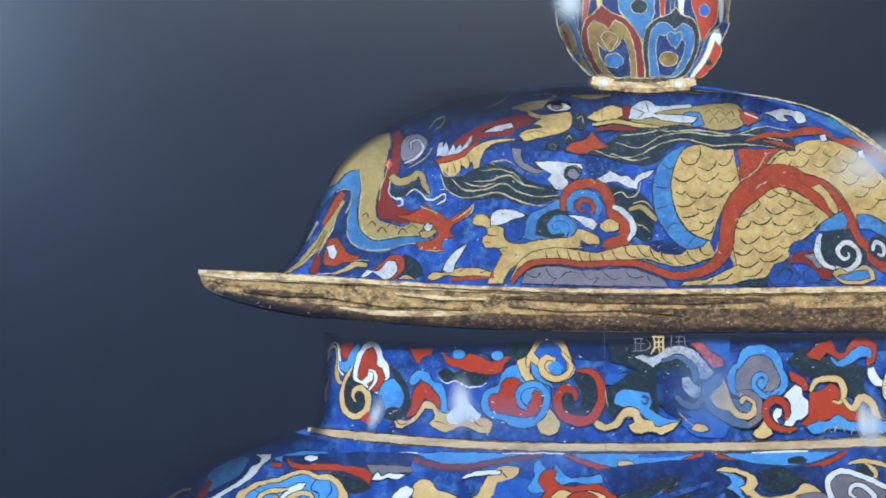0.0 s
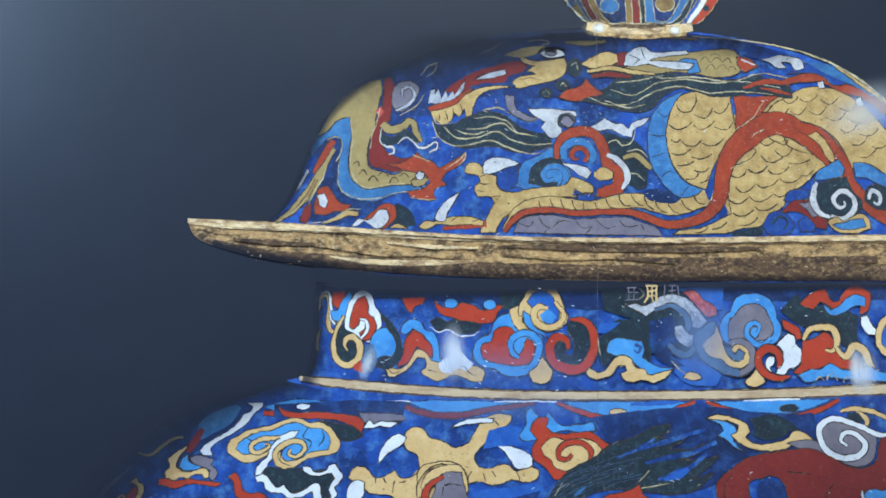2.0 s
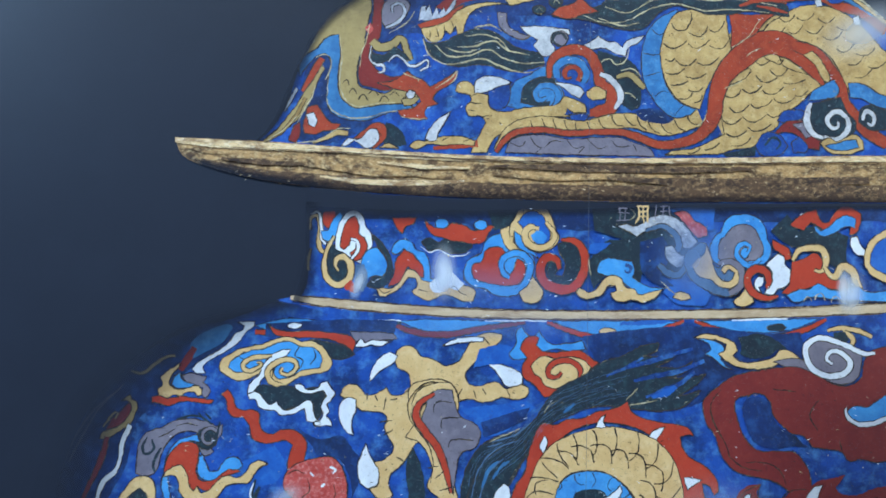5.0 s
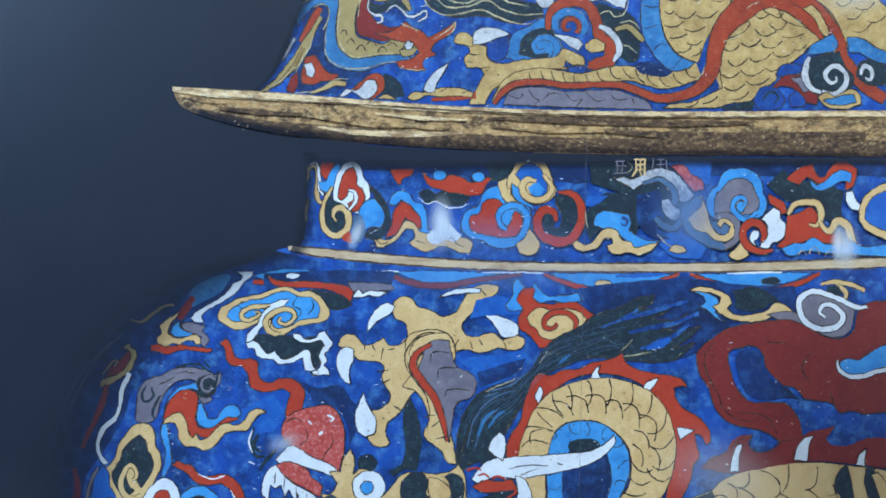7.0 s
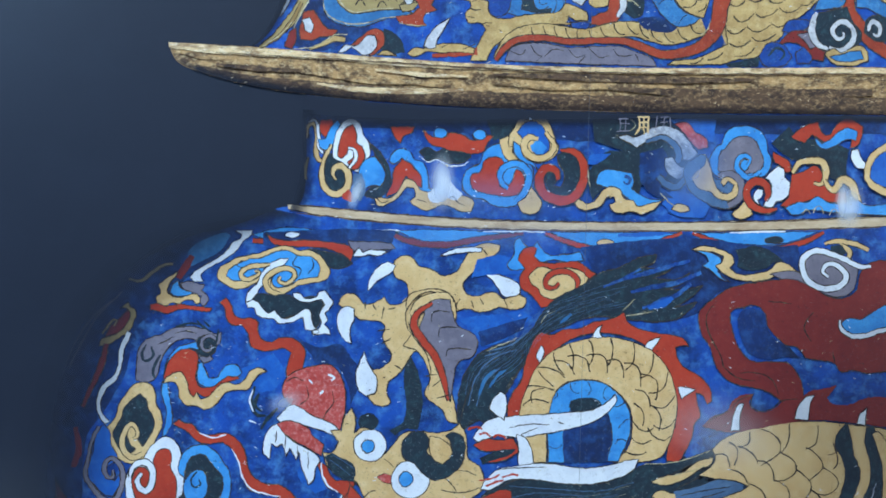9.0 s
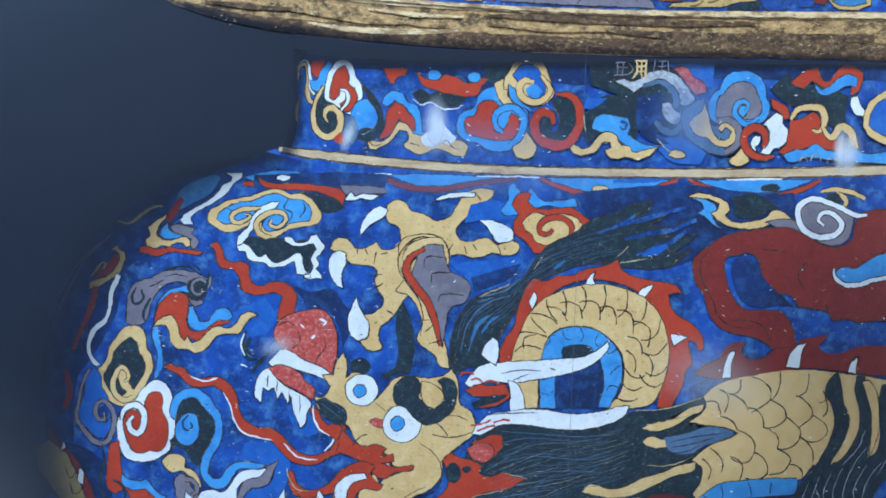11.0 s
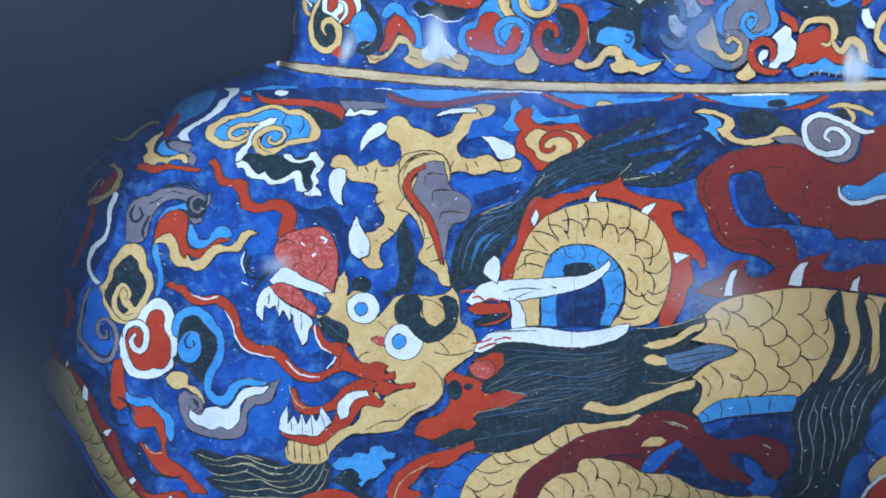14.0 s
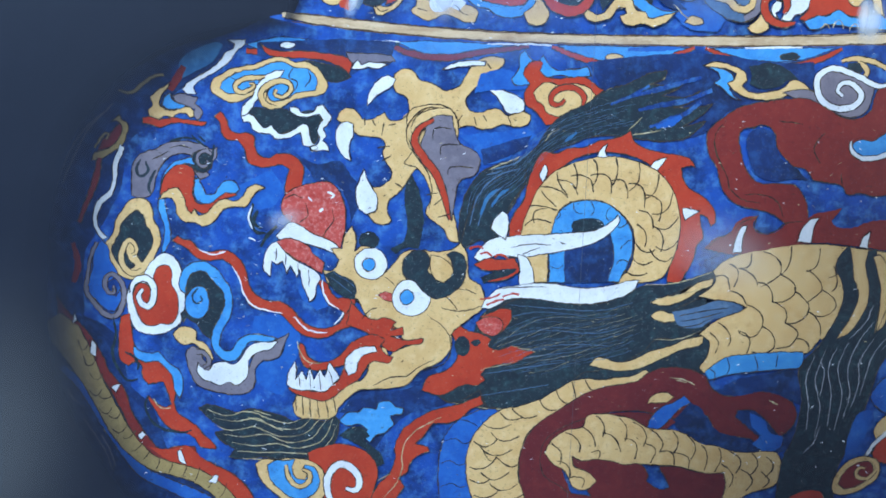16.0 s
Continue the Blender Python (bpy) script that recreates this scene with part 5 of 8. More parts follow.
stroke(body, [(142, 1114), (151, 1105), (160, 1094)], 1.6, "wire_dark")
paint(body, "eye", "white", [(50, 1165), (45, 1150), (33, 1141), (17, 1141), (5, 1149), (-0, 1164), (4, 1178), (17, 1187), (32, 1188), (45, 1179)])
paint(body, "pupil", "sky", [(32, 1163), (31, 1157), (25, 1153), (19, 1153), (14, 1157), (12, 1163), (14, 1169), (19, 1173), (25, 1173), (30, 1170)])
paint(body, "eye", "white", [(118, 1112), (112, 1095), (98, 1084), (79, 1084), (64, 1094), (58, 1111), (64, 1129), (78, 1140), (96, 1140), (112, 1130)])
paint(body, "pupil", "sky", [(92, 1113), (90, 1106), (85, 1102), (78, 1101), (72, 1106), (70, 1113), (72, 1119), (77, 1124), (84, 1124), (90, 1120)])
paint(body, "eye_corner", "pink", [(36, 1116), (48, 1121), (58, 1118), (59, 1105), (48, 1107)], w=1)
paint(body, "brow_curl", "black", [(73, 1155), (78, 1176), (95, 1187), (110, 1182), (116, 1170), (113, 1154), (124, 1145), (140, 1144), (150, 1155), (148, 1171), (140, 1181), (153, 1186), (168, 1177), (171, 1155), (164, 1133), (146, 1117), (125, 1111), (105, 1123), (94, 1136), (79, 1143)])
paint(body, "brow_curl", "cream", [(116, 1179), (132, 1176), (148, 1165), (150, 1148), (137, 1137), (122, 1144), (116, 1159)])
stroke(body, [(12, 1099), (1, 1108)], 1.4, "wire_dark")
stroke(body, [(47, 1144), (63, 1131)], 1.4, "wire_dark")
stroke(body, [(151, 1128), (177, 1124), (190, 1119)], 1.4, "wire_dark")
stroke(body, [(-36, 1143), (-19, 1130), (-4, 1119)], 1, "slate")
stroke(body, [(-32, 1150), (-13, 1139), (1, 1128)], 1, "slate")
paint(body, "ear", "pink", [(189, 1074), (205, 1082), (223, 1082), (232, 1073), (228, 1058), (215, 1052), (197, 1061)])
paint(body, "horn", "white", [(188, 1186), (205, 1204), (240, 1211), (288, 1214), (332, 1218), (367, 1222), (391, 1234), (404, 1247), (407, 1239), (395, 1221), (372, 1204), (337, 1193), (289, 1183), (254, 1178), (219, 1181), (193, 1171), (182, 1177)])
paint(body, "horn", "white", [(218, 1213), (207, 1222), (212, 1237), (223, 1249), (232, 1244), (234, 1227), (231, 1205)])
paint(body, "horn_root", "red", [(183, 1166), (203, 1175), (228, 1174), (245, 1176), (257, 1158), (242, 1147), (221, 1140), (203, 1138), (207, 1148), (220, 1157), (198, 1157)])
paint(body, "horn_root", "black", [(194, 1146), (220, 1157), (251, 1161), (242, 1151), (216, 1143), (199, 1136)], None)
paint(body, "horn", "white", [(250, 1183), (263, 1179), (274, 1161), (279, 1139), (265, 1131), (254, 1138), (255, 1161)])
paint(body, "horn", "white", [(204, 1111), (221, 1127), (247, 1133), (274, 1137), (309, 1137), (355, 1131), (399, 1136), (426, 1143), (444, 1145), (434, 1127), (405, 1113), (365, 1105), (320, 1107), (275, 1113), (239, 1111), (213, 1097), (197, 1097)])
stroke(body, [(221, 1127), (256, 1131), (294, 1132)], 1.5, "wire_dark")
stroke(body, [(240, 1193), (271, 1199), (302, 1198)], 1.5, "wire_dark")
stroke(body, [(258, 1183), (284, 1194)], 1.5, "wire_dark")
stroke(body, [(315, 1203), (324, 1200)], 1.5, "wire_dark")
arcs(body, "scratch", "red", 3, [[(193, 1182), (201, 1185), (210, 1180)], [(215, 1178), (223, 1182), (235, 1177)], [(203, 1171), (215, 1168), (228, 1172)], [(195, 1111), (211, 1114), (226, 1120)], [(230, 1115), (243, 1120), (255, 1118)], [(206, 1102), (220, 1109), (232, 1111)], [(175, 1190), (188, 1194), (197, 1191)]])

# ---- body: beard, lower scrolls and flames ----
paint(body, "beard", "black", [(-238, 932), (-223, 938), (-201, 932), (-180, 925), (-158, 932), (-136, 927), (-110, 920), (-93, 911), (-71, 915), (-44, 911), (-29, 920), (-22, 911), (-24, 892), (-31, 873), (-53, 859), (-80, 847), (-111, 847), (-141, 851), (-172, 848), (-194, 851), (-183, 864), (-202, 876), (-215, 892), (-198, 897), (-219, 911)])
stroke(body, [(-227, 930), (-197, 920), (-162, 927), (-132, 915), (-101, 908), (-79, 915)], 1.5, "wire_light")
stroke(body, [(-215, 915), (-180, 911), (-149, 915), (-119, 900), (-84, 899), (-64, 917)], 1.5, "wire_light")
stroke(body, [(-215, 904), (-189, 895), (-154, 901), (-119, 887), (-79, 889), (-52, 914)], 1.5, "wire_light")
stroke(body, [(-202, 889), (-172, 885), (-137, 889), (-102, 876), (-66, 883), (-40, 916)], 1.5, "wire_light")
stroke(body, [(-189, 876), (-154, 870), (-119, 873), (-84, 866), (-48, 880), (-31, 914)], 1.5, "wire_light")
stroke(body, [(-181, 861), (-146, 859), (-110, 859), (-71, 857), (-40, 873), (-25, 904)], 1.5, "wire_light")
stroke(body, [(-172, 849), (-137, 847), (-102, 849)], 1.5, "wire_light")
stroke(body, [(-163, 917), (-136, 908), (-110, 895)], 1.5, "wire_light")
stroke(body, [(-154, 929), (-128, 920)], 1.5, "wire_light")
paint(body, "patch", "sky", [(-22, 911), (-9, 925), (9, 927), (18, 934), (36, 930), (42, 942), (58, 944), (67, 935), (80, 933), (78, 923), (58, 920), (65, 906), (50, 892), (36, 887), (27, 876), (16, 885), (23, 897), (9, 906), (-9, 904)])
paint(body, "patch", "black", [(-22, 887), (-4, 901), (14, 901), (27, 887), (18, 878), (32, 868), (46, 854), (50, 839), (37, 835), (23, 859), (5, 873)], None)
paint(body, "flame", "red", [(24, 771), (40, 801), (60, 825), (68, 849), (66, 868), (76, 892), (94, 911), (116, 925), (138, 933), (165, 939), (201, 954), (206, 940), (184, 930), (171, 916), (148, 908), (126, 906), (113, 887), (99, 873), (118, 868), (122, 860), (104, 854), (91, 839), (87, 825), (73, 815), (83, 800), (60, 771)])
stroke(body, [(51, 781), (69, 805), (79, 830), (79, 859), (87, 882), (110, 902), (139, 918)], 1.6, "wire_light")
stroke(body, [(40, 810), (60, 822)], 1.6, "wire_light")
paint(body, "cloud_back", "red", [(-71, 859), (-48, 868), (-26, 873), (5, 868), (28, 854), (40, 830), (36, 801), (24, 776), (-21, 772), (-57, 791), (-66, 830)])
paint(body, "cloud", "cream", [(-153, 840), (-141, 847), (-119, 847), (-93, 849), (-66, 844), (-48, 830), (-41, 806), (-48, 780), (-71, 767), (-98, 770), (-120, 787), (-138, 803), (-148, 821)])
paint(body, "cloud_fill", "sky", [(-134, 838), (-121, 846), (-106, 845), (-91, 847), (-95, 830), (-89, 816), (-75, 813), (-71, 822), (-80, 830), (-75, 838), (-59, 832), (-52, 813), (-57, 793), (-75, 780), (-95, 782), (-113, 794), (-129, 813)])
ribbon(body, "curl", "cream", [(-105, 838, 5.4), (-100, 816, 8.1), (-86, 801, 8.1), (-70, 809, 8.1), (-68, 824, 7.2), (-79, 830, 5.4)])
ribbon(body, "curl", "white", [(-28, 767, 7.3), (-39, 791, 10.0), (-38, 820, 11.7), (-22, 838, 12.6), (-2, 832, 12.6), (11, 812, 11.8), (6, 795, 10.0), (-11, 797, 7.3)])

# ---- body: the lower coil and scaled flank ----
paint(body, "ground_patch", "deep_blue", [(506, 936), (578, 965), (711, 965), (730, 877), (703, 857), (616, 860), (528, 897)], None)
paint(body, "coil_lining", "mid_blue", [(141, 771), (137, 820), (139, 858), (149, 892), (168, 914), (193, 927), (220, 933), (234, 927), (207, 908), (193, 882), (184, 854), (186, 819), (196, 770)])
stroke(body, [(139, 839), (155, 844), (170, 837), (185, 841)], 1.4, "wire_dark")
stroke(body, [(145, 878), (163, 882), (176, 873), (190, 878)], 1.4, "wire_dark")
stroke(body, [(171, 914), (184, 911), (198, 902)], 1.4, "wire_dark")
stroke(body, [(142, 800), (160, 805), (174, 798), (188, 802)], 1.4, "wire_dark")
paint(body, "coil", "cream", [(196, 770), (184, 810), (182, 849), (190, 882), (207, 908), (234, 930), (265, 937), (297, 948), (323, 964), (345, 978), (372, 983), (396, 981), (418, 985), (446, 988), (464, 998), (473, 993), (447, 974), (410, 969), (383, 964), (365, 950), (339, 931), (307, 916), (281, 892), (269, 858), (267, 819), (277, 790), (297, 760)])
arcs(body, "scale_pattern", "wire_dark", 2.0, [[(207, 906), (230, 899), (253, 906)], [(234, 927), (248, 914), (271, 918)], [(252, 933), (271, 918), (293, 921)], [(220, 892), (240, 878), (267, 887)], [(193, 878), (213, 868), (231, 882)], [(204, 868), (228, 853), (255, 863)], [(209, 863), (216, 849), (223, 844)], [(187, 834), (210, 831), (232, 851)], [(230, 851), (251, 834), (265, 837)], [(188, 812), (206, 805), (220, 812)], [(206, 824), (229, 811), (252, 824)], [(196, 785), (217, 780), (235, 792)], [(220, 805), (244, 792), (267, 804)], [(297, 947), (306, 933), (325, 930)]])
arcs(body, "scale_pattern", "wire_dark", 2.0, [[(323, 964), (333, 945), (352, 943)], [(347, 977), (354, 954), (358, 940)], [(368, 981), (378, 966), (392, 964)], [(234, 772), (254, 774), (277, 785)]])
paint(body, "ground_patch", "maroon", [(286, 780), (273, 858), (303, 902), (376, 921), (469, 926), (526, 912), (481, 887), (378, 897), (329, 858), (346, 809), (367, 769)], None)
paint(body, "band", "maroon", [(297, 760), (273, 799), (268, 844), (275, 878), (294, 906), (325, 928), (356, 950), (383, 964), (415, 972), (451, 979), (473, 995), (496, 1003), (533, 1001), (562, 989), (580, 965), (603, 955), (626, 957), (659, 963), (693, 956), (716, 941), (724, 917), (714, 897), (699, 885), (684, 902), (668, 919), (648, 931), (624, 931), (620, 919), (639, 905), (657, 889), (672, 882), (707, 872), (698, 865), (663, 872), (648, 882), (614, 887), (589, 897), (573, 921), (549, 921), (526, 916), (493, 921), (469, 928), (422, 928), (386, 921), (358, 911), (331, 897), (309, 878), (302, 848), (310, 819), (337, 799), (356, 787), (394, 779), (405, 759)])
stroke(body, [(506, 986), (530, 982), (549, 974)], 2, "wire_light")
stroke(body, [(516, 982), (535, 978)], 2, "wire_light")
stroke(body, [(675, 948), (690, 940)], 2, "wire_light")
paint(body, "patch", "mid_blue", [(479, 916), (496, 936), (514, 943), (532, 955), (544, 944), (529, 934), (512, 916), (494, 899), (476, 901)])
paint(body, "wisp", "cream", [(472, 943), (483, 957), (502, 961), (516, 953), (505, 945), (491, 943)])
paint(body, "patch", "deep_blue", [(543, 944), (562, 934), (576, 912), (599, 892), (643, 882), (626, 863), (597, 866), (567, 882), (537, 902), (517, 912)], None)
paint(body, "patch", "mid_blue", [(644, 926), (669, 915), (682, 892), (705, 885), (702, 867), (679, 858), (654, 872), (667, 887), (651, 902)], None)
paint(body, "flank", "cream", [(345, 824), (323, 839), (308, 858), (319, 878), (341, 895), (368, 902), (376, 921), (399, 924), (427, 921), (451, 914), (480, 899), (518, 897), (542, 889), (568, 873), (597, 868), (616, 860), (655, 858), (694, 858), (707, 838), (706, 812), (695, 797), (662, 787), (625, 767), (606, 768), (615, 796), (610, 823), (582, 820), (557, 826), (533, 833), (495, 836), (466, 838), (443, 836), (419, 843), (395, 846), (372, 843), (354, 852), (358, 834), (382, 824), (397, 809), (384, 794), (360, 797)])
paint(body, "hollow", "maroon", [(354, 850), (372, 843), (395, 846), (419, 843), (443, 836), (466, 838), (482, 820), (480, 808), (503, 793), (521, 796), (513, 813), (500, 833), (533, 832), (557, 825), (582, 820), (610, 822), (615, 796), (605, 757), (405, 759), (384, 791), (397, 809), (382, 824), (359, 835)])
arcs(body, "scale_pattern", "wire_dark", 2.0, [[(319, 873), (335, 858), (335, 837)], [(341, 892), (362, 879), (366, 858)], [(330, 843), (349, 834), (353, 814)], [(368, 902), (386, 887), (391, 868)], [(390, 921), (403, 905), (403, 885)], [(402, 892), (423, 882), (434, 858)], [(385, 858), (399, 860), (398, 846)], [(428, 918), (441, 899), (439, 877)], [(438, 882), (459, 873), (458, 846)], [(451, 911), (473, 892), (471, 868)], [(471, 873), (491, 863), (485, 840)], [(480, 897), (501, 879), (499, 858)], [(518, 895), (529, 875), (521, 856)], [(499, 858), (519, 858), (525, 836)]])
arcs(body, "scale_pattern", "wire_dark", 2.0, [[(543, 887), (558, 868), (553, 846)], [(521, 858), (546, 850), (550, 830)], [(568, 870), (579, 853), (576, 826)], [(597, 866), (603, 846), (593, 823)], [(617, 858), (637, 843), (630, 820)], [(604, 838), (625, 820), (622, 796)], [(655, 856), (667, 836), (654, 816)], [(639, 828), (660, 810), (650, 790)], [(680, 850), (694, 833), (681, 813)], [(673, 823), (689, 807), (679, 795)], [(350, 814), (373, 814), (374, 797)]])
paint(body, "flank", "cream", [(561, 1161), (578, 1177), (604, 1189), (640, 1197), (685, 1205), (731, 1207), (769, 1204), (797, 1201), (835, 1197), (893, 1184), (912, 1053), (855, 1043), (799, 1033), (749, 1052), (728, 1028), (685, 1027), (648, 1024), (611, 1017), (584, 1008), (562, 993), (552, 1003), (564, 1022), (566, 1045), (547, 1059), (577, 1083), (613, 1097), (622, 1103), (602, 1111), (569, 1115), (541, 1119), (559, 1133), (567, 1147)])
arcs(body, "scale_pattern", "wire_dark", 2.0, [[(587, 1172), (602, 1161), (598, 1136)], [(566, 1152), (584, 1152), (591, 1132)], [(591, 1129), (610, 1123), (623, 1102)], [(622, 1189), (619, 1171), (602, 1166)], [(602, 1166), (625, 1157), (636, 1139)], [(640, 1194), (668, 1179), (670, 1155)], [(636, 1144), (657, 1135), (663, 1112)], [(670, 1155), (655, 1144), (641, 1136)], [(685, 1203), (684, 1172), (670, 1155)], [(670, 1158), (694, 1144), (698, 1126)], [(698, 1126), (684, 1115), (663, 1112)], [(662, 1114), (685, 1100), (688, 1078)], [(623, 1107), (646, 1093), (651, 1070)], [(651, 1072), (636, 1055), (612, 1062)]])
arcs(body, "scale_pattern", "wire_dark", 2.0, [[(698, 1131), (721, 1112), (723, 1094)], [(723, 1094), (708, 1080), (688, 1078)], [(732, 1200), (730, 1173), (713, 1163)], [(713, 1165), (736, 1150), (742, 1131)], [(742, 1131), (727, 1117), (719, 1112)], [(741, 1134), (765, 1118), (767, 1101)], [(767, 1101), (747, 1089), (725, 1097)], [(725, 1097), (744, 1080), (748, 1056)], [(687, 1079), (708, 1066), (709, 1053)], [(651, 1072), (671, 1056), (673, 1037)], [(673, 1037), (657, 1027), (638, 1030)], [(709, 1055), (698, 1040), (677, 1036)], [(611, 1065), (631, 1051), (629, 1027)], [(565, 1061), (580, 1046), (577, 1027)]])
arcs(body, "scale_pattern", "wire_dark", 2.0, [[(577, 1078), (598, 1060), (598, 1039)], [(770, 1191), (769, 1164), (751, 1154)], [(758, 1173), (766, 1145), (759, 1131)], [(709, 1053), (726, 1047), (732, 1033)]])
paint(body, "crest_fin", "dark_red", [(544, 1197), (561, 1213), (584, 1223), (592, 1238), (606, 1247), (625, 1250), (619, 1236), (628, 1223), (647, 1221), (664, 1230), (677, 1240), (699, 1244), (721, 1256), (744, 1260), (761, 1265), (753, 1254), (745, 1245), (756, 1235), (784, 1235), (810, 1245), (838, 1247), (885, 1246), (892, 1198), (835, 1200), (778, 1206), (722, 1209), (658, 1200), (595, 1189)], None)
stroke(body, [(591, 1226), (601, 1238), (625, 1250), (622, 1232), (637, 1222), (657, 1227), (672, 1239), (699, 1243)], 1.6, "wire_dark")
stroke(body, [(548, 1197), (565, 1213), (588, 1223)], 1.6, "wire_dark")
paint(body, "spike", "white", [(591, 1191), (594, 1216), (602, 1232), (611, 1234), (605, 1216), (605, 1192)])
paint(body, "spike", "white", [(694, 1210), (699, 1231), (710, 1245), (726, 1249), (719, 1236), (716, 1209)])
paint(body, "spike", "white", [(797, 1203), (800, 1219), (812, 1229), (810, 1210), (810, 1201)])
ribbon(body, "flank_lining", "sky", [(567, 989, 16.4), (598, 1005, 31.0), (640, 1011, 31.1), (687, 1015, 29.3), (724, 1017, 27.5)])
stroke(body, [(597, 1020), (603, 1003), (599, 989)], 1.4, "wire_dark")
stroke(body, [(643, 1024), (650, 1003), (645, 996)], 1.4, "wire_dark")
stroke(body, [(681, 1025), (680, 1004)], 1.4, "wire_dark")
stroke(body, [(570, 1001), (580, 994), (579, 979)], 1.4, "wire_dark")
paint(body, "patch", "deep_blue", [(588, 965), (614, 982), (661, 992), (726, 999), (748, 975), (733, 936), (703, 951), (664, 963), (617, 955)], None)

# ---- body: the falling dark plume ----
paint(body, "plume", "black", [(719, 994), (725, 1014), (742, 1033), (759, 1061), (773, 1090), (779, 1118), (774, 1146), (762, 1168), (766, 1191), (780, 1205), (786, 1187), (793, 1155), (804, 1127), (800, 1099), (789, 1076), (776, 1052), (795, 1062), (811, 1085), (822, 1114), (819, 1146), (810, 1174), (812, 1197), (825, 1201), (831, 1174), (838, 1146), (845, 1123), (841, 1090), (838, 1062), (853, 1076), (858, 1109), (849, 1147), (856, 1184), (892, 1193), (912, 1053), (876, 1034), (855, 1005), (846, 966), (840, 937), (830, 897), (819, 867), (804, 827), (803, 756), (704, 757), (704, 807), (709, 848), (721, 877), (728, 917), (729, 956)])
paint(body, "plume_gap", "cream", [(822, 1188), (832, 1192), (846, 1174), (854, 1137), (855, 1105), (846, 1076), (841, 1064), (843, 1109), (838, 1146)])
stroke(body, [(743, 897), (742, 941), (733, 985), (743, 1023)], 1.2, "pale")
stroke(body, [(759, 882), (762, 936), (749, 985), (761, 1033)], 1.2, "pale")
stroke(body, [(760, 956), (763, 995), (755, 1014)], 1.2, "pale")
stroke(body, [(778, 902), (779, 956), (769, 1004), (779, 1038)], 1.2, "pale")
stroke(body, [(791, 897), (797, 956), (785, 1004), (797, 1047)], 1.2, "pale")
stroke(body, [(803, 917), (810, 956), (802, 1004), (816, 1052), (836, 1081)], 1.2, "pale")
stroke(body, [(815, 937), (823, 976), (820, 1014), (839, 1053)], 1.2, "pale")
stroke(body, [(828, 956), (834, 995), (843, 1029), (863, 1058)], 1.2, "pale")
stroke(body, [(742, 857), (759, 877), (766, 902)], 1.2, "pale")
stroke(body, [(797, 1052), (822, 1081), (832, 1109)], 1.2, "pale")
stroke(body, [(856, 1034), (872, 1062), (888, 1082)], 1.2, "pale")
paint(body, "patch", "mid_blue", [(847, 956), (863, 985), (881, 993), (921, 986), (929, 927), (890, 922), (859, 937)])
paint(body, "patch", "mid_blue", [(817, 887), (831, 927), (855, 932), (846, 887), (830, 857), (813, 837)], None)
paint(body, "cloud_edge", "cream", [(867, 877), (859, 897), (871, 917), (889, 929), (930, 922), (933, 897), (899, 892), (881, 879)])
paint(body, "cloud", "red", [(860, 857), (876, 882), (899, 892), (933, 897), (940, 847), (902, 837), (871, 842)])
ribbon(body, "cloud_edge", "white", [(849, 847, 5.7), (863, 872, 7.5), (886, 892, 7.5), (923, 899, 7.5)], w=1.2)
paint(body, "seal", "cream", [(798, 799), (805, 822), (822, 842), (846, 851), (869, 845), (879, 829), (874, 809), (848, 790), (821, 782), (804, 785)])
paint(body, "seal_fill", "dark_red", [(809, 801), (815, 819), (831, 835), (850, 842), (864, 835), (865, 817), (847, 801), (824, 793)])
ribbon(body, "curl", "cream", [(872, 825, 5.7), (858, 811, 6.6), (840, 815, 6.6), (841, 829, 5.7), (853, 829, 3.8)], w=1.2)
paint(body, "patch", "red", [(727, 777), (750, 789), (779, 787), (792, 766), (734, 756)])

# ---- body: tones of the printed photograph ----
# the jar's shaded sides and pale sheen, drawn into the picture as soft ink
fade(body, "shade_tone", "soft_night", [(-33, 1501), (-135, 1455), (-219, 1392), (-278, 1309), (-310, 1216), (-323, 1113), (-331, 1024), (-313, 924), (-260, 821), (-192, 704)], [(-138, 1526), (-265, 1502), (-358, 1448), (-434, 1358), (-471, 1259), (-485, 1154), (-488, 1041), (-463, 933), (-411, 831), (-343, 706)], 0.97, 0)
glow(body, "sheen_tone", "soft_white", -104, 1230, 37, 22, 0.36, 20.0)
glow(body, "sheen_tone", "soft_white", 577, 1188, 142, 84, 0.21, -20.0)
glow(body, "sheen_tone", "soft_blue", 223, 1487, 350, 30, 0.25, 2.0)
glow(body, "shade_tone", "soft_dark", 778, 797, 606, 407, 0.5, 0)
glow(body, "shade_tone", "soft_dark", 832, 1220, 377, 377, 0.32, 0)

# ---- neck: cloud scrolls ----
paint(neck, "ground_patch", "deep_blue", [(-77, 1664), (23, 1666), (200, 1670), (379, 1674), (469, 1681), (652, 1687), (807, 1691), (855, 1692), (853, 1662), (805, 1664), (650, 1658), (514, 1655), (378, 1639), (200, 1644), (41, 1649), (-72, 1647)], None)
paint(neck, "ground_patch", "black", [(356, 1674), (433, 1676), (487, 1666), (513, 1633), (503, 1589), (466, 1571), (440, 1584), (430, 1549), (377, 1569), (359, 1548), (352, 1586), (378, 1622), (405, 1626), (360, 1639)], None)
paint(neck, "ground_patch", "black", [(641, 1644), (669, 1672), (686, 1645), (724, 1655), (768, 1638), (764, 1603), (778, 1577), (738, 1594), (722, 1624), (685, 1619), (663, 1627)], None)
paint(neck, "ground_patch", "black", [(191, 1670), (244, 1671), (235, 1645), (204, 1635)], None)
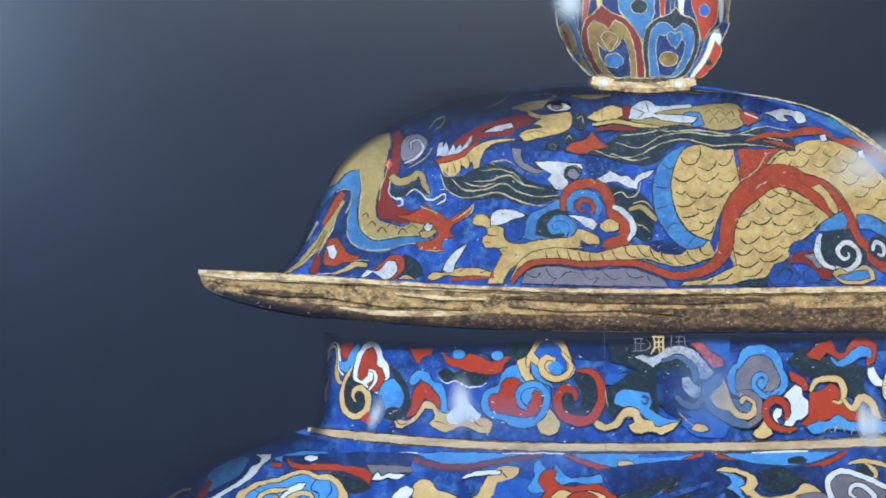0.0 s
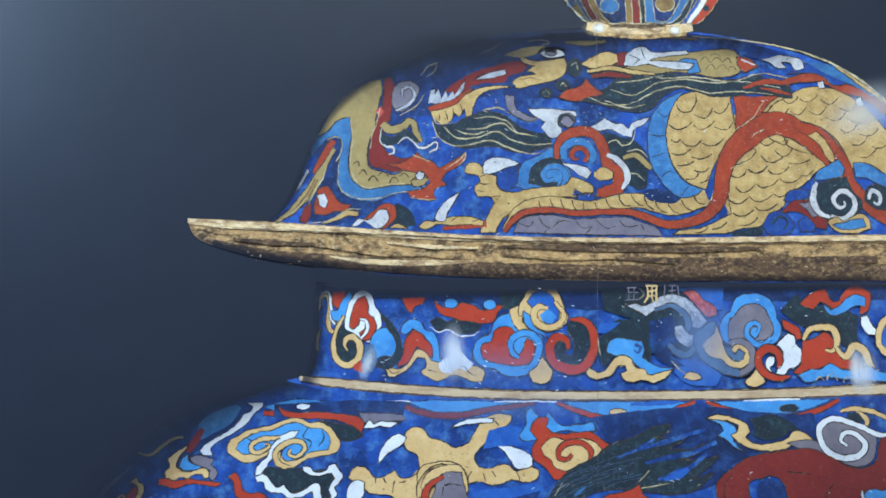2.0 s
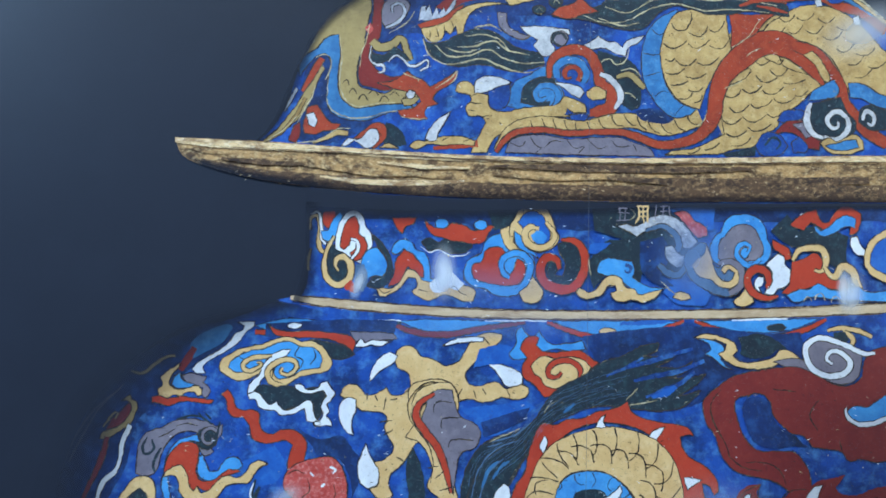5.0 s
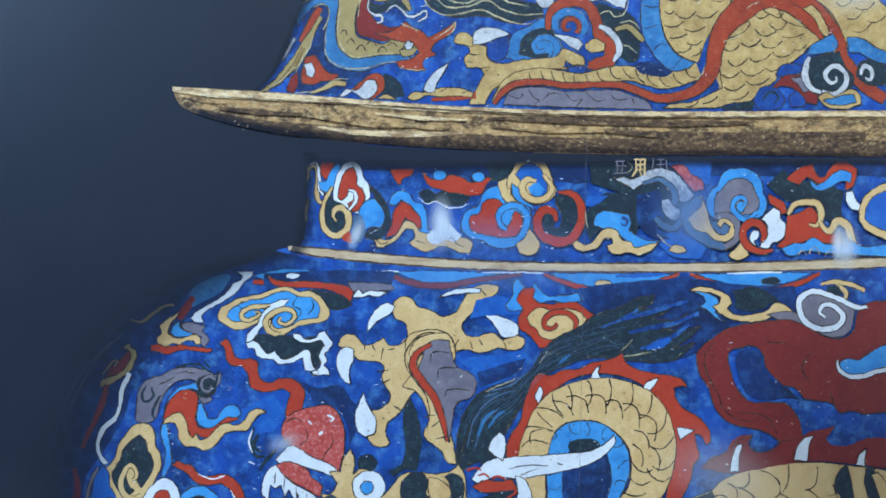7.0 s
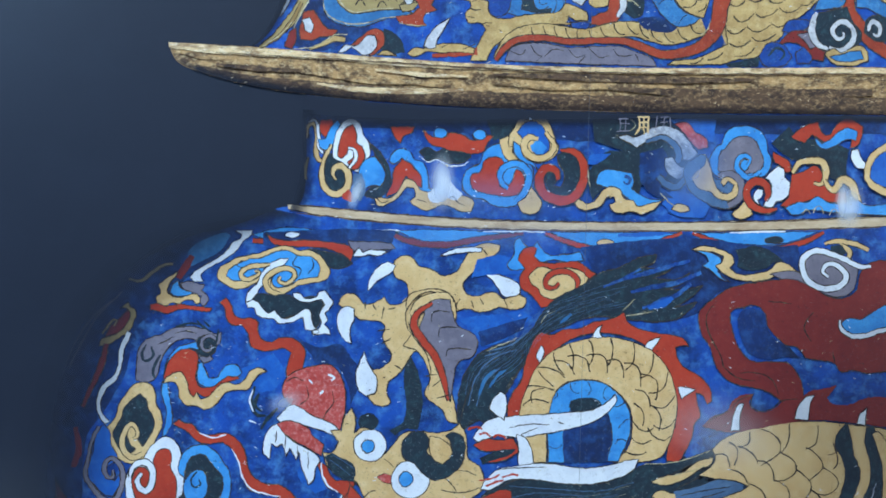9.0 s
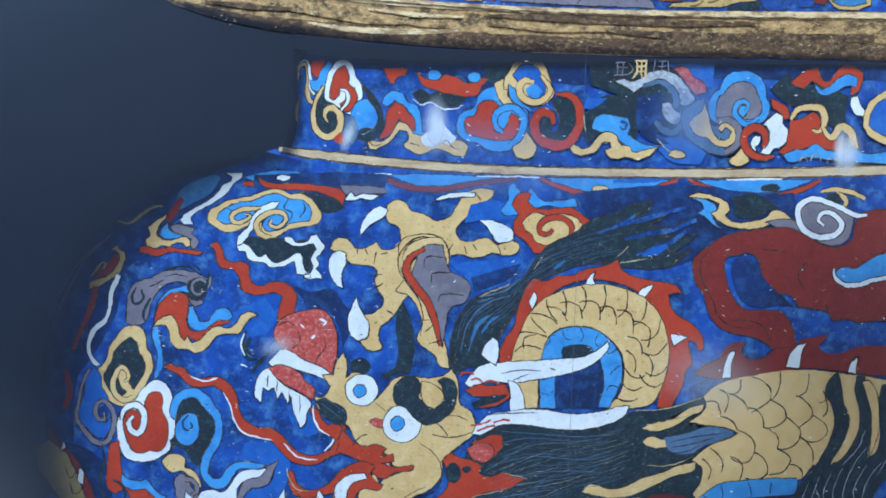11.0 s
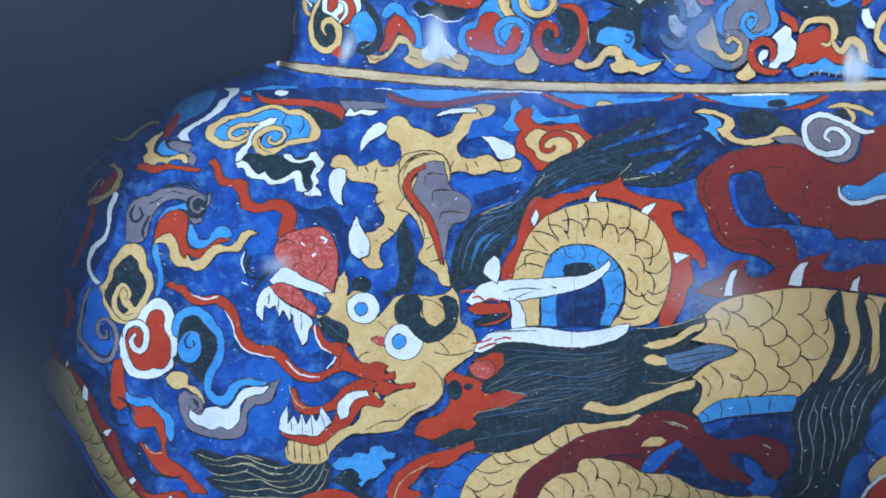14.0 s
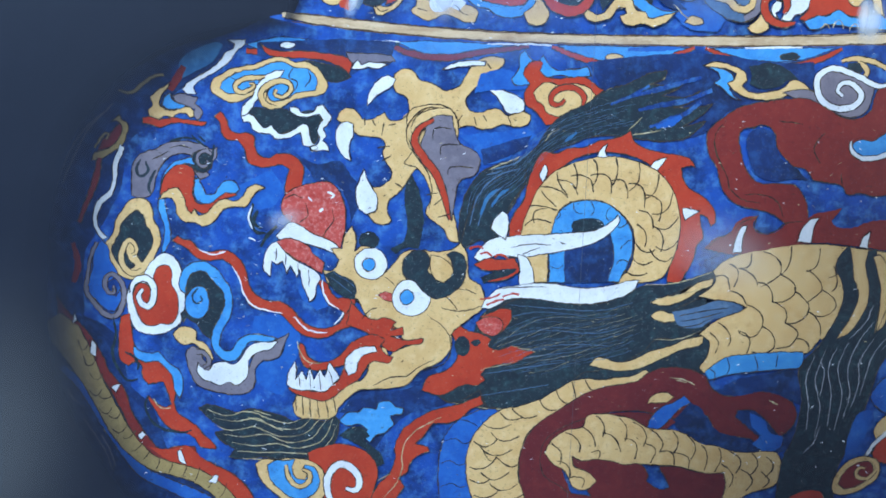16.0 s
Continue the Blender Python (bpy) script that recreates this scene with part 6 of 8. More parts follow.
paint(neck, "ground_patch", "mid_blue", [(469, 1676), (551, 1680), (549, 1643), (522, 1642), (496, 1666)], None)
paint(neck, "ground_patch", "mid_blue", [(484, 1567), (520, 1559), (546, 1542), (536, 1525), (492, 1528), (470, 1545)], None)
paint(neck, "ground_patch", "deep_blue", [(432, 1623), (468, 1632), (481, 1606), (466, 1571), (488, 1554), (457, 1558), (435, 1579)], None)
paint(neck, "ground_patch", "mid_blue", [(355, 1617), (387, 1620), (364, 1604), (349, 1602)], None)
ribbon(neck, "zigzag", "cream", [(-80, 1631, 3.5), (-78, 1649, 5.2), (-69, 1652, 6.1), (-65, 1630, 7.0), (-66, 1611, 7.8), (-58, 1597, 7.0), (-50, 1610, 6.1), (-44, 1623, 4.4)])
ribbon(neck, "zigzag", "white", [(-78, 1654, 3.5), (-68, 1658, 5.3), (-63, 1639, 5.2), (-61, 1616, 5.2), (-55, 1609, 3.5)], w=1.2)
paint(neck, "patch", "red", [(-61, 1659), (-42, 1660), (-41, 1646), (-47, 1634), (-56, 1635), (-61, 1647)])
paint(neck, "patch", "sky", [(-63, 1630), (-52, 1630), (-44, 1648), (-34, 1660), (-29, 1652), (-38, 1626), (-52, 1613), (-60, 1617)])
ribbon(neck, "zigzag", "dull_gold", [(-77, 1602, 3.5), (-81, 1587, 5.2), (-81, 1568, 4.3)], w=1.2)
paint(neck, "swirl_fill", "black", [(-57, 1579), (-56, 1596), (-46, 1609), (-34, 1603), (-22, 1588), (-16, 1571), (-25, 1555), (-43, 1553), (-55, 1560)])
ribbon(neck, "curl", "cream", [(-43, 1622, 4.4), (-53, 1600, 6.1), (-57, 1579, 7.8), (-53, 1560, 9.5), (-38, 1547, 10.4), (-21, 1554, 11.2), (-16, 1571, 11.3), (-22, 1588, 10.4), (-35, 1589, 8.7), (-40, 1577, 6.1), (-35, 1569, 3.5)])
paint(neck, "cloud", "white", [(-40, 1603), (-40, 1626), (-32, 1648), (-22, 1660), (-10, 1662), (1, 1653), (5, 1638), (14, 1627), (16, 1614), (10, 1597), (-2, 1581), (-14, 1586), (-27, 1596)])
paint(neck, "cloud_fill", "red", [(-34, 1606), (-30, 1631), (-22, 1648), (-11, 1654), (-4, 1638), (-5, 1627), (5, 1618), (8, 1604), (-1, 1588), (-11, 1584), (-18, 1596), (-10, 1603), (-9, 1618), (-17, 1620), (-19, 1609), (-27, 1601)])
ribbon(neck, "curl", "white", [(-16, 1588, 3.5), (-6, 1600, 6.1), (-7, 1614, 6.1), (-17, 1618, 4.4)], w=1.2)
paint(neck, "ground_patch", "black", [(14, 1627), (25, 1619), (35, 1608), (45, 1589), (48, 1570), (40, 1551), (25, 1542), (9, 1547), (22, 1563), (36, 1568), (38, 1589), (25, 1606)])
paint(neck, "patch", "sky", [(-1, 1563), (-0, 1584), (9, 1601), (23, 1606), (34, 1593), (40, 1576), (33, 1561), (18, 1561), (7, 1553)])
paint(neck, "patch", "red", [(-25, 1547), (-15, 1556), (-10, 1545), (-11, 1535), (-23, 1541)], None)
paint(neck, "patch", "slate", [(-9, 1579), (4, 1580), (11, 1554), (3, 1537), (-8, 1544)], None)
paint(neck, "cloud_edge", "sky", [(44, 1599), (51, 1613), (64, 1620), (77, 1614), (84, 1603), (97, 1599), (104, 1582), (106, 1560), (113, 1558), (105, 1552), (92, 1556), (91, 1581), (79, 1591), (64, 1605), (51, 1596)])
paint(neck, "cloud_fill", "red", [(42, 1545), (50, 1568), (53, 1589), (64, 1603), (78, 1597), (85, 1588), (94, 1577), (96, 1560), (83, 1566), (71, 1578), (65, 1565), (61, 1555)])
paint(neck, "wave", "cream", [(23, 1542), (31, 1544), (46, 1543), (57, 1551), (65, 1564), (71, 1574), (82, 1571), (94, 1557), (105, 1554), (113, 1558), (139, 1552), (166, 1549), (176, 1540), (173, 1527), (157, 1525), (144, 1531), (127, 1535), (114, 1529), (101, 1526), (83, 1534), (77, 1540), (86, 1549), (83, 1560), (71, 1559), (61, 1545), (46, 1536), (38, 1531), (29, 1532)])
paint(neck, "wave", "white", [(105, 1552), (117, 1563), (129, 1569), (134, 1582), (141, 1569), (150, 1561), (159, 1553), (148, 1541), (133, 1546), (121, 1538), (109, 1541)], None)
stroke(neck, [(138, 1546), (145, 1548), (150, 1540), (162, 1535)], 1.2, "wire_dark")
stroke(neck, [(27, 1542), (37, 1536), (46, 1540)], 1.2, "wire_dark")
stroke(neck, [(87, 1543), (101, 1539)], 1.2, "wire_dark")
paint(neck, "patch", "red", [(46, 1652), (83, 1653), (78, 1643), (66, 1638), (61, 1628), (52, 1637)])
paint(neck, "cloud_back", "black", [(90, 1616), (103, 1623), (117, 1616), (130, 1623), (147, 1621), (165, 1617), (170, 1610), (156, 1600), (134, 1599), (119, 1606), (104, 1600)])
paint(neck, "cloud_back", "red", [(96, 1651), (107, 1640), (122, 1637), (138, 1646), (156, 1643), (173, 1635), (195, 1644), (204, 1642), (196, 1634), (187, 1618), (167, 1614), (152, 1617), (138, 1618), (123, 1623), (108, 1627), (99, 1638)])
paint(neck, "patch", "sky", [(133, 1644), (131, 1640), (126, 1637), (119, 1637), (114, 1639), (112, 1644), (114, 1649), (119, 1652), (125, 1652), (131, 1649)])
paint(neck, "patch", "sky", [(192, 1644), (190, 1639), (185, 1636), (179, 1636), (174, 1639), (172, 1644), (174, 1648), (179, 1651), (185, 1651), (190, 1649)])
stroke(neck, [(90, 1609), (104, 1600), (119, 1604), (134, 1596), (156, 1596), (167, 1603)], 1.4, "white")
paint(neck, "patch", "blue", [(72, 1633), (90, 1637), (93, 1620), (82, 1611), (70, 1620)], None)
paint(neck, "cloud_edge", "cream", [(214, 1625), (213, 1637), (225, 1643), (234, 1636), (234, 1619), (246, 1606), (240, 1600), (227, 1601), (218, 1611)])
paint(neck, "cloud", "sky", [(157, 1570), (162, 1587), (176, 1596), (184, 1600), (190, 1618), (202, 1628), (214, 1631), (220, 1614), (231, 1603), (244, 1602), (258, 1603), (266, 1593), (264, 1574), (258, 1554), (245, 1540), (227, 1534), (205, 1536), (192, 1545), (173, 1549), (161, 1557)])
paint(neck, "cloud_fill", "red", [(170, 1570), (172, 1583), (185, 1588), (190, 1604), (202, 1611), (216, 1608), (223, 1599), (214, 1584), (215, 1568), (225, 1562), (234, 1575), (240, 1593), (251, 1586), (252, 1567), (240, 1553), (214, 1551), (187, 1556), (174, 1561)])
ribbon(neck, "curl", "sky", [(229, 1563, 6.1), (218, 1572, 8.7), (216, 1587, 9.6), (228, 1599, 10.5), (246, 1600, 10.5), (260, 1585, 11.4), (255, 1560, 11.4), (240, 1543, 8.7)])
paint(neck, "cloud", "cream", [(228, 1627), (227, 1640), (234, 1654), (244, 1671), (264, 1679), (284, 1672), (293, 1657), (299, 1642), (305, 1627), (298, 1613), (280, 1604), (262, 1605), (249, 1615), (246, 1629)])
paint(neck, "cloud_fill", "mid_blue", [(240, 1649), (251, 1663), (267, 1667), (280, 1659), (287, 1644), (291, 1629), (284, 1616), (271, 1612), (264, 1624), (275, 1633), (267, 1644), (251, 1636)])
ribbon(neck, "curl", "cream", [(285, 1650, 5.3), (298, 1629, 8.8), (285, 1613, 10.6), (264, 1612, 11.4), (251, 1628, 11.5), (259, 1642, 9.7), (273, 1640, 7.1)], w=1.3)
paint(neck, "curl", "sky", [(260, 1630), (275, 1637), (287, 1628), (280, 1618), (267, 1619)], None)
paint(neck, "cloud_fill", "sky", [(234, 1636), (244, 1628), (251, 1612), (267, 1602), (273, 1593), (262, 1600), (249, 1605), (237, 1617)])
paint(neck, "cloud_foot", "cream", [(243, 1540), (258, 1554), (264, 1566), (275, 1552), (281, 1540), (271, 1526), (253, 1526)])
paint(neck, "swirl_fill", "black", [(302, 1616), (320, 1625), (338, 1608), (340, 1582), (333, 1556), (306, 1553), (289, 1566), (287, 1585), (299, 1594), (304, 1578), (297, 1568), (311, 1567), (315, 1586), (306, 1603)])
ribbon(neck, "curl", "red", [(307, 1624, 4.4), (331, 1621, 10.6), (345, 1599, 13.2), (343, 1573, 14.1), (328, 1551, 14.9), (304, 1547, 14.9), (281, 1559, 14.9), (276, 1581, 14.0), (285, 1595, 13.2), (301, 1592, 10.5), (306, 1578, 7.0)])
paint(neck, "wave_back", "sky", [(364, 1574), (369, 1590), (382, 1597), (404, 1594), (420, 1592), (424, 1577), (420, 1568), (435, 1558), (452, 1552), (475, 1552), (457, 1545), (434, 1540), (421, 1549), (408, 1557), (395, 1568), (382, 1568)])
ribbon(neck, "curl", "blue", [(409, 1587, 2.6), (418, 1582, 3.5), (413, 1574, 2.6), (408, 1579, 1.8)], w=1)
paint(neck, "wave", "cream", [(331, 1543), (337, 1550), (350, 1543), (364, 1548), (375, 1563), (388, 1570), (402, 1565), (411, 1551), (423, 1549), (432, 1540), (448, 1545), (470, 1550), (456, 1536), (438, 1528), (421, 1532), (403, 1529), (390, 1534), (387, 1542), (396, 1546), (393, 1554), (381, 1552), (372, 1539), (354, 1533), (340, 1534)])
paint(neck, "wave_foot", "cream", [(485, 1537), (494, 1546), (510, 1542), (514, 1536), (501, 1533)])
stroke(neck, [(466, 1562), (479, 1550), (492, 1541)], 1.3, "wire_light")
stroke(neck, [(351, 1595), (355, 1569)], 1.3, "wire_light")
stroke(neck, [(415, 1675), (424, 1665), (414, 1656)], 1.3, "wire_light")
paint(neck, "wave", "pale", [(396, 1646), (410, 1650), (423, 1647), (437, 1653), (451, 1663), (473, 1666), (491, 1661), (504, 1649), (515, 1637), (524, 1624), (512, 1614), (499, 1617), (490, 1633), (479, 1646), (459, 1650), (441, 1640), (427, 1630), (414, 1638)])
paint(neck, "patch", "pink", [(485, 1670), (505, 1672), (519, 1658), (536, 1649), (540, 1635), (524, 1632), (511, 1644), (500, 1657)])
ribbon(neck, "curl", "slate", [(441, 1640, 5.3), (468, 1648, 8.9), (490, 1633, 10.7), (493, 1615, 10.6), (481, 1606, 7.1)])
paint(neck, "curl", "pale", [(472, 1616), (484, 1619), (492, 1608), (503, 1602), (501, 1589), (489, 1585), (478, 1593), (472, 1604)])
ribbon(neck, "curl", "slate", [(462, 1588, 8.8), (475, 1576, 12.4), (493, 1573, 10.6), (506, 1589, 8.8)])
paint(neck, "cloud", "sky", [(546, 1599), (545, 1621), (554, 1636), (563, 1643), (568, 1659), (582, 1668), (605, 1670), (623, 1662), (633, 1649), (636, 1631), (643, 1618), (638, 1600), (624, 1590), (606, 1591), (584, 1586), (557, 1590)])
paint(neck, "cloud_fill", "grey", [(557, 1599), (558, 1621), (567, 1634), (582, 1650), (600, 1654), (615, 1648), (624, 1631), (630, 1616), (622, 1600), (602, 1595), (593, 1608), (598, 1619), (607, 1616), (602, 1600), (575, 1592)])
ribbon(neck, "curl", "sky", [(624, 1600, 6.2), (611, 1589, 8.0), (595, 1595, 8.9), (586, 1610, 8.9), (596, 1624, 8.0), (608, 1619, 6.2), (604, 1609, 4.4)], w=1.2)
paint(neck, "swirl_fill", "slate", [(503, 1598), (517, 1614), (529, 1625), (540, 1620), (543, 1599), (556, 1586), (584, 1591), (597, 1580), (599, 1560), (586, 1543), (564, 1540), (542, 1547), (521, 1559), (507, 1576)])
paint(neck, "curl", "cream", [(515, 1585), (523, 1598), (535, 1607), (538, 1620), (544, 1607), (549, 1590), (556, 1573), (566, 1564), (578, 1566), (583, 1578), (574, 1583), (567, 1575), (561, 1580), (567, 1589), (582, 1591), (592, 1580), (592, 1565), (578, 1554), (560, 1555), (545, 1566), (527, 1570)])
ribbon(neck, "curl", "grey", [(557, 1592, 7.1), (579, 1594, 10.7), (594, 1580, 11.5), (593, 1558, 10.6), (575, 1545, 9.7)], w=1.2)
paint(neck, "cloud_foot", "cream", [(581, 1532), (595, 1546), (602, 1554), (611, 1543), (615, 1532), (601, 1525), (588, 1526)])
paint(neck, "cloud_fill", "red", [(644, 1631), (656, 1625), (671, 1617), (675, 1601), (666, 1599), (655, 1611), (647, 1616)])
paint(neck, "cloud", "white", [(633, 1590), (643, 1600), (653, 1609), (664, 1603), (665, 1592), (674, 1582), (673, 1568), (664, 1557), (652, 1553), (645, 1544), (631, 1546), (636, 1557), (644, 1573), (640, 1585)])
ribbon(neck, "curl", "red", [(654, 1542, 4.4), (631, 1539, 10.6), (611, 1549, 12.4), (604, 1569, 12.4), (616, 1584, 13.3), (632, 1581, 12.4), (639, 1566, 10.6), (635, 1555, 5.3)])
paint(neck, "curl", "white", [(615, 1561), (621, 1572), (630, 1572), (629, 1561), (622, 1555), (627, 1546), (618, 1552)])
paint(neck, "cloud_fill", "red", [(659, 1547), (671, 1562), (674, 1582), (676, 1597), (693, 1601), (712, 1611), (725, 1602), (729, 1589), (742, 1574), (764, 1570), (768, 1555), (740, 1554), (718, 1560), (695, 1553), (676, 1545)])
ribbon(neck, "wave", "cream", [(677, 1599, 6.2), (689, 1615, 9.8), (708, 1619, 10.7), (726, 1616, 11.6), (731, 1598, 10.7), (725, 1583, 7.1), (712, 1584, 4.5)])
ribbon(neck, "wave", "cream", [(729, 1589, 5.3), (744, 1574, 10.7), (758, 1590, 13.4), (774, 1584, 14.3), (780, 1568, 11.6), (790, 1553, 4.4)])
paint(neck, "wave_back", "sky", [(667, 1544), (686, 1553), (704, 1554), (718, 1563), (736, 1554), (754, 1552), (782, 1559), (798, 1551), (845, 1556), (844, 1536), (771, 1537), (735, 1539), (708, 1541), (680, 1533)])
arcs(neck, "wave_line", "wire_light", 1.3, [[(694, 1534), (701, 1541), (708, 1534)], [(713, 1536), (721, 1548), (729, 1536)], [(739, 1534), (746, 1543), (753, 1536)]])
paint(neck, "wave", "red", [(673, 1656), (687, 1668), (702, 1677), (716, 1680), (724, 1662), (735, 1660), (748, 1678), (762, 1690), (780, 1681), (789, 1673), (783, 1647), (769, 1640), (775, 1665), (761, 1672), (747, 1660), (732, 1646), (719, 1653), (707, 1659), (695, 1646), (682, 1650)])
paint(neck, "wave_back", "sky", [(710, 1657), (723, 1646), (737, 1654), (750, 1666), (766, 1672), (780, 1667), (779, 1652), (765, 1654), (751, 1647), (732, 1638), (718, 1642)])
paint(neck, "patch", "white", [(770, 1637), (782, 1640), (790, 1623), (802, 1614), (796, 1609), (780, 1610), (772, 1621)])
paint(neck, "cloud_edge", "cream", [(793, 1599), (801, 1630), (824, 1648), (853, 1658), (846, 1560), (806, 1577)])
paint(neck, "cloud_fill", "mid_blue", [(803, 1599), (810, 1623), (828, 1638), (852, 1644), (847, 1574), (813, 1586)])

# ---- lid: far-side loop and flames ----
paint(lid, "ground_patch", "deep_blue", [(-105, 1805), (-75, 1934), (-23, 1992), (31, 2018), (104, 2054), (197, 2072), (290, 2080), (384, 2079), (393, 2016), (299, 1979), (197, 1973), (124, 1941), (51, 1938), (16, 1909), (11, 1790), (-68, 1761), (-104, 1769)], None)
paint(lid, "ground_patch", "black", [(33, 1800), (46, 1796), (60, 1783), (65, 1765), (38, 1762), (27, 1773)], None)
paint(lid, "ground_patch", "black", [(364, 1925), (393, 1916), (408, 1914), (428, 1894), (432, 1838), (418, 1829), (395, 1847), (391, 1874), (363, 1892)], None)
ribbon(lid, "edge_wave", "pale", [(-124, 1812, 2.7), (-114, 1830, 5.4), (-105, 1849, 4.5)])
paint(lid, "loop_lining", "steel", [(-101, 1867), (-103, 1880), (-95, 1899), (-82, 1914), (-61, 1931), (-43, 1937), (-40, 1908), (-43, 1862), (-40, 1842), (-30, 1829), (-12, 1820), (18, 1826), (45, 1829), (77, 1825), (81, 1816), (54, 1819), (30, 1812), (3, 1802), (-21, 1802), (-43, 1807), (-54, 1816), (-59, 1836), (-58, 1861), (-54, 1891), (-63, 1905), (-76, 1900), (-88, 1886)])
ribbon(lid, "edge_wave", "dull_gold", [(-153, 1765, 4.4), (-131, 1780, 9.8), (-109, 1804, 15.1), (-94, 1827, 15.2), (-84, 1849, 11.6), (-75, 1869, 9.9), (-66, 1883, 7.2)])
ribbon(lid, "edge_wave", "brown", [(-139, 1770, 2.7), (-118, 1789, 5.3), (-101, 1814, 6.2), (-91, 1835, 4.5)], w=1)
ribbon(lid, "edge_wave", "lid_red", [(-97, 1844, 5.4), (-87, 1862, 9.0), (-77, 1881, 11.7), (-67, 1896, 9.0)])
stroke(lid, [(-77, 1897), (-65, 1903), (-54, 1896), (-55, 1878), (-62, 1863)], 1.6, "wire_light")
stroke(lid, [(-105, 1789), (-93, 1815), (-82, 1835), (-77, 1857)], 1.6, "wire_light")
stroke(lid, [(-148, 1767), (-122, 1785), (-104, 1805)], 1.6, "wire_light")
paint(lid, "loop", "dull_gold", [(-92, 1903), (-84, 1920), (-75, 1939), (-60, 1962), (-41, 1979), (-18, 1992), (4, 2000), (7, 1982), (3, 1963), (-1, 1940), (-4, 1918), (-12, 1895), (-14, 1872), (-9, 1855), (9, 1849), (31, 1845), (49, 1855), (67, 1849), (85, 1843), (76, 1832), (45, 1829), (18, 1826), (-13, 1820), (-30, 1829), (-40, 1842), (-42, 1871), (-40, 1908), (-43, 1935), (-62, 1929), (-76, 1912)])
paint(lid, "crest", "dark_red", [(10, 2000), (21, 2003), (26, 1985), (23, 1961), (21, 1936), (11, 1918), (7, 1898), (13, 1886), (22, 1878), (40, 1871), (58, 1873), (73, 1865), (79, 1855), (55, 1857), (31, 1849), (10, 1853), (-7, 1858), (-12, 1872), (-9, 1899), (-1, 1927), (6, 1951), (9, 1975)])
paint(lid, "crest_spike", "pink", [(-3, 1946), (5, 1954), (10, 1945), (4, 1937)], None)
arcs(lid, "scale_pattern", "wire_dark", 1.6, [[(-36, 1857), (-29, 1864), (-26, 1855)], [(-25, 1844), (-18, 1851), (-13, 1842)], [(-10, 1833), (-4, 1841), (4, 1833)], [(5, 1843), (12, 1848), (20, 1841)], [(22, 1832), (29, 1840), (36, 1834)], [(38, 1842), (45, 1848), (52, 1841)], [(56, 1833), (63, 1841), (70, 1836)]])
stroke(lid, [(-42, 1935), (-38, 1898), (-40, 1857), (-31, 1834), (-12, 1822), (18, 1829), (47, 1831)], 1.6, "wire_light")
stroke(lid, [(-58, 1857), (-59, 1832), (-48, 1814), (-21, 1805), (10, 1808), (32, 1816), (59, 1819)], 1.6, "wire_light")
stroke(lid, [(4, 1951), (1, 1932), (-7, 1909), (-10, 1885)], 1.6, "wire_light")
stroke(lid, [(-75, 1934), (-84, 1917), (-94, 1900)], 1.6, "wire_light")
paint(lid, "cloud", "grey", [(26, 1952), (22, 1973), (28, 1990), (43, 1996), (57, 1995), (66, 1986), (62, 1971), (51, 1957), (38, 1947)])
ribbon(lid, "curl", "pale", [(29, 1949, 3.6), (46, 1957, 5.5), (58, 1972, 5.5), (53, 1986, 5.5), (40, 1984, 4.6), (39, 1972, 3.7)], w=1)
stroke(lid, [(35, 1940), (51, 1950), (65, 1961), (73, 1975)], 1.4, "wire_light")
stroke(lid, [(68, 2007), (79, 2022), (93, 2029), (88, 2013), (77, 2005)], 1.4, "wire_light")
ribbon(lid, "step_motif", "dull_gold", [(8, 1926, 12.7), (21, 1917, 14.5), (39, 1921, 13.6), (53, 1931, 10.9), (61, 1916, 10.9), (68, 1897, 11.8)])
paint(lid, "step_motif", "black", [(7, 1909), (27, 1905), (43, 1918), (59, 1909), (69, 1897), (60, 1898), (48, 1906), (31, 1896), (16, 1890), (8, 1893)])
ribbon(lid, "wave", "lid_white", [(7, 1918, 2.7), (6, 1898, 2.7), (17, 1889, 4.5), (26, 1889, 4.5), (28, 1880, 3.6), (20, 1877, 2.7)], w=1)
ribbon(lid, "wave", "lid_white", [(34, 1895, 2.7), (46, 1905, 3.6), (57, 1899, 3.6), (69, 1889, 4.5), (83, 1892, 3.6), (94, 1899, 3.6), (95, 1889, 3.6), (84, 1883, 2.7)], w=1)
paint(lid, "flame", "lid_red", [(17, 1861), (44, 1866), (64, 1881), (76, 1872), (87, 1868), (100, 1857), (118, 1868), (140, 1883), (142, 1878), (131, 1862), (110, 1849), (104, 1838), (113, 1831), (96, 1825), (92, 1814), (97, 1806), (73, 1805), (56, 1811), (50, 1819), (74, 1824), (86, 1834), (81, 1843), (64, 1848), (43, 1853)])
stroke(lid, [(57, 1878), (71, 1872), (85, 1867)], 1.6, "wire_light")
stroke(lid, [(108, 1855), (127, 1868), (142, 1884), (140, 1874), (129, 1861)], 1.6, "wire_light")
stroke(lid, [(55, 1810), (74, 1806), (96, 1807)], 1.6, "wire_light")
paint(lid, "loop_tip", "dull_gold", [(56, 1835), (72, 1841), (84, 1840), (77, 1830), (61, 1826)])
paint(lid, "loop_tip", "lid_white", [(62, 1844), (68, 1852), (77, 1849), (74, 1840), (66, 1838)])
paint(lid, "cloud_edge", "lid_red", [(-88, 1819), (-73, 1824), (-65, 1811), (-54, 1798), (-37, 1794), (-43, 1786), (-64, 1783), (-73, 1778), (-91, 1778), (-94, 1791), (-90, 1806)])
paint(lid, "cloud", "lid_white", [(-91, 1808), (-79, 1812), (-73, 1801), (-76, 1789), (-85, 1792), (-87, 1802)], w=1.2)
